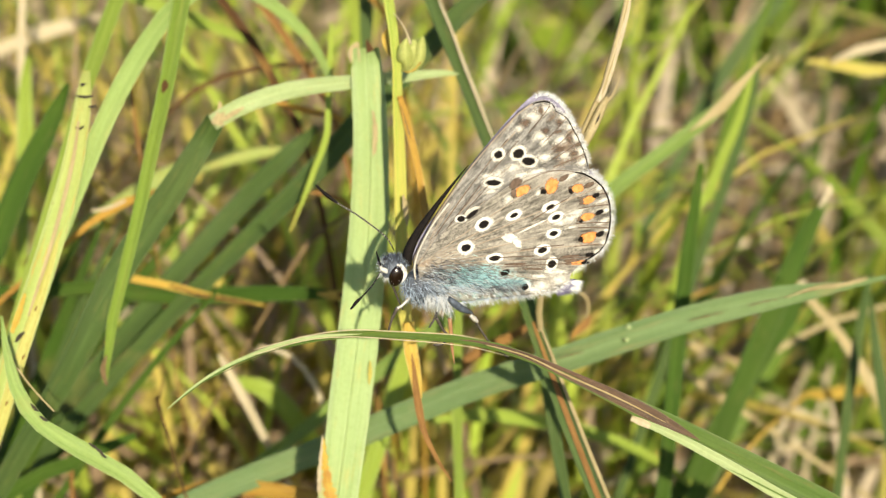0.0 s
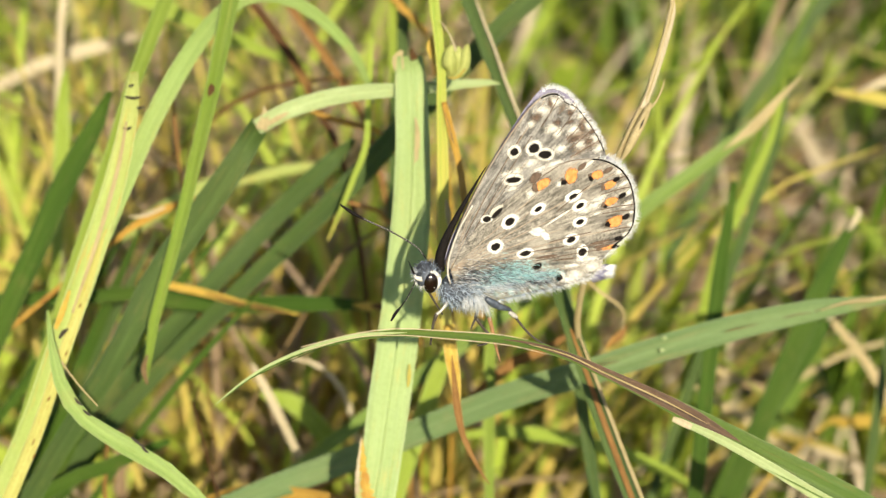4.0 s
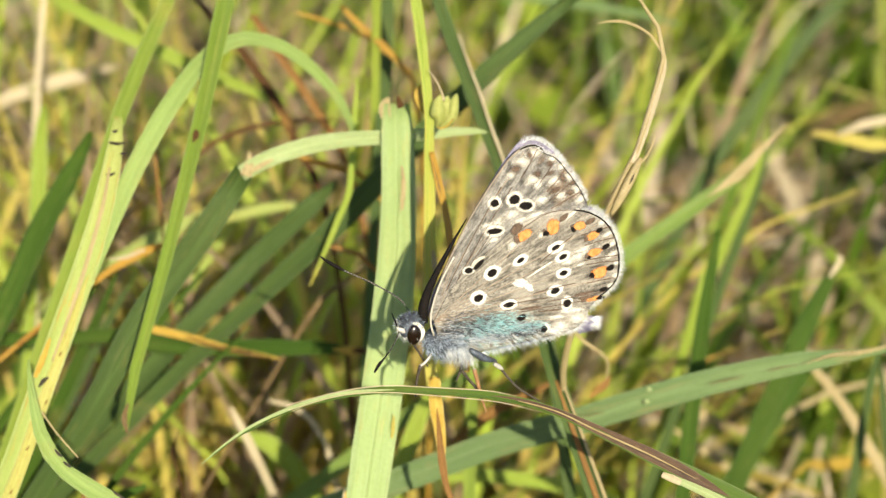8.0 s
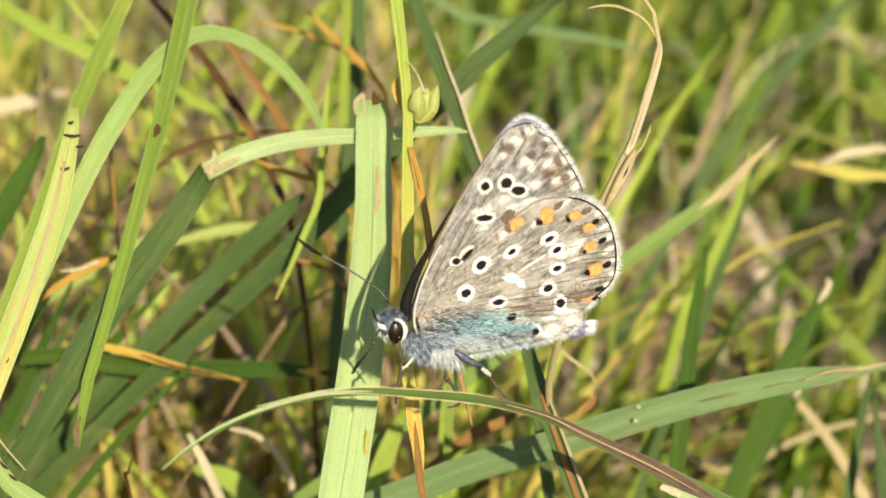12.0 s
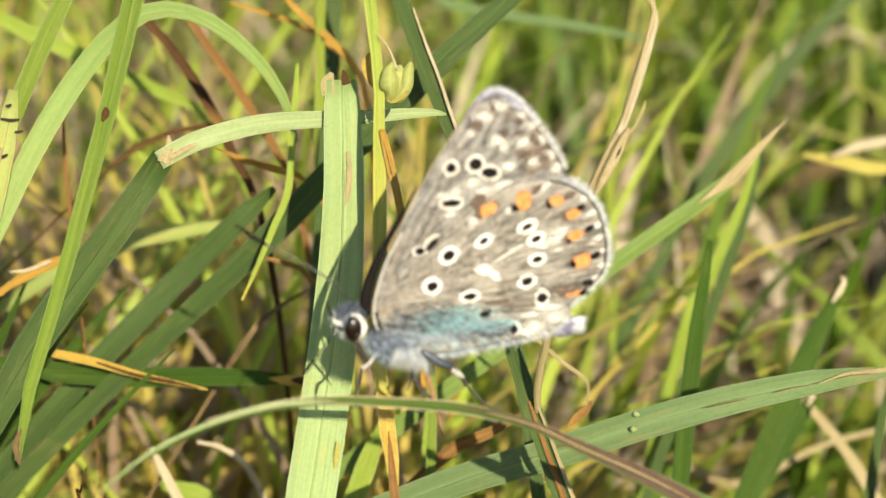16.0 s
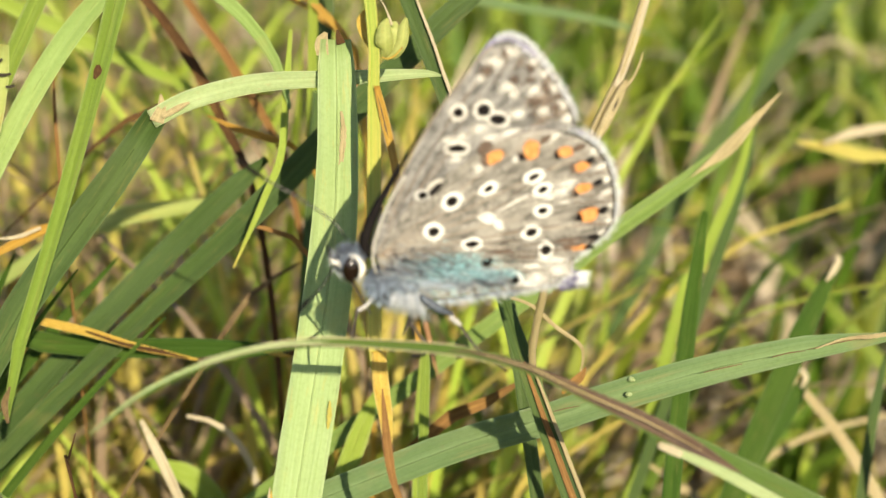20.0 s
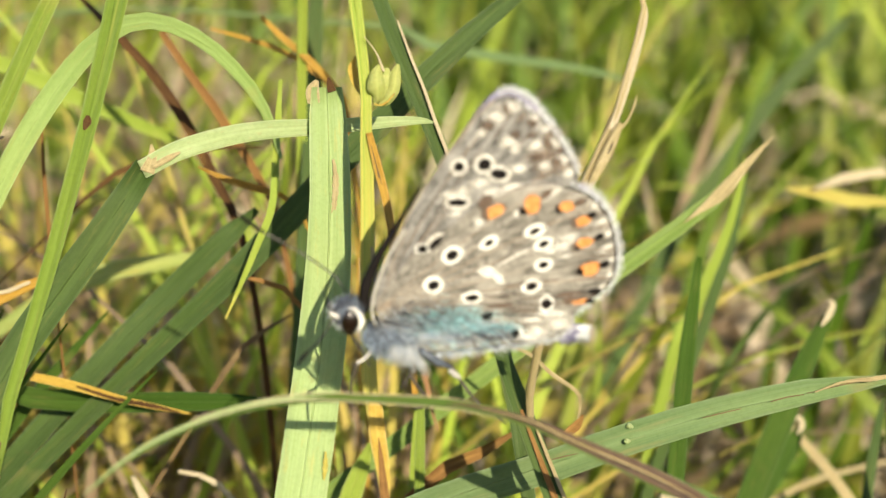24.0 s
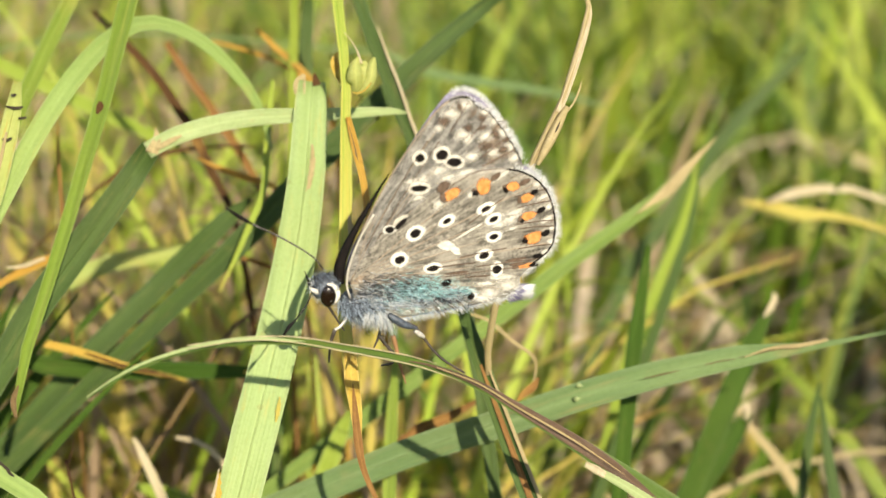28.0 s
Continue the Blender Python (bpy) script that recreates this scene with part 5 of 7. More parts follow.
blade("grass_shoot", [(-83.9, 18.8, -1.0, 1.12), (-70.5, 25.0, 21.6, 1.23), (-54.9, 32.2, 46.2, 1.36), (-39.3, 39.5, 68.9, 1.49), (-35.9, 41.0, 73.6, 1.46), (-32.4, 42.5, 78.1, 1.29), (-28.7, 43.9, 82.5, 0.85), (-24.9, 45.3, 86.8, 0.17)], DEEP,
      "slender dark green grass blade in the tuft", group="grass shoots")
blade("dry_shoot", [(-8.3, 111.4, -1.0, 0.51), (3.4, 111.7, 18.7, 0.56), (17.1, 112.2, 30.4, 0.62), (30.7, 112.6, 30.0, 0.68), (34.7, 112.7, 28.1, 1.54), (38.9, 111.4, 26.2, 1.54), (42.9, 111.5, 24.4, 0.51)], STRAW,
      "short dry beige blade lying in the grass", group="withered shoots")
blade("dry_shoot", [(7.9, 89.6, -1.0, 0.49), (19.1, 92.5, 18.9, 0.54), (32.1, 95.9, 30.6, 0.59), (45.2, 99.4, 30.0, 0.65), (48.8, 100.3, 28.1, 1.23), (52.9, 99.7, 26.2, 1.23), (56.6, 100.5, 24.4, 0.41)], STRAW,
      "short dry beige blade lying in the grass", group="withered shoots")
blade("dry_shoot", [(84.9, 74.9, -1.0, 0.29), (75.2, 79.2, 20.0, 0.32), (63.9, 84.2, 31.9, 0.36), (52.6, 89.2, 30.0, 0.39), (50.2, 90.3, 28.1, 1.10), (47.3, 91.2, 26.2, 1.11), (45.5, 92.5, 24.4, 0.48)], STRAW,
      "short dry beige blade lying in the grass", group="withered shoots")
blade("dry_shoot", [(36.8, 151.8, -1.0, 0.40), (43.2, 144.1, 20.6, 0.44), (50.7, 135.2, 32.5, 0.49), (58.2, 126.3, 30.0, 0.54), (59.7, 124.6, 28.1, 1.42), (61.3, 122.5, 26.2, 1.77), (62.6, 121.3, 24.4, 0.71)], DRY,
      "crumpled dry leaf in the grass", group="withered shoots")
blade("dry_shoot", [(36.7, 67.0, -1.0, 0.62), (41.7, 78.6, 17.1, 0.69), (47.4, 92.0, 28.7, 0.76), (53.2, 105.4, 30.0, 0.83), (55.9, 111.9, 28.1, 2.05), (58.6, 117.9, 26.2, 1.92), (60.8, 123.4, 24.4, 0.54)], STRAW,
      "pale crumpled leaf in the grass", group="withered shoots")
blade("dry_shoot", [(46.8, 83.0, -1.0, 0.53), (52.7, 96.5, 19.7, 0.59), (59.5, 112.3, 33.1, 0.65), (66.4, 128.1, 35.0, 0.71), (70.2, 137.1, 32.8, 2.02), (74.4, 146.0, 30.6, 2.28), (80.1, 156.0, 28.4, 0.98)], STRAW,
      "broad pale dry blade in the grass", group="withered shoots")
blade("dry_shoot", [(-8.5, 54.5, -1.0, 0.45), (1.2, 61.9, 17.8, 0.50), (12.5, 70.6, 29.5, 0.55), (23.8, 79.3, 30.0, 0.60), (28.0, 82.6, 28.1, 0.92), (32.4, 86.0, 26.2, 0.94), (35.7, 89.2, 24.4, 0.32)], STRAW,
      "short dry beige blade lying in the grass", group="withered shoots")
blade("withered_shoot", [(2.2, -1.5, -1.0, 0.39), (13.9, 16.9, 34.2, 0.43), (27.6, 38.3, 55.4, 0.48), (41.2, 59.7, 55.0, 0.53), (45.4, 66.4, 51.6, 1.36), (51.2, 72.7, 48.1, 1.55), (56.5, 78.3, 44.7, 0.58)], AMBER,
      "yellow-brown withered leaf low down", group="withered shoots")
blade("grass_shoot", [(38.4, -0.5, -1.0, 0.73), (43.1, 20.3, 27.5, 0.80), (48.6, 44.5, 46.4, 0.88), (54.1, 68.8, 50.0, 0.97), (58.3, 87.4, 46.9, 1.35), (61.3, 101.8, 43.8, 1.12), (63.7, 113.1, 40.6, 0.33)], YELLOW,
      "yellowed blade standing low", group="grass shoots")
blade("dry_shoot", [(44.4, 211.3, -1.0, 0.56), (60.3, 227.6, 32.2, 0.61), (78.8, 246.7, 53.2, 0.68), (97.4, 265.8, 55.0, 0.74), (105.6, 274.2, 51.6, 1.78), (114.0, 279.6, 48.1, 2.07), (124.3, 281.8, 44.7, 1.04)], STRAW,
      "dry beige blade farther off", group="withered shoots")
blade("withered_shoot", [(39.6, 135.2, -1.0, 0.91), (48.8, 152.1, 24.5, 1.00), (59.6, 171.8, 41.6, 1.10), (70.3, 191.4, 45.0, 1.21), (79.0, 207.4, 42.2, 3.19), (88.5, 222.3, 39.4, 3.12), (97.2, 236.5, 36.6, 0.93)], UMBER_LEAF,
      "brown dead leaf farther off", group="withered shoots")
blade("dry_shoot", [(-22.0, 47.1, -1.0, 0.24), (-17.4, 61.0, 20.0, 0.26), (-12.0, 77.2, 33.5, 0.29), (-6.6, 93.4, 35.0, 0.31), (-4.0, 101.3, 32.8, 0.73), (-1.2, 106.6, 30.6, 0.75), (1.4, 109.0, 28.4, 0.34)], STRAW,
      "dry bent blade low down", group="withered shoots")
blade("dry_shoot", [(-41.0, 46.0, -1.0, 0.29), (-36.9, 57.8, 17.1, 0.32), (-32.1, 71.7, 28.7, 0.35), (-27.3, 85.5, 30.0, 0.39), (-25.0, 92.4, 28.1, 0.79), (-21.5, 98.0, 26.2, 0.81), (-18.4, 99.3, 24.4, 0.33)], STRAW,
      "dry bent blade low down", group="withered shoots")
blade("dry_shoot", [(-48.6, 56.5, -1.0, 0.24), (-44.9, 68.6, 17.0, 0.27), (-40.7, 82.6, 28.5, 0.29), (-36.5, 96.7, 30.0, 0.32), (-34.3, 104.1, 28.1, 0.66), (-31.2, 112.5, 26.2, 0.69), (-27.5, 118.0, 24.4, 0.26)], DRY,
      "thin dry blade low down", group="withered shoots")
blade("dry_shoot", [(-24.9, 60.5, -1.0, 0.30), (-16.6, 69.6, 17.5, 0.33), (-6.9, 80.3, 29.1, 0.36), (2.8, 91.0, 30.0, 0.39), (6.9, 95.5, 28.1, 1.13), (11.9, 97.7, 26.2, 1.14), (16.1, 98.6, 24.4, 0.41)], STRAW,
      "dry beige blade low down", group="withered shoots")
blade("dry_shoot", [(-20.0, 47.9, -1.0, 0.28), (-11.8, 57.3, 17.5, 0.31), (-2.3, 68.1, 29.1, 0.34), (7.2, 79.0, 30.0, 0.38), (11.2, 83.5, 28.1, 1.08), (16.0, 85.8, 26.2, 0.93), (20.1, 86.8, 24.4, 0.39)], DRY,
      "dry beige blade low down", group="withered shoots")
blade("grass_shoot", [(18.8, 52.0, -1.0, 0.9), (20.8, 54.0, 40.0, 1.0), (26.8, 58.0, 77.6, 1.2), (28.4, 59.0, 81.3, 1.2), (30.2, 60.0, 86.3, 1.1), (31.8, 61.0, 90.5, 0.9), (32.9, 62.0, 95.3, 0.5), (33.0, 62.5, 97.4, 0.1)], LIGHT,
      "soft light green blade leaning behind the dry-tipped one", group="grass shoots")
stalk("withered_shoot", [(-36.0, 23.0, -1.0, 0.5), (-35.7, 24.0, 40.0, 0.5), (-35.1, 25.0, 67.5, 0.45), (-34.6, 25.0, 71.5, 0.4), (-34.4, 25.0, 73.6, 0.25)], RUST,
      "thin red-brown stem standing low", group="withered shoots")
blade("grass_shoot", [(-75.0, 30.0, -1.0, 0.6), (-68.0, 30.0, 35.0, 0.7), (-57.0, 30.0, 58.0, 0.8), (-46.0, 30.0, 64.5, 0.95), (-41.5, 30.0, 65.6, 0.9), (-37.2, 30.0, 66.6, 0.5), (-36.2, 30.0, 66.9, 0.1)], LIGHT,
      "light green blade lying low", group="grass shoots")
leaf_part("curled_tip", [(39.4, 52.9, 83.6, 0.21), (40.0, 53.1, 84.6, 0.63), (40.5, 53.6, 85.5, 0.48), (40.1, 53.8, 85.9, 0.16)], STRAW, tall_dark, "curled dry tip")
leaf_part("curled_tip", [(39.4, 56.2, 71.0, 0.21), (39.8, 56.4, 71.9, 0.58), (39.5, 56.8, 72.6, 0.37), (39.1, 56.7, 72.3, 0.10)], STRAW, curled, "curled dry tip")
leaf_part("dry_tip", [(29.7, 21.3, 90.8, 0.08), (31.8, 21.6, 91.5, 0.21), (34.3, 21.7, 91.8, 0.37), (36.6, 21.9, 92.3, 0.25)], DRY, slanting, "dry tip of the blade", ragged=0.3)


# ---- the butterfly: millimetres along its length (u), away from the sunny side (n) and upwards (v) ----
ROOT = (-2.58, -1.87)
DUSTED = (2.98, -2.55)


def wing_material(name, dark, light, base_tint):
    """Wing scales: fine grain, streaks that fan out from the wing's root, and a dusting of blue scales at the root."""
    m, nt, out = shader(name)
    pos = nt.nodes.new("ShaderNodeTexCoord").outputs["Object"]
    sep = nt.nodes.new("ShaderNodeSeparateXYZ")
    nt.links.new(pos, sep.inputs[0])
    u = maths(nt, "SUBTRACT", maths(nt, "MULTIPLY", sep.outputs[0], 1000.0), ROOT[0])
    v = maths(nt, "SUBTRACT", maths(nt, "MULTIPLY", sep.outputs[2], 1000.0), ROOT[1])
    ang = maths(nt, "ARCTAN2", v, maths(nt, "ADD", u, 1.5))
    rad = maths(nt, "SQRT", maths(nt, "ADD", maths(nt, "MULTIPLY", u, u), maths(nt, "MULTIPLY", v, v)))
    polar = nt.nodes.new("ShaderNodeCombineXYZ")
    nt.links.new(maths(nt, "MULTIPLY", ang, 38.0), polar.inputs[0])
    nt.links.new(maths(nt, "MULTIPLY", rad, 0.45), polar.inputs[1])
    streak = noise_of(nt, polar.outputs[0], 1.0, 4.0, 0.65)
    streak = maths(nt, "ADD", maths(nt, "MULTIPLY", streak, 0.62), maths(nt, "MULTIPLY", noise_of(nt, pos, 1300.0, 5.0, 0.75), 0.38))
    grain = noise_of(nt, pos, 7000.0, 3.0, 0.7)
    cloud = noise_of(nt, pos, 420.0, 3.0)
    col = mixed(nt, ramp_fac(nt, streak, 0.38, 0.61), dark, light)
    col = mixed(nt, maths(nt, "MULTIPLY", ramp_fac(nt, noise_of(nt, pos, 1700.0, 5.0, 0.8), 0.50, 0.64), 0.75), col, tuple(0.6 * a for a in dark))
    col = mixed(nt, maths(nt, "MULTIPLY", ramp_fac(nt, grain, 0.48, 0.70), 0.8), col, tuple(0.45 * a for a in dark))
    col = mixed(nt, maths(nt, "MULTIPLY", ramp_fac(nt, cloud, 0.5, 0.68), 0.45), col, tuple(min(1, 1.22 * a) for a in light))
    if base_tint:
        du = maths(nt, "DIVIDE", maths(nt, "SUBTRACT", maths(nt, "MULTIPLY", sep.outputs[0], 1000.0), DUSTED[0]), 2.7)
        dv = maths(nt, "DIVIDE", maths(nt, "ADD", maths(nt, "SUBTRACT", maths(nt, "MULTIPLY", sep.outputs[2], 1000.0), DUSTED[1]), maths(nt, "MULTIPLY", du, -0.4)), 1.25)
        far_off = maths(nt, "SQRT", maths(nt, "ADD", maths(nt, "MULTIPLY", du, du), maths(nt, "MULTIPLY", dv, dv)))
        near = maths(nt, "MULTIPLY", maths(nt, "SUBTRACT", 1.35, far_off, True), 1.5, True)
        dust = maths(nt, "MULTIPLY", near, maths(nt, "MULTIPLY", ramp_fac(nt, noise_of(nt, pos, 1900.0, 4.0, 0.75), 0.46, 0.62), 0.6))
        col = mixed(nt, dust, col, base_tint)
    bsdf = node(nt, "ShaderNodeBsdfPrincipled", Roughness=0.55)
    bsdf.inputs["Sheen Weight"].default_value = 0.25
    nt.links.new(col, bsdf.inputs["Base Color"])
    bp = node(nt, "ShaderNodeBump", Strength=0.6, Distance=0.00006)
    nt.links.new(maths(nt, "ADD", streak, grain), bp.inputs["Height"])
    nt.links.new(bp.outputs[0], bsdf.inputs["Normal"])
    nt.links.new(bsdf.outputs[0], out.inputs[0])
    return m


UNDERSIDE = wing_material("wing_underside", (0.042, 0.035, 0.028), (0.35, 0.322, 0.28), (0.27, 0.56, 0.61))
FORE_UNDER = wing_material("forewing_underside", (0.045, 0.041, 0.037), (0.32, 0.305, 0.288), None)
UPPERSIDE = wing_material("wing_upperside", (0.12, 0.11, 0.17), (0.27, 0.25, 0.36), None)
WHITE = plain("white_scales", (0.66, 0.63, 0.57), (0.86, 0.84, 0.80), 5000, 0.6, 0.5, spec=0.2)
CHALK = plain("chalky_scales", (0.47, 0.44, 0.39), (0.78, 0.75, 0.70), 3200, 0.6, 0.6, spec=0.2)
CREAM = plain("cream_scales", (0.40, 0.37, 0.32), (0.58, 0.55, 0.49), 5000, 0.6, 0.5, spec=0.2)
BLACK = plain("black_scales", (0.006, 0.005, 0.005), (0.016, 0.013, 0.012), 6000, 0.75, 0.5, spec=0.08)
LUNULE = plain("orange_scales", (0.50, 0.175, 0.045), (0.72, 0.34, 0.12), 2600, 0.6, 0.5, spec=0.15)
UMBER_SOFT = plain("umber_dusting", (0.15, 0.115, 0.09), (0.30, 0.24, 0.195), 2500, 0.6, 0.5, spec=0.15)
UMBER = plain("umber_scales", (0.075, 0.05, 0.038), (0.17, 0.12, 0.09), 4000, 0.6, 0.5, spec=0.15)
VEIN = plain("wing_vein", (0.20, 0.15, 0.11), (0.36, 0.29, 0.22), 3000, 0.55, 0.3)
HAIR_BLUE = plain("blue_hair", (0.32, 0.41, 0.54), (0.58, 0.68, 0.82), 3000, 0.5, 0.3)
HAIR_TEAL = plain("teal_hair", (0.27, 0.60, 0.66), (0.55, 0.88, 0.92), 3000, 0.45, 0.3)
HAIR_WHITE = plain("white_hair", (0.68, 0.70, 0.72), (0.88, 0.89, 0.90), 3000, 0.5, 0.3)
HAIR_DARK = plain("dark_hair", (0.02, 0.022, 0.03), (0.06, 0.065, 0.085), 3000, 0.5, 0.3)
HAIR_VIOLET = plain("violet_hair", (0.15, 0.13, 0.30), (0.40, 0.37, 0.58), 3000, 0.5, 0.3)
SKIN = plain("body_cuticle", (0.03, 0.035, 0.05), (0.09, 0.11, 0.15), 2500, 0.6, 0.5)
EYE = plain("eye_facets", (0.005, 0.002, 0.0015), (0.014, 0.006, 0.004), 9000, 0.22, 0.25)
LEG_PALE = plain("leg_pale", (0.30, 0.28, 0.26), (0.60, 0.58, 0.54), 3000, 0.5, 0.3)
LEG_DARK = plain("leg_dark", (0.03, 0.024, 0.02), (0.10, 0.08, 0.065), 3000, 0.5, 0.3)
LEG_BROWN = plain("leg_brown", (0.22, 0.11, 0.05), (0.40, 0.22, 0.11), 3000, 0.5, 0.3)



def feathered(mat, grade, start, end, ragged, scale):
    """The same scales, thinning out unevenly towards the rim of a patch."""
    m = mat.copy()
    m.name = mat.name + grade
    nt = m.node_tree
    out = next(n for n in nt.nodes if n.type == "OUTPUT_MATERIAL")
    whole = out.inputs[0].links[0].from_socket
    far = nt.nodes.new("ShaderNodeVectorMath")
    far.operation = "LENGTH"
    nt.links.new(nt.nodes.new("ShaderNodeUVMap").outputs[0], far.inputs[0])
    edge = noise_of(nt, nt.nodes.new("ShaderNodeTexCoord").outputs["Object"], scale, 3.0, 0.7)
    gone = ramp_fac(nt, maths(nt, "ADD", far.outputs["Value"], maths(nt, "MULTIPLY", maths(nt, "SUBTRACT", edge, 0.5), ragged)), start, end)
    mix = nt.nodes.new("ShaderNodeMixShader")
    nt.links.new(gone, mix.inputs[0])
    nt.links.new(whole, mix.inputs[1])
    nt.links.new(nt.nodes.new("ShaderNodeBsdfTransparent").outputs[0], mix.inputs[2])
    nt.links.new(mix.outputs[0], out.inputs[0])
    return m


THINNING = {m: feathered(m, "_thinning", 0.72, 1.02, 0.7, 9000.0) for m in (WHITE, CHALK, CREAM, BLACK, LUNULE, UMBER, UMBER_SOFT)}
DIFFUSE = {m: feathered(m, "_diffuse", 0.15, 0.98, 0.9, 6000.0) for m in (CHALK, UMBER, UMBER_SOFT)}

butterfly = tagged(new("butterfly"), "small blue butterfly, spotted grey-brown wings closed, on grass", "butterfly")


def mm(rows):
    return [(a / 1000, b / 1000, c / 1000) for a, b, c in rows]


def limb(name, mesh, parent=None, label=""):
    ob = new(name, mesh)
    ob.parent = parent or butterfly
    return tagged(ob, label)


def sag(u, v, n0):
    """The wing's gentle camber."""
    return n0 + 0.0035 * (u - 2) ** 2 - 0.10 * math.exp(-((u + 2.5) ** 2 + (v + 1.5) ** 2) / 6)


def wing(name, outline, root, n0, mat, label, ripple=0.035, rings=16, parent=None):
    """A wing membrane: rings between its root and its outline, pleated along the veins."""
    rim = spline([(a, b, 0) for a, b in outline], 84)[:, :2]
    verts = [(root[0], sag(*root, n0), root[1])]
    for r in range(1, rings + 1):
        s = (r / rings) ** 0.85
        for k, p in enumerate(rim):
            q = np.array(root) + s * (p - root)
            a = math.atan2(p[1] - root[1], p[0] - root[0])
            verts.append((q[0], sag(q[0], q[1], n0) + ripple * s * math.cos(a * 21), q[1]))
    c = len(rim)
    faces = [(0, 1 + k, 2 + k) for k in range(c - 1)]
    for r in range(rings - 1):
        for k in range(c - 1):
            a = 1 + r * c + k
            faces.append((a, a + c, a + c + 1, a + 1))
    ob = limb(name, mesh_of(name, mm(verts), faces, mat), parent, label)
    thick = ob.modifiers.new("membrane", "SOLIDIFY")
    thick.thickness, thick.offset = 0.00005, 0
    return ob


def fleck(name, parent, x, y, rx, ry, mat, lift, n0, angle=None, wob=0.10, seed=0, label="", soft=False):
    """A patch of coloured scales on a wing."""
    rng = np.random.default_rng(int(seed * 977 + x * 131 + y * 57) % 99991)
    if angle is None:
        angle = math.atan2(y - ROOT[1], x - ROOT[0])
    k = 26
    wave = 1 + wob * np.convolve(rng.normal(0, 1, k + 4), np.ones(5) / 2.6, "valid")
    verts = [(x, sag(x, y, n0) - lift - 0.012, y)]
    for i in range(k):
        t = 2 * math.pi * i / k
        grow = 1.22 if mat is BLACK and parent is not forewing else 1.08 if mat is BLACK else 1.16
        a, b = grow * rx * wave[i] * math.cos(t), grow * ry * wave[i] * math.sin(t)
        u, v = x + a * math.cos(angle) - b * math.sin(angle), y + a * math.sin(angle) + b * math.cos(angle)
        verts.append((u, sag(u, v, n0) - lift, v))
    faces = [(0, 1 + i, 1 + (i + 1) % k) for i in range(k)]
    uvs = [(0, 0)] + [(math.cos(2 * math.pi * i / k), math.sin(2 * math.pi * i / k)) for i in range(k)]
    return limb(name, mesh_of(name, mm(verts), faces, (DIFFUSE if soft else THINNING)[mat], uvs), parent, label)


def eyespot(parent, n0, x, y, ring, pupil, angle=None):
    fleck("eyespot_ring", parent, x, y, *ring, WHITE if parent is hindwing else CHALK, 0.065, n0, angle, 0.05)
    fleck("eyespot_pupil", parent, x, y, *pupil, BLACK, 0.095, n0, angle, 0.05)


def line_strip(name, parent, pts, width, mat, lift, n0, label=""):
    """A narrow raised line on a wing, such as a vein or a dark rim."""
    rows = [(u, sag(u, v, n0) - lift, v, width) for u, v in pts]
    verts, faces, uvs = stalk_mesh(rows, 6, 26)
    return limb(name, mesh_of(name, verts, faces, mat, uvs), parent, label)


def hairs(name, parent, roots, ways, length, thick, mat, seed, label="", spread=0.35):
    """Many fine tapering hairs in one mesh."""
    rng = np.random.default_rng(seed)
    verts, faces = [], []
    for p, w in zip(roots, ways):
        p, w = np.asarray(p, float), np.asarray(w, float) + rng.normal(0, spread, 3)
        w /= np.linalg.norm(w)
        ln = length * rng.uniform(0.6, 1.25)
        side = np.cross(w, (0.2, -1, 0.1))
        side = side / np.linalg.norm(side) * thick / 2
        other = np.cross(w, side)
        droop = np.array([0, 0, -0.12 * ln])
        k = len(verts)
        mid, tip = p + w * ln * 0.55, p + w * ln + droop
        verts += [p + side, p - side * 0.5 + other * 0.8, p - side * 0.5 - other * 0.8,
                  mid + side * 0.8, mid - side * 0.4 + other * 0.6, mid - side * 0.4 - other * 0.6, tip]
        for a in range(3):
            b = (a + 1) % 3
            faces += [(k + a, k + b, k + 3 + b, k + 3 + a), (k + 3 + a, k + 3 + b, k + 6)]
    ob = limb(name, mesh_of(name, mm(verts), faces, mat), parent, label)
    return tagged(ob, kind="stuff")


def fringe(parent, pts, n0, length, seed, mat, per_mm=26, label="white fringe of hairs along the wing's edge", sweep=0.0):
    """The fringe: hairs that stand out from a wing's outer edge."""
    rng = np.random.default_rng(seed)
    edge = spline([(a, b, 0) for a, b in pts], 240)[:, :2]
    total = np.linalg.norm(np.diff(edge, axis=0), axis=1).sum()
    roots, ways = [], []
    for _ in range(int(total * per_mm * 1.6)):
        i = rng.integers(1, len(edge) - 1)
        t = edge[i + 1] - edge[i - 1]
        t /= np.linalg.norm(t)
        o = np.array([t[1], -t[0]])
        if o @ (edge[i] - np.array(ROOT)) < 0:
            o = -o
        p = edge[i] - o * 0.15
        roots.append((p[0], sag(*p, n0) - 0.03 + rng.normal(0, 0.03), p[1]))
        back = t if t[0] > 0 else -t
        ways.append((o[0] + sweep * back[0], rng.normal(0, 0.05), o[1] + sweep * back[1]))
    return hairs("fringe", parent, roots, ways, length, 0.03, mat, seed, label, spread=0.42)


HIND_N, FORE_N, FAR_N = 0.0, 0.16, 0.75
FORE_RIM = [(-2.97, -1.60), (-2.74, 0.11), (-2.13, 2.55), (-1.25, 5.27), (-0.30, 7.56), (0.55, 9.35), (1.39, 10.91), (2.18, 11.86), (2.96, 12.20), (3.67, 12.08), (4.11, 11.59), (4.95, 11.29), (5.75, 10.56), (6.48, 9.77), (7.20, 8.89), (7.84, 7.94), (8.15, 5.71), (5.13, 1.92), (0.41, -1.03)]
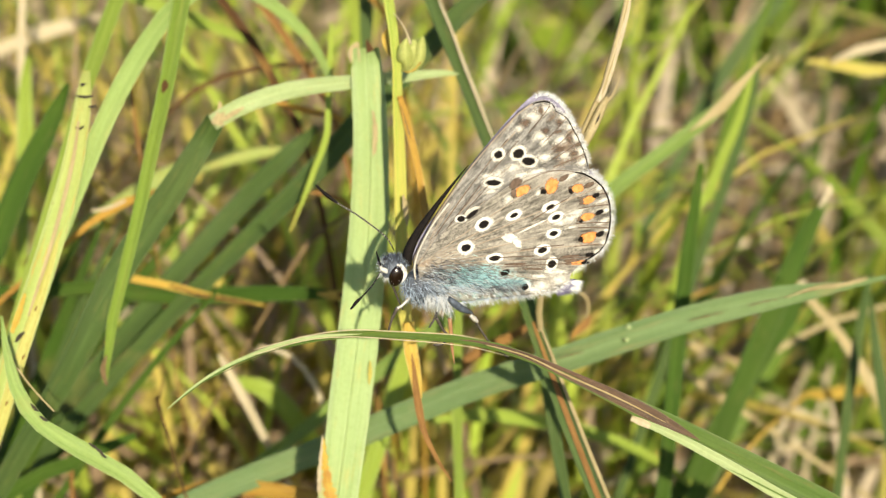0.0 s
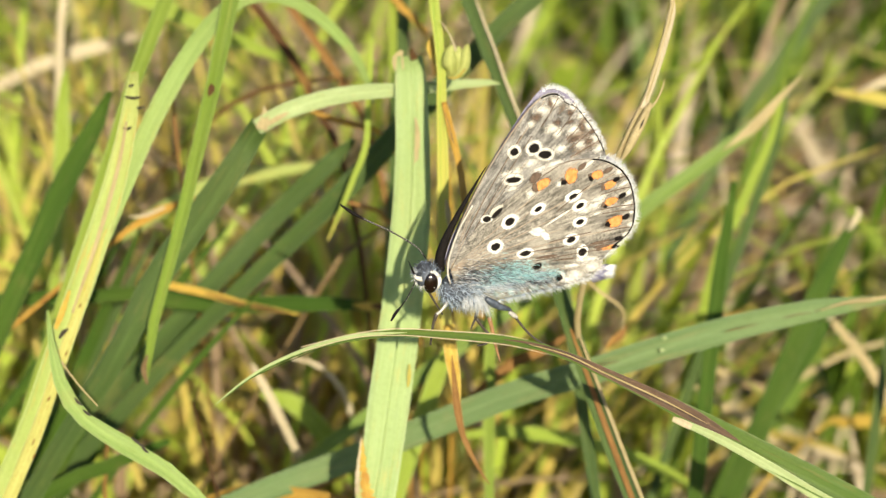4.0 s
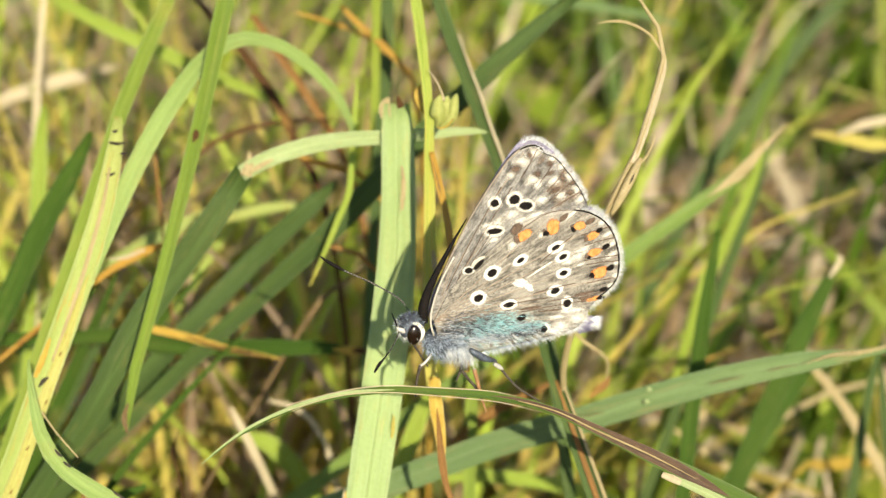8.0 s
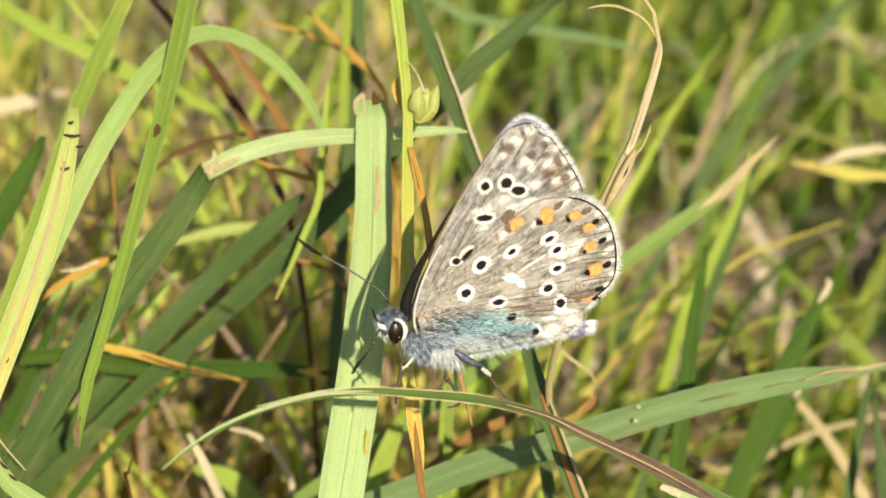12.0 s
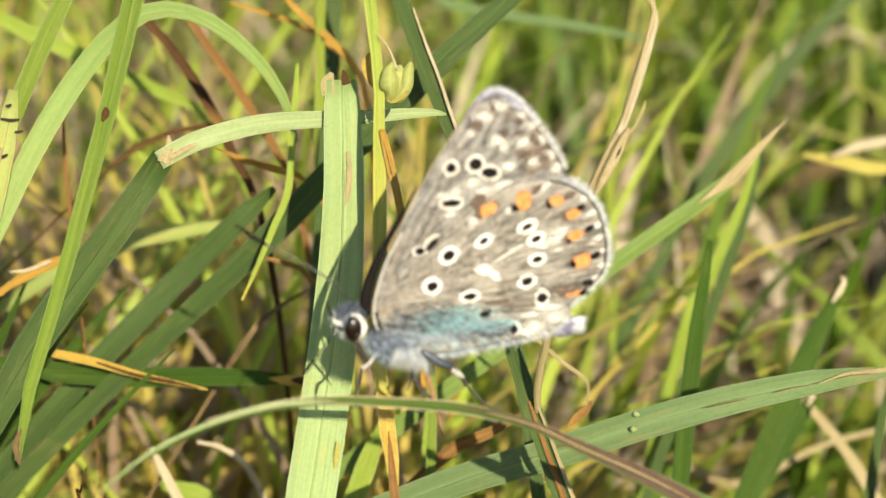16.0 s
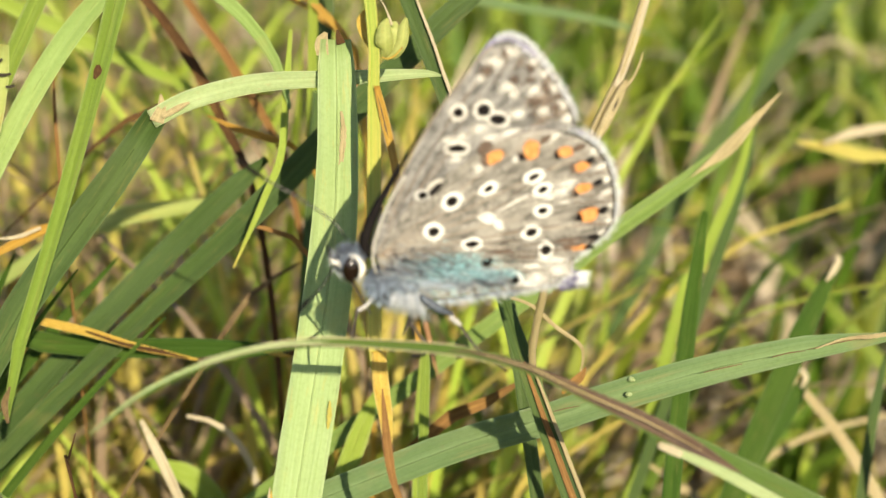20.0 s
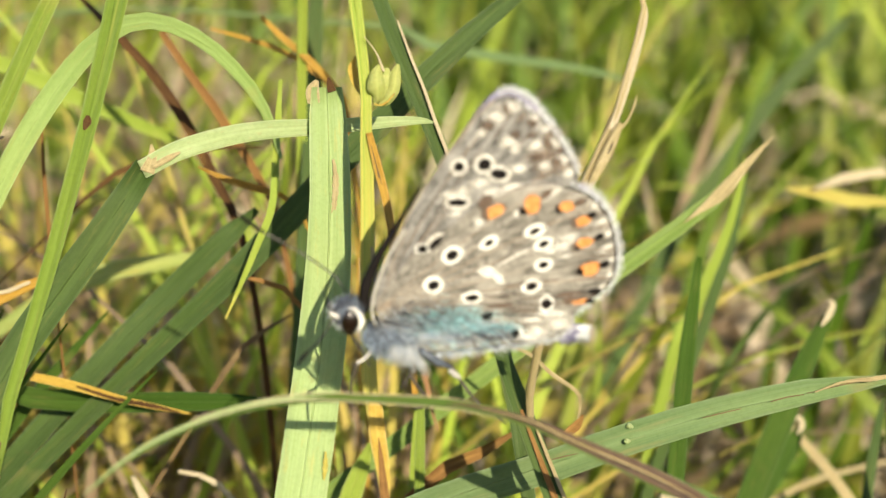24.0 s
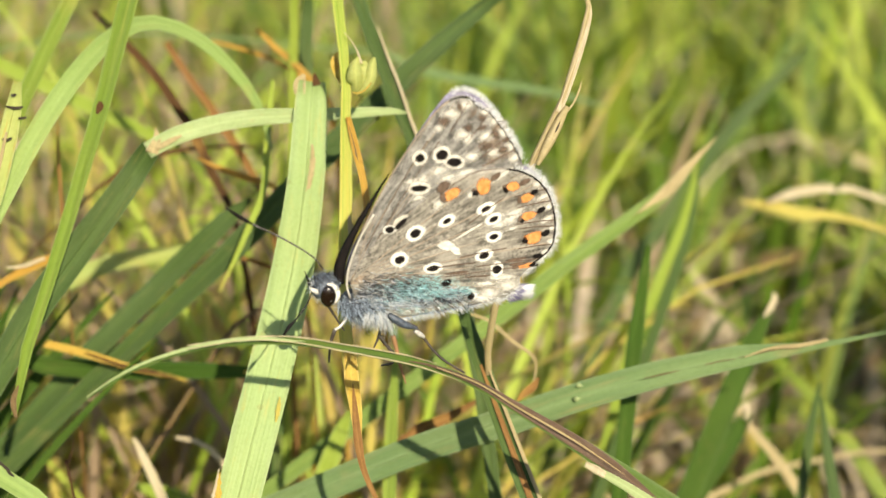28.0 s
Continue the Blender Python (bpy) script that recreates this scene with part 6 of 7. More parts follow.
HIND_RIM = [(-2.62, -2.15), (-1.75, 0.38), (-0.69, 2.15), (0.83, 3.75), (2.44, 5.53), (4.36, 6.79), (6.23, 7.28), (7.91, 7.23), (9.23, 6.67), (10.23, 5.63), (10.90, 4.23), (11.26, 2.86), (11.23, 1.60), (10.69, 0.73), (9.93, 0.04), (9.37, -0.74), (9.27, -1.55), (8.63, -2.38), (7.01, -2.91), (5.08, -3.44), (3.17, -3.97), (1.00, -4.31), (-0.71, -4.60), (-2.01, -3.45)]
forewing = wing("forewing", FORE_RIM, ROOT, FORE_N, FORE_UNDER, "grey-brown forewing underside with black spots")
hindwing = wing("hindwing", HIND_RIM, ROOT, HIND_N, UNDERSIDE, "grey-brown hindwing underside with ringed spots and orange lunules")
FAR_FORE = [(-2.97, -1.60), (-2.73, 0.06), (-1.95, 2.51), (-1.04, 5.28), (-0.09, 7.58), (0.72, 9.36), (1.51, 10.96), (2.26, 12.12), (3.00, 12.42), (3.80, 12.30), (4.77, 11.71), (5.59, 10.90), (6.37, 10.07), (7.19, 9.11), (7.87, 8.03), (8.15, 5.71), (5.13, 1.92), (0.41, -1.03)]
FAR_HIND = [(-2.62, -2.15), (-1.75, 0.38), (0.83, 3.75), (4.36, 6.79), (7.52, 7.39), (9.60, 6.41), (11.09, 4.01), (11.39, 2.07), (10.52, 0.25), (9.61, -1.02), (9.59, -2.16), (7.91, -2.89), (5.12, -3.63), (1.89, -4.29), (-0.71, -4.60)]
far_forewing = wing("forewing", FAR_FORE, (-2.72, -2.06), FAR_N, UPPERSIDE, "violet-blue forewing upperside of the far wing")
far_hindwing = wing("hindwing", FAR_HIND, (-2.59, -2.29), FAR_N + 0.12, UPPERSIDE, "violet-blue hindwing upperside of the far wing")

# dark rims and veins
# A black strip stands in for the shade in the gap between the wings.
gap_shade = [(*(-3.09, -2.17), 0.5), (*(-3.37, -1.25), 0.75), (*(-3.16, 0.32), 0.62), (*(-2.52, 2.30), 0.42), (*(-1.75, 4.27), 0.24), (*(-0.91, 6.26), 0.06)]
stalk_part("gap_shade", [(u, 0.55, v, w) for u, v, w in gap_shade], BLACK, far_forewing, "black shaded edge between the wings", sides=8, count=26)
line_strip("rim_line", forewing, [(2.20, 11.77), (2.98, 12.12), (3.69, 11.99), (4.12, 11.54), (4.97, 11.21), (5.73, 10.47), (6.46, 9.68), (7.17, 8.80), (7.84, 7.76)], 0.11, BLACK, 0.03, FORE_N, "dark line along the wing's outer edge")
line_strip("rim_line", forewing, [(-2.97, -1.60), (-2.73, 0.06), (-2.12, 2.50), (-1.24, 5.23), (-0.30, 7.52), (0.56, 9.31), (1.40, 10.87), (2.20, 11.77)], 0.12, VEIN, 0.03, FORE_N, "brown leading edge")
line_strip("rim_line", hindwing, [(2.6, 5.1), (3.5, 6.0), (4.9, 6.95), (6.4, 7.25), (7.3, 7.24)], 0.06, UMBER, 0.03, HIND_N, "thin umber line along the wing's upper edge")
line_strip("rim_line", hindwing, [(6.9, 7.24), (7.88, 7.14), (9.16, 6.57), (10.15, 5.58), (10.81, 4.23), (11.17, 2.86), (11.13, 1.64), (10.62, 0.82), (9.90, 0.18)], 0.14, BLACK, 0.03, HIND_N, "dark line along the wing's outer edge")
line_strip("leading_edge", hindwing, [(-2.47, -2.99), (-2.84, -1.88), (-2.82, -0.44), (-2.38, 1.54), (-1.68, 3.38)], 0.16, CREAM, 0.05, HIND_N, "pale leading edge at the wing's root")
for tip in ((0.34, 8.65), (1.19, 10.42), (2.54, 11.58), (4.23, 11.03), (5.73, 10.03), (6.89, 8.69)):
    mid = (0.55 * ROOT[0] + 0.45 * tip[0] - 0.35, 0.55 * ROOT[1] + 0.45 * tip[1] + 0.2)
    line_strip("vein", forewing, [ROOT, mid, tip], 0.07, VEIN, 0.01, FORE_N)
for tip in ((5.84, 7.04), (7.84, 6.96), (9.18, 6.30), (10.23, 5.22), (10.88, 3.54), (10.98, 1.87), (9.96, 0.32), (8.60, -1.81)):
    mid = (0.5 * (ROOT[0] + tip[0]), 0.5 * (ROOT[1] + tip[1]) + 0.25)
    line_strip("vein", hindwing, [ROOT, mid, tip], 0.075, VEIN, 0.02, HIND_N)

# spots: each a white ring and a black pupil
for spot in (((0.55, 0.13), (0.62, 0.60), (0.34, 0.29)), ((1.34, 2.19), (0.70, 0.56), (0.36, 0.30)), ((3.37, 3.23), (0.62, 0.42), (0.29, 0.18)),
             ((5.93, 4.29), (0.72, 0.46), (0.34, 0.19)), ((6.61, 3.55), (0.62, 0.42), (0.31, 0.19)), ((6.85, 2.22), (0.60, 0.42), (0.30, 0.20)),
             ((6.39, 0.76), (0.64, 0.48), (0.33, 0.25)), ((7.50, -0.28), (0.46, 0.60), (0.32, 0.31)), ((2.97, -0.39), (0.66, 0.42), (0.38, 0.22)),
             ((5.95, -2.37), (0.56, 0.50), (0.22, 0.26))):
    eyespot(hindwing, HIND_N, *spot[0], *spot[1:])
for spot in (((0.88, 7.63), (0.54, 0.56), (0.33, 0.33)), ((2.31, 7.96), (0.60, 0.62), (0.40, 0.40)), ((3.22, 7.48), (0.72, 0.52), (0.52, 0.34)),
             ((1.16, 5.43), (0.78, 0.50), (0.60, 0.25)), ((-0.46, 2.34), (0.46, 0.34), (0.29, 0.25))):
    eyespot(forewing if spot[0][1] > 4 else hindwing, FORE_N if spot[0][1] > 4 else HIND_N, *spot[0], *spot[1:], angle=0.15)
fleck("eyespot_pupil", hindwing, *(5.93, -2.37), 0.24, 0.26, BLACK, 0.26, HIND_N)
fleck("small_spot", hindwing, *(4.05, -1.40), 0.32, 0.22, BLACK, 0.16, HIND_N, 0.5)
fleck("bar_spot", hindwing, *(0.26, 2.87), 0.50, 0.18, BLACK, 0.09, HIND_N, 0.9)
fleck("bar_ring", hindwing, *(0.12, 2.95), 0.66, 0.32, CREAM, 0.06, HIND_N, 0.9)
fleck("heart_mark", hindwing, *(3.74, 1.36), 0.66, 0.34, CHALK, 0.062, HIND_N, -0.1, 0.2, 3)
fleck("heart_mark", hindwing, *(5.01, 2.52), 1.15, 0.09, CHALK, 0.064, HIND_N, 0.66)
fleck("heart_mark", hindwing, *(4.33, 1.06), 0.5, 0.28, CHALK, 0.066, HIND_N, -0.5, 0.2, 5)
# orange lunules, with their dark and pale borders
for x, rx, ry, angle in (((3.36, 5.26), 0.56, 0.42, 0.75), ((5.49, 5.88), 0.58, 0.50, 0.9), ((7.51, 5.98), 0.46, 0.33, 0.4), ((8.72, 5.28), 0.48, 0.27, 0.65),
                         ((9.07, 3.93), 0.56, 0.30, 0.5), ((9.76, 2.26), 0.60, 0.40, 0.35), ((9.55, 0.07), 0.70, 0.17, 0.2)):
    fleck("lunule", hindwing, *x, rx, ry, LUNULE, 0.085, HIND_N, angle, 0.16)
    w = (x[0] - 0.95 * rx * math.cos(angle) - 0.05, x[1] - 0.95 * rx * math.sin(angle))
    fleck("lunule_edge", hindwing, *w, 0.24, 0.8 * ry, UMBER, 0.08, HIND_N, angle, 0.25)
for x, rx, ry in (((6.21, 6.67), 0.40, 0.20), ((8.31, 6.40), 0.42, 0.19), ((2.75, 5.75), 0.55, 0.30), ((8.95, 0.18), 0.6, 0.16)):
    fleck("edge_smudge", hindwing, *x, rx, ry, UMBER, 0.09, HIND_N)
for x, rx, ry in (((9.13, 5.68), 0.24, 0.18), ((9.87, 4.37), 0.30, 0.18), ((10.48, 2.62), 0.30, 0.22), ((10.2, 0.84), 0.30, 0.19), ((10.06, 0.16), 0.30, 0.15)):
    fleck("edge_spot", hindwing, *x, rx, ry, BLACK, 0.10, HIND_N)
for x, rx, ry in (((4.98, 5.43), 0.2, 0.2), ((8.66, 3.48), 0.16, 0.14), ((9.12, 2.05), 0.16, 0.2), ((7.05, 5.72), 0.14, 0.2)):
    fleck("inner_spot", hindwing, *x, rx, ry, BLACK, 0.10, HIND_N, None, 0.2)
for x, rx, ry in (((9.84, 5.33), 0.62, 0.22), ((10.36, 4.63), 0.52, 0.22), ((10.48, 3.71), 0.60, 0.30), ((10.91, 2.99), 0.30, 0.22), ((11.05, 1.96), 0.34, 0.34), ((10.68, 1.20), 0.34, 0.20),
                  ((7.81, 3.60), 0.95, 0.30), ((7.18, 3.16), 0.80, 0.26), ((8.01, 4.11), 0.80, 0.24), ((8.05, 2.87), 0.50, 0.14), ((9.31, 6.31), 0.44, 0.26),
                  ((7.51, -0.94), 0.50, 0.26), ((6.74, 6.90), 0.90, 0.20), ((2.56, 4.46), 0.50, 0.34), ((8.59, 6.55), 0.40, 0.14), ((4.68, 5.23), 0.34, 0.28), 
                  ((7.3, -2.15), 1.3, 0.55), ((8.4, -1.6), 0.9, 0.55), ((6.9, -2.6), 1.0, 0.4), ((8.2, -0.85), 1.0, 0.34), ((6.9, -1.4), 1.0, 0.24)):
    fleck("pale_patch", hindwing, *x, 1.05 * rx, 1.1 * ry, CHALK, 0.055, HIND_N, None, 0.2, soft=True)
for x, rx, ry in (((8.45, -0.67), 0.7, 0.14), ((4.98, -0.65), 1.4, 0.12), ((6.58, -0.83), 1.2, 0.10), ((8.78, 0.52), 0.8, 0.10)):
    fleck("umber_streak", hindwing, *x, rx, ry, UMBER, 0.04, HIND_N)
for a, c in (((7.76, 5.24), (10.06, 5.98)), ((8.16, 4.44), (10.53, 5.09)), ((8.34, 3.20), (10.95, 3.64)), ((8.58, 2.89), (11.05, 3.18)), ((8.82, 1.36), (11.18, 1.78)), ((5.99, -0.14), (10.35, 0.62)),
             ((3.93, -1.01), (9.57, 0.03)), ((2.51, -0.49), (5.93, 0.18)), ((4.74, 0.52), (7.92, 1.38)), ((4.90, 3.06), (7.11, 5.21))):
    line_strip("dark_vein", hindwing, [a, ((a[0] + c[0]) / 2, (a[1] + c[1]) / 2 + 0.05), c], 0.075, UMBER, 0.07, HIND_N)
for x, rx, ry in (((5.45, 9.05), 1.15, 0.95), ((5.9, 10.2), 0.75, 0.7), ((5.9, 8.1), 0.9, 0.55), ((7.0, 8.4), 0.7, 0.6), ((4.2, 10.9), 0.8, 0.5)):
    fleck("umber_patch", forewing, *x, rx, ry, UMBER_SOFT, 0.035, FORE_N, None, 0.2, soft=True)
for x, rx, ry in (((2.45, 10.80), 0.80, 0.42), ((3.25, 11.45), 0.66, 0.36), ((4.71, 11.10), 0.50, 0.34), ((5.07, 9.52), 0.52, 0.44), ((6.16, 9.82), 0.42, 0.42), ((5.76, 8.34), 0.46, 0.38),
                  ((6.93, 8.86), 0.40, 0.40), ((3.51, 9.50), 0.50, 0.40), ((7.30, 8.05), 0.42, 0.36), ((1.85, 9.85), 0.45, 0.36), ((5.50, 10.62), 0.36, 0.34), ((3.95, 9.1), 0.4, 0.3),
                  ((2.20, 6.77), 0.9, 0.36), ((4.15, 6.78), 0.8, 0.34), ((4.34, 7.98), 0.55, 0.34), ((1.3, 6.1), 0.7, 0.36), ((1.2, 4.75), 0.55, 0.26), ((2.9, 6.3), 0.7, 0.3), ((0.6, 5.9), 0.5, 0.26)):
    fleck("pale_patch", forewing, *x, 1.12 * rx, 1.12 * ry, CHALK, 0.055, FORE_N, 0.5, 0.2, soft=True)
for x, rx, ry in (((2.11, 10.33), 0.42, 0.34), ((3.76, 9.99), 0.34, 0.34), ((2.95, 11.42), 0.20, 0.46), ((4.57, 10.80), 0.30, 0.42), ((5.74, 9.68), 0.30, 0.36), ((6.44, 8.60), 0.42, 0.20), ((6.6, 9.35), 0.34, 0.14), ((5.3, 8.75), 0.5, 0.2), ((4.75, 10.1), 0.4, 0.16)):
    fleck("umber_spot", forewing, *x, 1.1 * rx, 1.1 * ry, UMBER, 0.085, FORE_N, 0.5, 0.16, soft=True)
for a, c in (((3.9, 9.0), (5.0, 11.2)), ((4.7, 8.6), (5.85, 10.4)), ((5.0, 7.9), (6.6, 9.6)), ((5.2, 7.3), (7.3, 8.7)), ((2.6, 9.6), (3.5, 11.9))):
    line_strip("dark_vein", forewing, [a, ((a[0] + c[0]) / 2 + 0.06, (a[1] + c[1]) / 2), c], 0.08, UMBER, 0.05, FORE_N)
for a, c in (((-1.9, 0.6), (1.2, 8.9)), ((-1.6, 0.3), (2.0, 8.9)), ((-1.2, 0.3), (0.6, 4.6)), ((0.6, 4.7), (2.1, 7.0))):
    line_strip("dark_vein", forewing if c[1] > 4 else hindwing, [a, ((a[0] + c[0]) / 2 - 0.12, (a[1] + c[1]) / 2), c], 0.06, UMBER, 0.05, FORE_N)

# fringes
fringe(forewing, [(3.40, 12.14), (4.18, 11.68), (5.08, 11.30), (5.88, 10.57), (6.61, 9.78), (7.33, 8.89), (7.93, 7.95)], FORE_N, 0.42, 3, HAIR_WHITE, 30)
fringe(hindwing, [(7.52, 7.39), (9.21, 6.76), (10.30, 5.67), (10.99, 4.24), (11.35, 2.86), (11.33, 1.55), (10.79, 0.68), (10.04, -0.05), (9.48, -0.83)], HIND_N, 0.55, 4, HAIR_WHITE, 30)
fringe(hindwing, [(9.26, -1.70), (8.65, -2.48), (7.05, -3.10), (5.12, -3.63), (3.20, -4.16), (1.06, -4.60)], HIND_N, 0.6, 5, HAIR_WHITE, 20, sweep=0.7)
fringe(hindwing, [(6.17, -3.22), (4.45, -3.65), (2.75, -4.13), (0.63, -4.71)], HIND_N, 0.6, 8, HAIR_BLUE, 14, "blue-grey hair among the fringe", sweep=0.8)
fringe(hindwing, [(9.05, -1.80), (6.15, -3.13), (3.58, -3.77)], HIND_N, 0.5, 9, HAIR_DARK, 12, "few dark hairs among the fringe", sweep=0.7)
fringe(far_forewing, [(2.43, 12.13), (3.00, 12.46), (3.79, 12.34), (4.81, 11.76), (5.63, 10.94), (6.41, 10.12), (7.23, 9.15), (7.90, 8.08)], FAR_N, 0.5, 6, HAIR_WHITE, 50)
fringe(far_hindwing, [(8.18, 7.42), (9.67, 6.51), (11.18, 4.02), (11.48, 2.07), (10.64, 0.16)], FAR_N, 0.6, 7, HAIR_WHITE, 24)


def ovoid(name, centre, radii, mat, tilt=0.0, label="", parent=None, power=1.0):
    """An egg-shaped body part."""
    bm = bmesh.new()
    bmesh.ops.create_uvsphere(bm, u_segments=28, v_segments=18, radius=1.0)
    for vert in bm.verts:
        x, y, z = vert.co
        taper = 1 - 0.18 * power * x
        u, v = x * radii[0], z * radii[2] * taper
        c, s = math.cos(tilt), math.sin(tilt)
        vert.co = ((centre[0] + u * c - v * s) / 1000, (centre[1] + y * radii[1] * taper) / 1000, (centre[2] + u * s + v * c) / 1000)
    me = bpy.data.meshes.new(name)
    bm.to_mesh(me)
    bm.free()
    me.polygons.foreach_set("use_smooth", [True] * len(me.polygons))
    me.materials.append(mat)
    return limb(name, me, parent, label)


BODY_N = 0.75
thorax_at, head_at = (-1.34, -3.76), (-4.10, -2.57)
thorax = ovoid("thorax", (thorax_at[0], BODY_N, thorax_at[1]), (1.65, 1.0, 1.15), SKIN, 0.0, "thorax covered in blue-grey hair")
head = ovoid("head", (head_at[0], BODY_N - 0.1, head_at[1]), (0.95, 0.95, 0.95), SKIN, 0.0, "head with white-rimmed dark eyes")
tail_a, tail_b = (0.55, -3.75), (10.25, -2.05)
abdomen = stalk_part("abdomen", [(tail_a[0], BODY_N, tail_a[1], 1.5), (0.6 * tail_a[0] + 0.4 * tail_b[0], BODY_N, 0.6 * tail_a[1] + 0.4 * tail_b[1], 1.4),
                                 (0.25 * tail_a[0] + 0.75 * tail_b[0], BODY_N, 0.25 * tail_a[1] + 0.75 * tail_b[1], 1.2), (tail_b[0], BODY_N, tail_b[1], 0.8)],
                     SKIN, butterfly, "slender abdomen with white and violet hair", sides=16)
eye_at = (-4.01, -2.85)
for side in (-1, 1):
    n = BODY_N - 0.1 + side * 0.62
    ovoid("eye_rim", (eye_at[0] + 0.12, n, eye_at[1] + 0.05), (0.74, 0.30, 0.92), WHITE, 0.12, "white rim of the eye", head)
    ovoid("eye", (eye_at[0], n + side * 0.22, eye_at[1]), (0.54, 0.36, 0.82), EYE, 0.12, "dark brown glossy compound eye", head, 0.3)
    palp = (-5.33, -2.42)
    stalk_part("palp", [(head_at[0] - 0.5, n * 0.7, head_at[1] - 0.1, 0.42), (0.5 * (head_at[0] + palp[0]) - 0.4, n * 0.6, palp[1] - 0.1, 0.34), (palp[0], n * 0.55, palp[1] + 0.15, 0.16)], LEG_PALE, head, sides=7, count=10)
    tuft = (-5.68, -1.51)
    stalk_part("palp_tip", [(palp[0] + 0.1, n * 0.55, palp[1], 0.16), (tuft[0], n * 0.55, tuft[1], 0.07)], BLACK, head, sides=6, count=6)


def antenna(rows):
    """An antenna of black and white rings with a dark club."""
    c = spline(rows, 34)
    shaft = limb("antenna", mesh_of("antenna", *reorder(stalk_mesh(rows, 8, 34), BLACK)), None, "black-and-white ringed antenna")
    for i in range(2, 25 if rows[0][1] < 0.5 else 20, 1 if rows[0][1] < 0.5 else 3):
        a, b = c[i], c[i] + (c[i + 1] - c[i]) * 0.22
        limb("antenna_ring", mesh_of("antenna_ring", *reorder(stalk_mesh([(*a[:3], a[3] * 1.02), (*b[:3], b[3] * 1.02)], 8, 2), CREAM)), shaft)
    return shaft


a0, a1, a2, a3, a4, a5 = (-4.51, -1.10), (-5.44, -0.08), (-7.67, 1.25), (-9.46, 2.11), (-10.53, 2.69), (-11.57, 3.39)
antenna([(*[a0[0], 0.4, a0[1]], 0.10), (a1[0], 0.3, a1[1], 0.11), (a2[0], 0.1, a2[1], 0.12), (a3[0], -0.1, a3[1], 0.13), (a4[0], -0.2, a4[1], 0.27), (a5[0], -0.3, a5[1], 0.12)])
b0, b1, b2, b3, b4 = (-4.87, -2.59), (-5.39, -3.91), (-6.07, -4.82), (-6.44, -5.21), (-6.78, -5.78)
antenna([(b0[0], 0.6, b0[1], 0.10), (b1[0], 0.2, b1[1], 0.11), (b2[0], -0.2, b2[1], 0.13), (b3[0], -0.4, b3[1], 0.27), (b4[0], -0.6, b4[1], 0.14)])


def leg(name, rows, mat, label):
    return stalk_part(name, rows, mat, butterfly, label, sides=8, count=24)


g = ((-2.24, -4.40), (-2.81, -5.17), (-3.24, -5.42), (-3.36, -6.57), (-3.29, -8.11))
leg("leg", [(g[0][0], 0.3, g[0][1], 0.26), (g[1][0], 0.0, g[1][1], 0.20), (g[2][0], -0.2, g[2][1], 0.24)], LEG_PALE, "pale hairy upper leg")
leg("leg", [(g[2][0], -0.2, g[2][1], 0.30), (g[3][0], -0.1, g[3][1], 0.20), (g[4][0], 0.0, g[4][1], 0.16)], LEG_DARK, "thin dark lower leg")
g = ((-3.77, -4.06), (-2.96, -5.27), (-2.28, -6.21))
leg("leg", [(g[0][0], 0.9, g[0][1], 0.22), (g[1][0], 1.2, g[1][1], 0.16), (g[2][0], 1.2, g[2][1], 0.10)], LEG_DARK, "thin dark leg on the far side")
g = ((0.16, -5.53), (0.02, -6.26), (-0.21, -6.99))
leg("leg", [(g[0][0], 0.6, g[0][1], 0.26), (g[1][0], 0.4, g[1][1], 0.20), (g[2][0], 0.3, g[2][1], 0.12)], LEG_DARK, "short dark leg")
g = ((0.07, -6.02), (0.74, -6.82), (1.37, -7.54), (1.20, -8.13), (0.48, -8.34))
leg("leg", [(p[0], 0.2, p[1], w) for p, w in zip(g, (0.30, 0.22, 0.24, 0.20, 0.12))], LEG_DARK, "thin dark bent leg")
g = ((1.46, -4.88), (2.39, -5.05), (2.83, -5.52), (4.47, -7.24), (6.52, -8.59))
leg("leg", [(p[0], n, p[1], w) for p, n, w in zip(g, (0.4, 0.0, -0.1, -0.2, 0.0), (0.34, 0.30, 0.22, 0.17, 0.12))], LEG_DARK, "long thin hind leg, dark and white")
FEMUR = plain("leg_steel_blue", (0.018, 0.022, 0.032), (0.11, 0.135, 0.18), 3500, 0.3, 0.6)
g = ((0.35, -4.0), (0.85, -4.35), (1.45, -4.68), (2.0, -4.88), (2.45, -4.98))
leg("femur", [(p[0], -0.32, p[1], w) for p, w in zip(g, (0.35, 0.56, 0.56, 0.36, 0.18))], FEMUR, "dark blue-grey thigh of the hind leg")
g = ((0.89, -5.66), (1.24, -6.62), (1.70, -7.93), (2.34, -9.45))
leg("leg", [(p[0], -0.3, p[1], w) for p, w in zip(g, (0.34, 0.32, 0.26, 0.08))], LEG_BROWN, "brown leg, stretched down")

hip = (2.80, -5.38)
leg("knee", [(hip[0] - 0.5, -0.55, hip[1] + 0.3, 0.26), (hip[0] - 0.1, -0.45, hip[1] + 0.02, 0.38), (hip[0] + 0.28, -0.3, hip[1] - 0.28, 0.22)], LEG_PALE, "white knee of the hind leg")
# hair

def coat(name, parent, centre, radii, count, way, length, thick, mat, seed, low=-1.0, high=1.0, label=""):
    """Hair over the sunny half of an egg-shaped part."""
    r = np.random.default_rng(seed)
    roots, ways = [], []
    while len(roots) < count:
        d = r.normal(0, 1, 3)
        d /= np.linalg.norm(d)
        if d[1] > 0.45 or not low <= d[2] <= high:
            continue
        roots.append(np.array(centre) + d * radii)
        ways.append(d * 0.55 + np.array(way))
    return hairs(name, parent, roots, ways, length, thick, mat, seed, label)


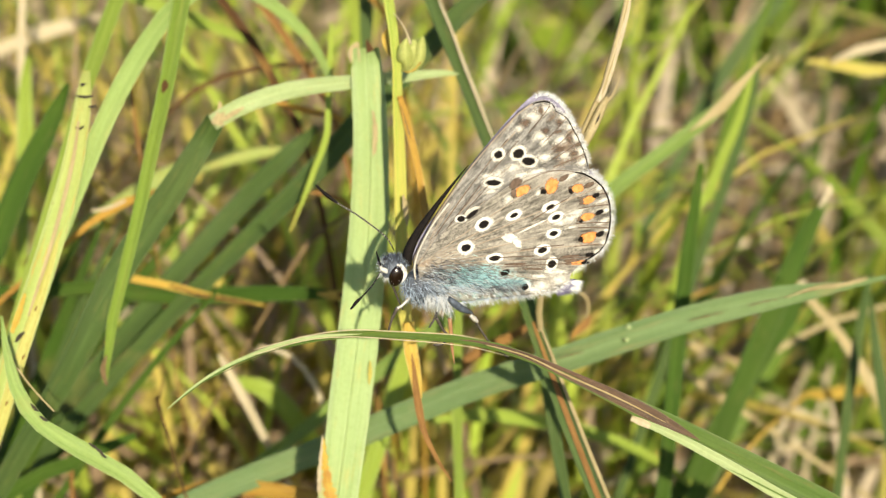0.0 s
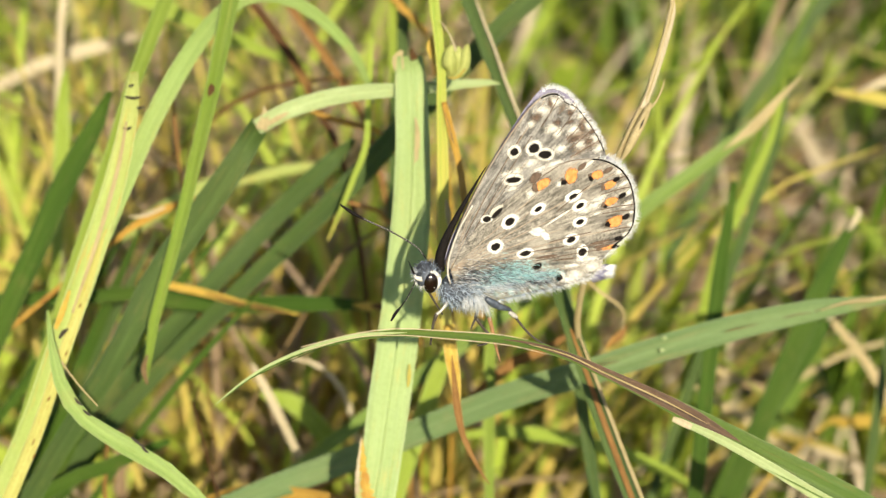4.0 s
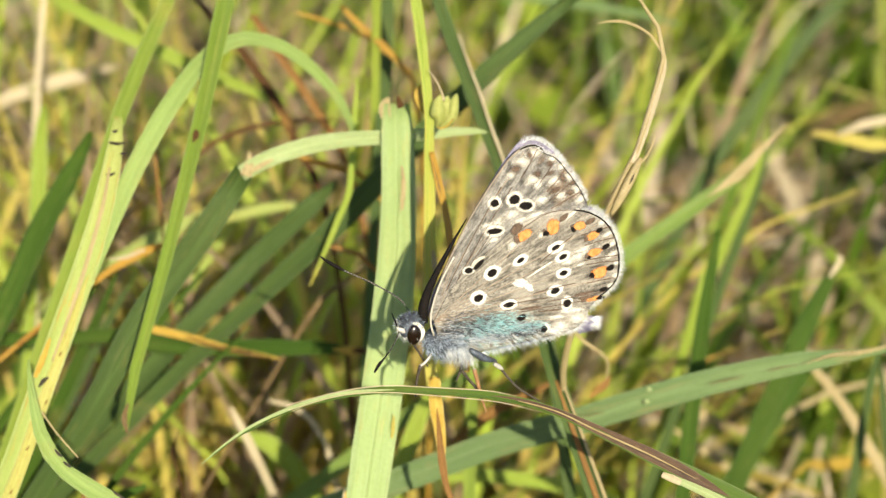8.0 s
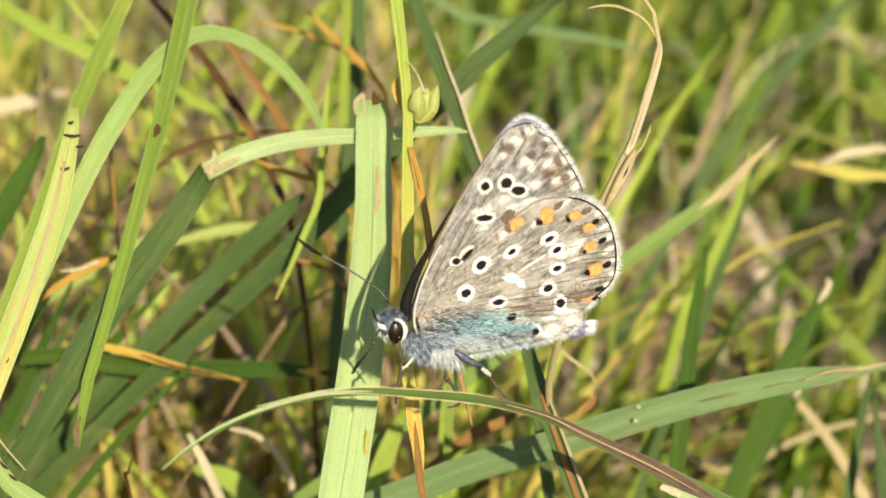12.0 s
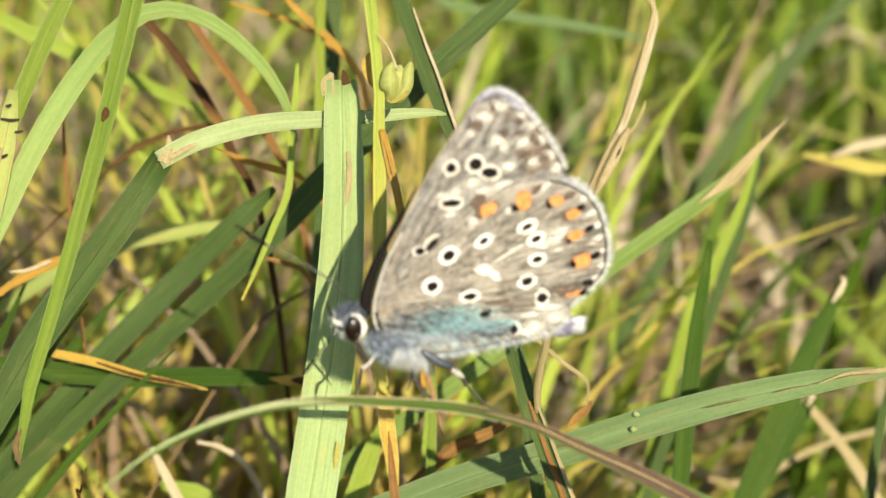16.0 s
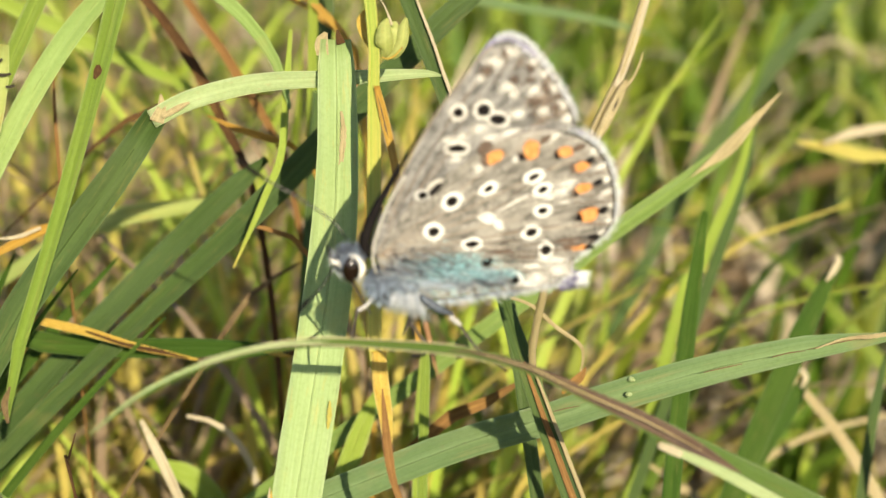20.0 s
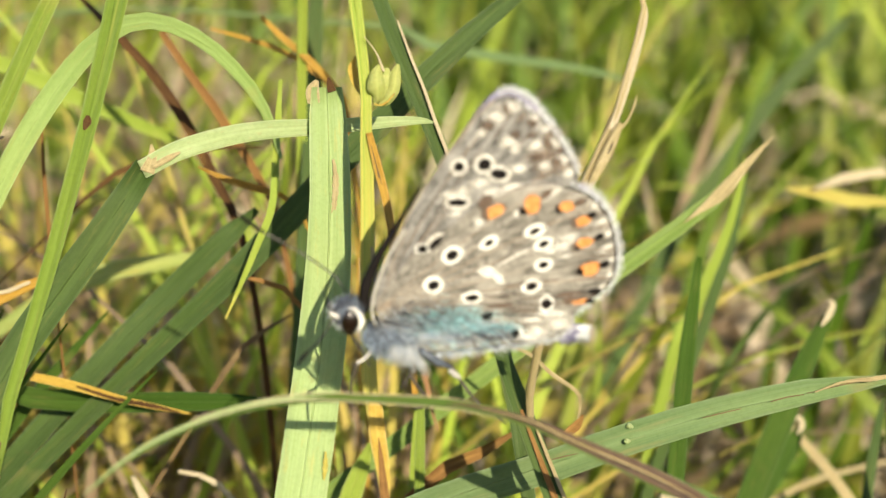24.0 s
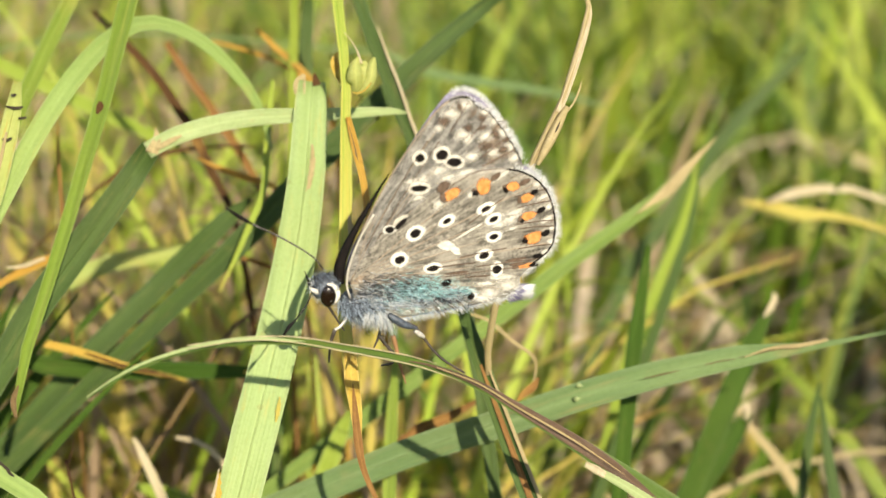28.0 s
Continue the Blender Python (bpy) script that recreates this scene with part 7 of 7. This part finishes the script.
roots, ways = [], []
r = np.random.default_rng(61)
for k in range(420):
    a, b = (-1.3, -3.85), (0.55, -4.6)
    s = r.random()
    roots.append((a[0] + (b[0] - a[0]) * s + r.normal(0, 0.12), -0.15 + r.normal(0, 0.15), a[1] + (b[1] - a[1]) * s + r.normal(0, 0.15)))
    ways.append((0.35, -0.15, -1.0))
hairs("hair", thorax, roots[:230], ways[:230], 1.1, 0.026, HAIR_WHITE, 61, "tuft of long white hair under the body", spread=0.24)
hairs("hair", thorax, roots[230:340], ways[230:340], 1.05, 0.026, HAIR_BLUE, 62, "blue-grey hair in the tuft", spread=0.3)
hairs("hair", thorax, roots[340:], ways[340:], 0.9, 0.026, HAIR_DARK, 63, "dark hair in the tuft", spread=0.35)
TH, HE = (thorax_at[0], BODY_N, thorax_at[1]), (head_at[0], BODY_N - 0.1, head_at[1])
coat("hair", thorax, TH, (1.65, 1.0, 1.15), 900, (0.75, -0.1, -0.45), 0.9, 0.028, HAIR_BLUE, 31, label="blue-grey hair")
coat("hair", thorax, (TH[0] + 0.7, TH[1], TH[2]), (1.2, 1.0, 1.15), 560, (0.45, -0.1, -0.75), 0.9, 0.028, HAIR_WHITE, 32, -1.0, 0.0, "white hair under the body")
coat("hair", thorax, TH, (1.65, 1.0, 1.15), 700, (0.8, -0.1, -0.25), 0.75, 0.03, HAIR_DARK, 33, label="dark hair")
coat("hair", head, HE, (0.95, 0.95, 0.95), 150, (-0.2, -0.1, 0.6), 0.42, 0.028, HAIR_BLUE, 34, 0.1, 1.0, "blue-grey hair")
coat("hair", head, HE, (0.95, 0.95, 0.95), 420, (-0.2, -0.1, 0.6), 0.42, 0.03, HAIR_DARK, 38, 0.1, 1.0, "dark hair")
coat("hair", head, HE, (0.95, 0.9, 0.95), 80, (0.1, -0.2, -0.7), 0.5, 0.03, HAIR_WHITE, 35, -1.0, -0.3, "white hair")
coat("hair", head, (palp[0] + 0.4, BODY_N - 0.4, palp[1]), (0.4, 0.5, 0.4), 34, (-0.7, -0.1, 0.2), 0.4, 0.03, HAIR_WHITE, 36, label="white hair")
coat("hair", head, (palp[0] + 0.4, BODY_N - 0.4, palp[1] + 0.3), (0.4, 0.5, 0.4), 40, (-0.5, -0.1, 0.6), 0.45, 0.05, HAIR_DARK, 37, label="dark hair")
for mat, count, seed, n0, length in ((HAIR_TEAL, 1000, 41, -0.09, 0.6), (HAIR_BLUE, 700, 42, -0.08, 0.6), (HAIR_DARK, 1500, 43, -0.12, 0.5), (HAIR_WHITE, 420, 44, -0.11, 0.55)):
    roots, ways = [], []
    r = np.random.default_rng(seed)
    for _ in range(count):
        s = r.random()
        lo, hi = (-1.71, -3.91), (5.40, -2.76)
        if mat is HAIR_TEAL:
            s = min(1.0, max(0.1, r.normal(0.66, 0.2)))
        u = lo[0] + (hi[0] - lo[0]) * s ** 1.2
        v = lo[1] + (hi[1] - lo[1]) * s + abs(r.normal(0, 1.0)) * (1 - 0.35 * s)
        if mat is HAIR_TEAL:
            v += 0.45
        if mat is HAIR_DARK and s < 0.6:
            v += 0.6
        if s > 0.72 and v > -1.9:
            continue
        u += 0.55 * r.normal()
        roots.append((u, sag(u, v, n0), v))
        ways.append((0.9, -0.12, 0.10 + 0.25 * r.normal()))
    hairs("hair", hindwing, roots, ways, length, 0.032, mat, seed, "long iridescent hair at the wing's root", spread=0.3)
ab = [np.array(tail_a), np.array(tail_b)]
for mat, count, seed, s0, s1 in ((HAIR_WHITE, 420, 51, 0.1, 1.0), (HAIR_BLUE, 160, 52, 0.0, 0.7), (HAIR_VIOLET, 260, 53, 0.84, 0.93), (HAIR_WHITE, 260, 54, 0.94, 1.0)):
    roots, ways = [], []
    r = np.random.default_rng(seed)
    for _ in range(count):
        s, t = s0 + (s1 - s0) * r.random(), r.uniform(-1.3, 1.6)
        c = ab[0] * (1 - s) + ab[1] * s
        rad = 0.75 - 0.33 * s ** 3
        roots.append((c[0], BODY_N - rad * math.cos(t), c[1] - rad * math.sin(t)))
        ways.append((1.0, -0.35 * math.cos(t), -0.3 * math.sin(t)))
    hairs("hair", abdomen, roots, ways, 0.5, 0.05, mat, seed, "fine hair of the abdomen", spread=0.2)



def sway(thing, pivot, rows):
    """Keys a shoot that swings a little: seconds, millimetres down and degrees of lean about the pivot."""
    home, p = Matrix.Translation(thing.location), Matrix.Translation(pivot)
    walk(thing, [(t, Matrix.Translation((0, 0, -drop / 1000)) @ p @ Matrix.Rotation(radians(lean), 4, (0.0, 0.883, -0.469)) @ p.inverted() @ home) for t, drop, lean in rows])


def motions():
    """The butterfly leans and shifts on its perch, which sways with it."""
    walk(butterfly, [
        (0.0, pose(0.00109, 0.00217, 0.10580, 1.18, 15.53, 13.78)),
        (0.5, pose(0.00059, 0.00183, 0.10558, 6.57, 11.56, 14.85)),
        (1.0, pose(-0.00018, 0.00224, 0.10499, 10.80, 6.29, 13.88)),
        (1.5, pose(0.00002, 0.00249, 0.10513, 7.68, 5.93, 13.26)),
        (2.0, pose(0.00002, 0.00240, 0.10556, 2.39, 7.74, 15.20)),
        (2.5, pose(-0.00003, 0.00265, 0.10544, 3.03, 7.71, 13.87)),
        (3.0, pose(0.00000, 0.00235, 0.10560, 2.06, 7.75, 14.84)),
        (3.5, pose(0.00003, 0.00266, 0.10541, 2.39, 8.20, 15.70)),
        (4.0, pose(-0.00008, 0.00279, 0.10535, 0.56, 6.88, 15.06)),
        (4.5, pose(0.00003, 0.00229, 0.10594, -1.75, 8.25, 16.25)),
        (6.5, pose(-0.00103, 0.00419, 0.10478, 5.69, 2.88, 8.32)),
        (7.0, pose(-0.00083, 0.00463, 0.10487, 1.57, 3.83, 10.18)),
        (7.5, pose(-0.00065, 0.00461, 0.10478, -0.98, 5.29, 11.43)),
        (8.0, pose(-0.00050, 0.00410, 0.10504, -1.52, 4.85, 11.69)),
        (8.5, pose(-0.00057, 0.00416, 0.10507, -1.82, 4.62, 10.48)),
        (9.0, pose(-0.00051, 0.00433, 0.10495, -1.74, 4.55, 11.34)),
        (9.5, pose(-0.00065, 0.00430, 0.10459, -1.83, 5.65, 11.53)),
        (10.0, pose(-0.00045, 0.00420, 0.10493, -2.92, 5.34, 11.97)),
        (10.5, pose(-0.00027, 0.00424, 0.10514, -5.56, 6.63, 12.70)),
        (11.0, pose(-0.00042, 0.00380, 0.10534, -9.39, 7.10, 12.97)),
        (11.5, pose(-0.00032, 0.00376, 0.10528, -5.93, 6.28, 11.98)),
        (13.5, pose(-0.00074, 0.00203, 0.10630, -5.41, 6.44, 12.36)),
        (14.0, pose(-0.00074, 0.00243, 0.10607, -4.08, 6.16, 11.97)),
        (14.5, pose(-0.00059, 0.00307, 0.10572, -3.44, 6.11, 10.29)),
        (15.0, pose(-0.00051, 0.00343, 0.10535, -3.59, 6.19, 10.14)),
        (15.5, pose(-0.00080, 0.00295, 0.10569, -5.79, 6.27, 10.22)),
        (16.0, pose(-0.00086, 0.00331, 0.10552, -2.65, 4.40, 6.52)),
        (16.5, pose(-0.00053, 0.00292, 0.10597, -6.45, 7.23, 10.34)),
        (17.0, pose(-0.00080, 0.00312, 0.10558, -6.52, 4.13, 1.46)),
        (17.5, pose(-0.00034, 0.00222, 0.10642, -2.02, 7.17, 3.66)),
        (18.0, pose(-0.00038, 0.00257, 0.10584, 1.39, 6.10, 5.34)),
        (18.5, pose(-0.00035, 0.00266, 0.10601, 0.53, 6.75, 6.04)),
        (19.0, pose(-0.00053, 0.00243, 0.10584, 1.24, 5.87, 4.42)),
        (19.5, pose(-0.00038, 0.00242, 0.10603, 1.95, 6.25, 5.19)),
        (20.0, pose(-0.00057, 0.00258, 0.10596, 1.45, 5.90, 3.18)),
        (20.5, pose(-0.00045, 0.00259, 0.10584, 1.45, 6.77, 5.10)),
        (22.5, pose(-0.00035, 0.00257, 0.10545, 4.58, 6.13, 2.26)),
        (23.0, pose(-0.00024, 0.00297, 0.10532, 4.00, 5.89, 0.69)),
        (23.5, pose(-0.00027, 0.00250, 0.10533, 4.09, 5.96, 1.78)),
        (24.0, pose(-0.00034, 0.00285, 0.10535, 3.61, 6.56, 2.25)),
        (24.5, pose(-0.00044, 0.00272, 0.10544, 6.62, 5.75, 0.22)),
        (25.0, pose(-0.00034, 0.00173, 0.10547, 1.28, 4.87, -9.04)),
        (25.5, pose(0.00001, 0.00325, 0.10545, 2.30, 8.30, 5.38)),
        (26.0, pose(0.00017, 0.00222, 0.10552, -7.32, 12.87, 18.48)),
        (26.5, pose(0.00005, 0.00297, 0.10432, 6.00, 5.19, 7.12)),
        (27.0, pose(-0.00002, 0.00197, 0.10419, 9.94, 4.93, 6.33)),
        (27.5, pose(-0.00017, 0.00191, 0.10437, 12.16, 5.76, 5.30)),
        (28.0, pose(-0.00029, 0.00179, 0.10411, 9.75, 4.00, 9.69)),
    ])
    sway(perch, (-0.0059, -0.0001, 0.0999), [(0.0, -0.00, 0.02), (3.0, 0.18, -0.38), (8.0, 0.28, -1.39), (11.0, 0.28, -1.24), (14.0, 0.16, -1.67), (17.0, 0.52, -2.19), (20.0, 0.12, -2.35), (23.0, 0.58, -2.45), (25.0, 0.60, -1.66), (26.0, -0.03, 2.36), (27.0, 0.53, 4.45), (28.0, 1.21, 3.56)])
    sway(broad, (-0.0075, 0.0280, 0.1109), [(0.0, 0, 0), (12.0, 0, 0), (25.6, 0, 0), (26.0, 0, 1.0), (26.5, 0, 4.0), (27.0, 0, 4.8), (28.0, 0, 4.4)])


motions()
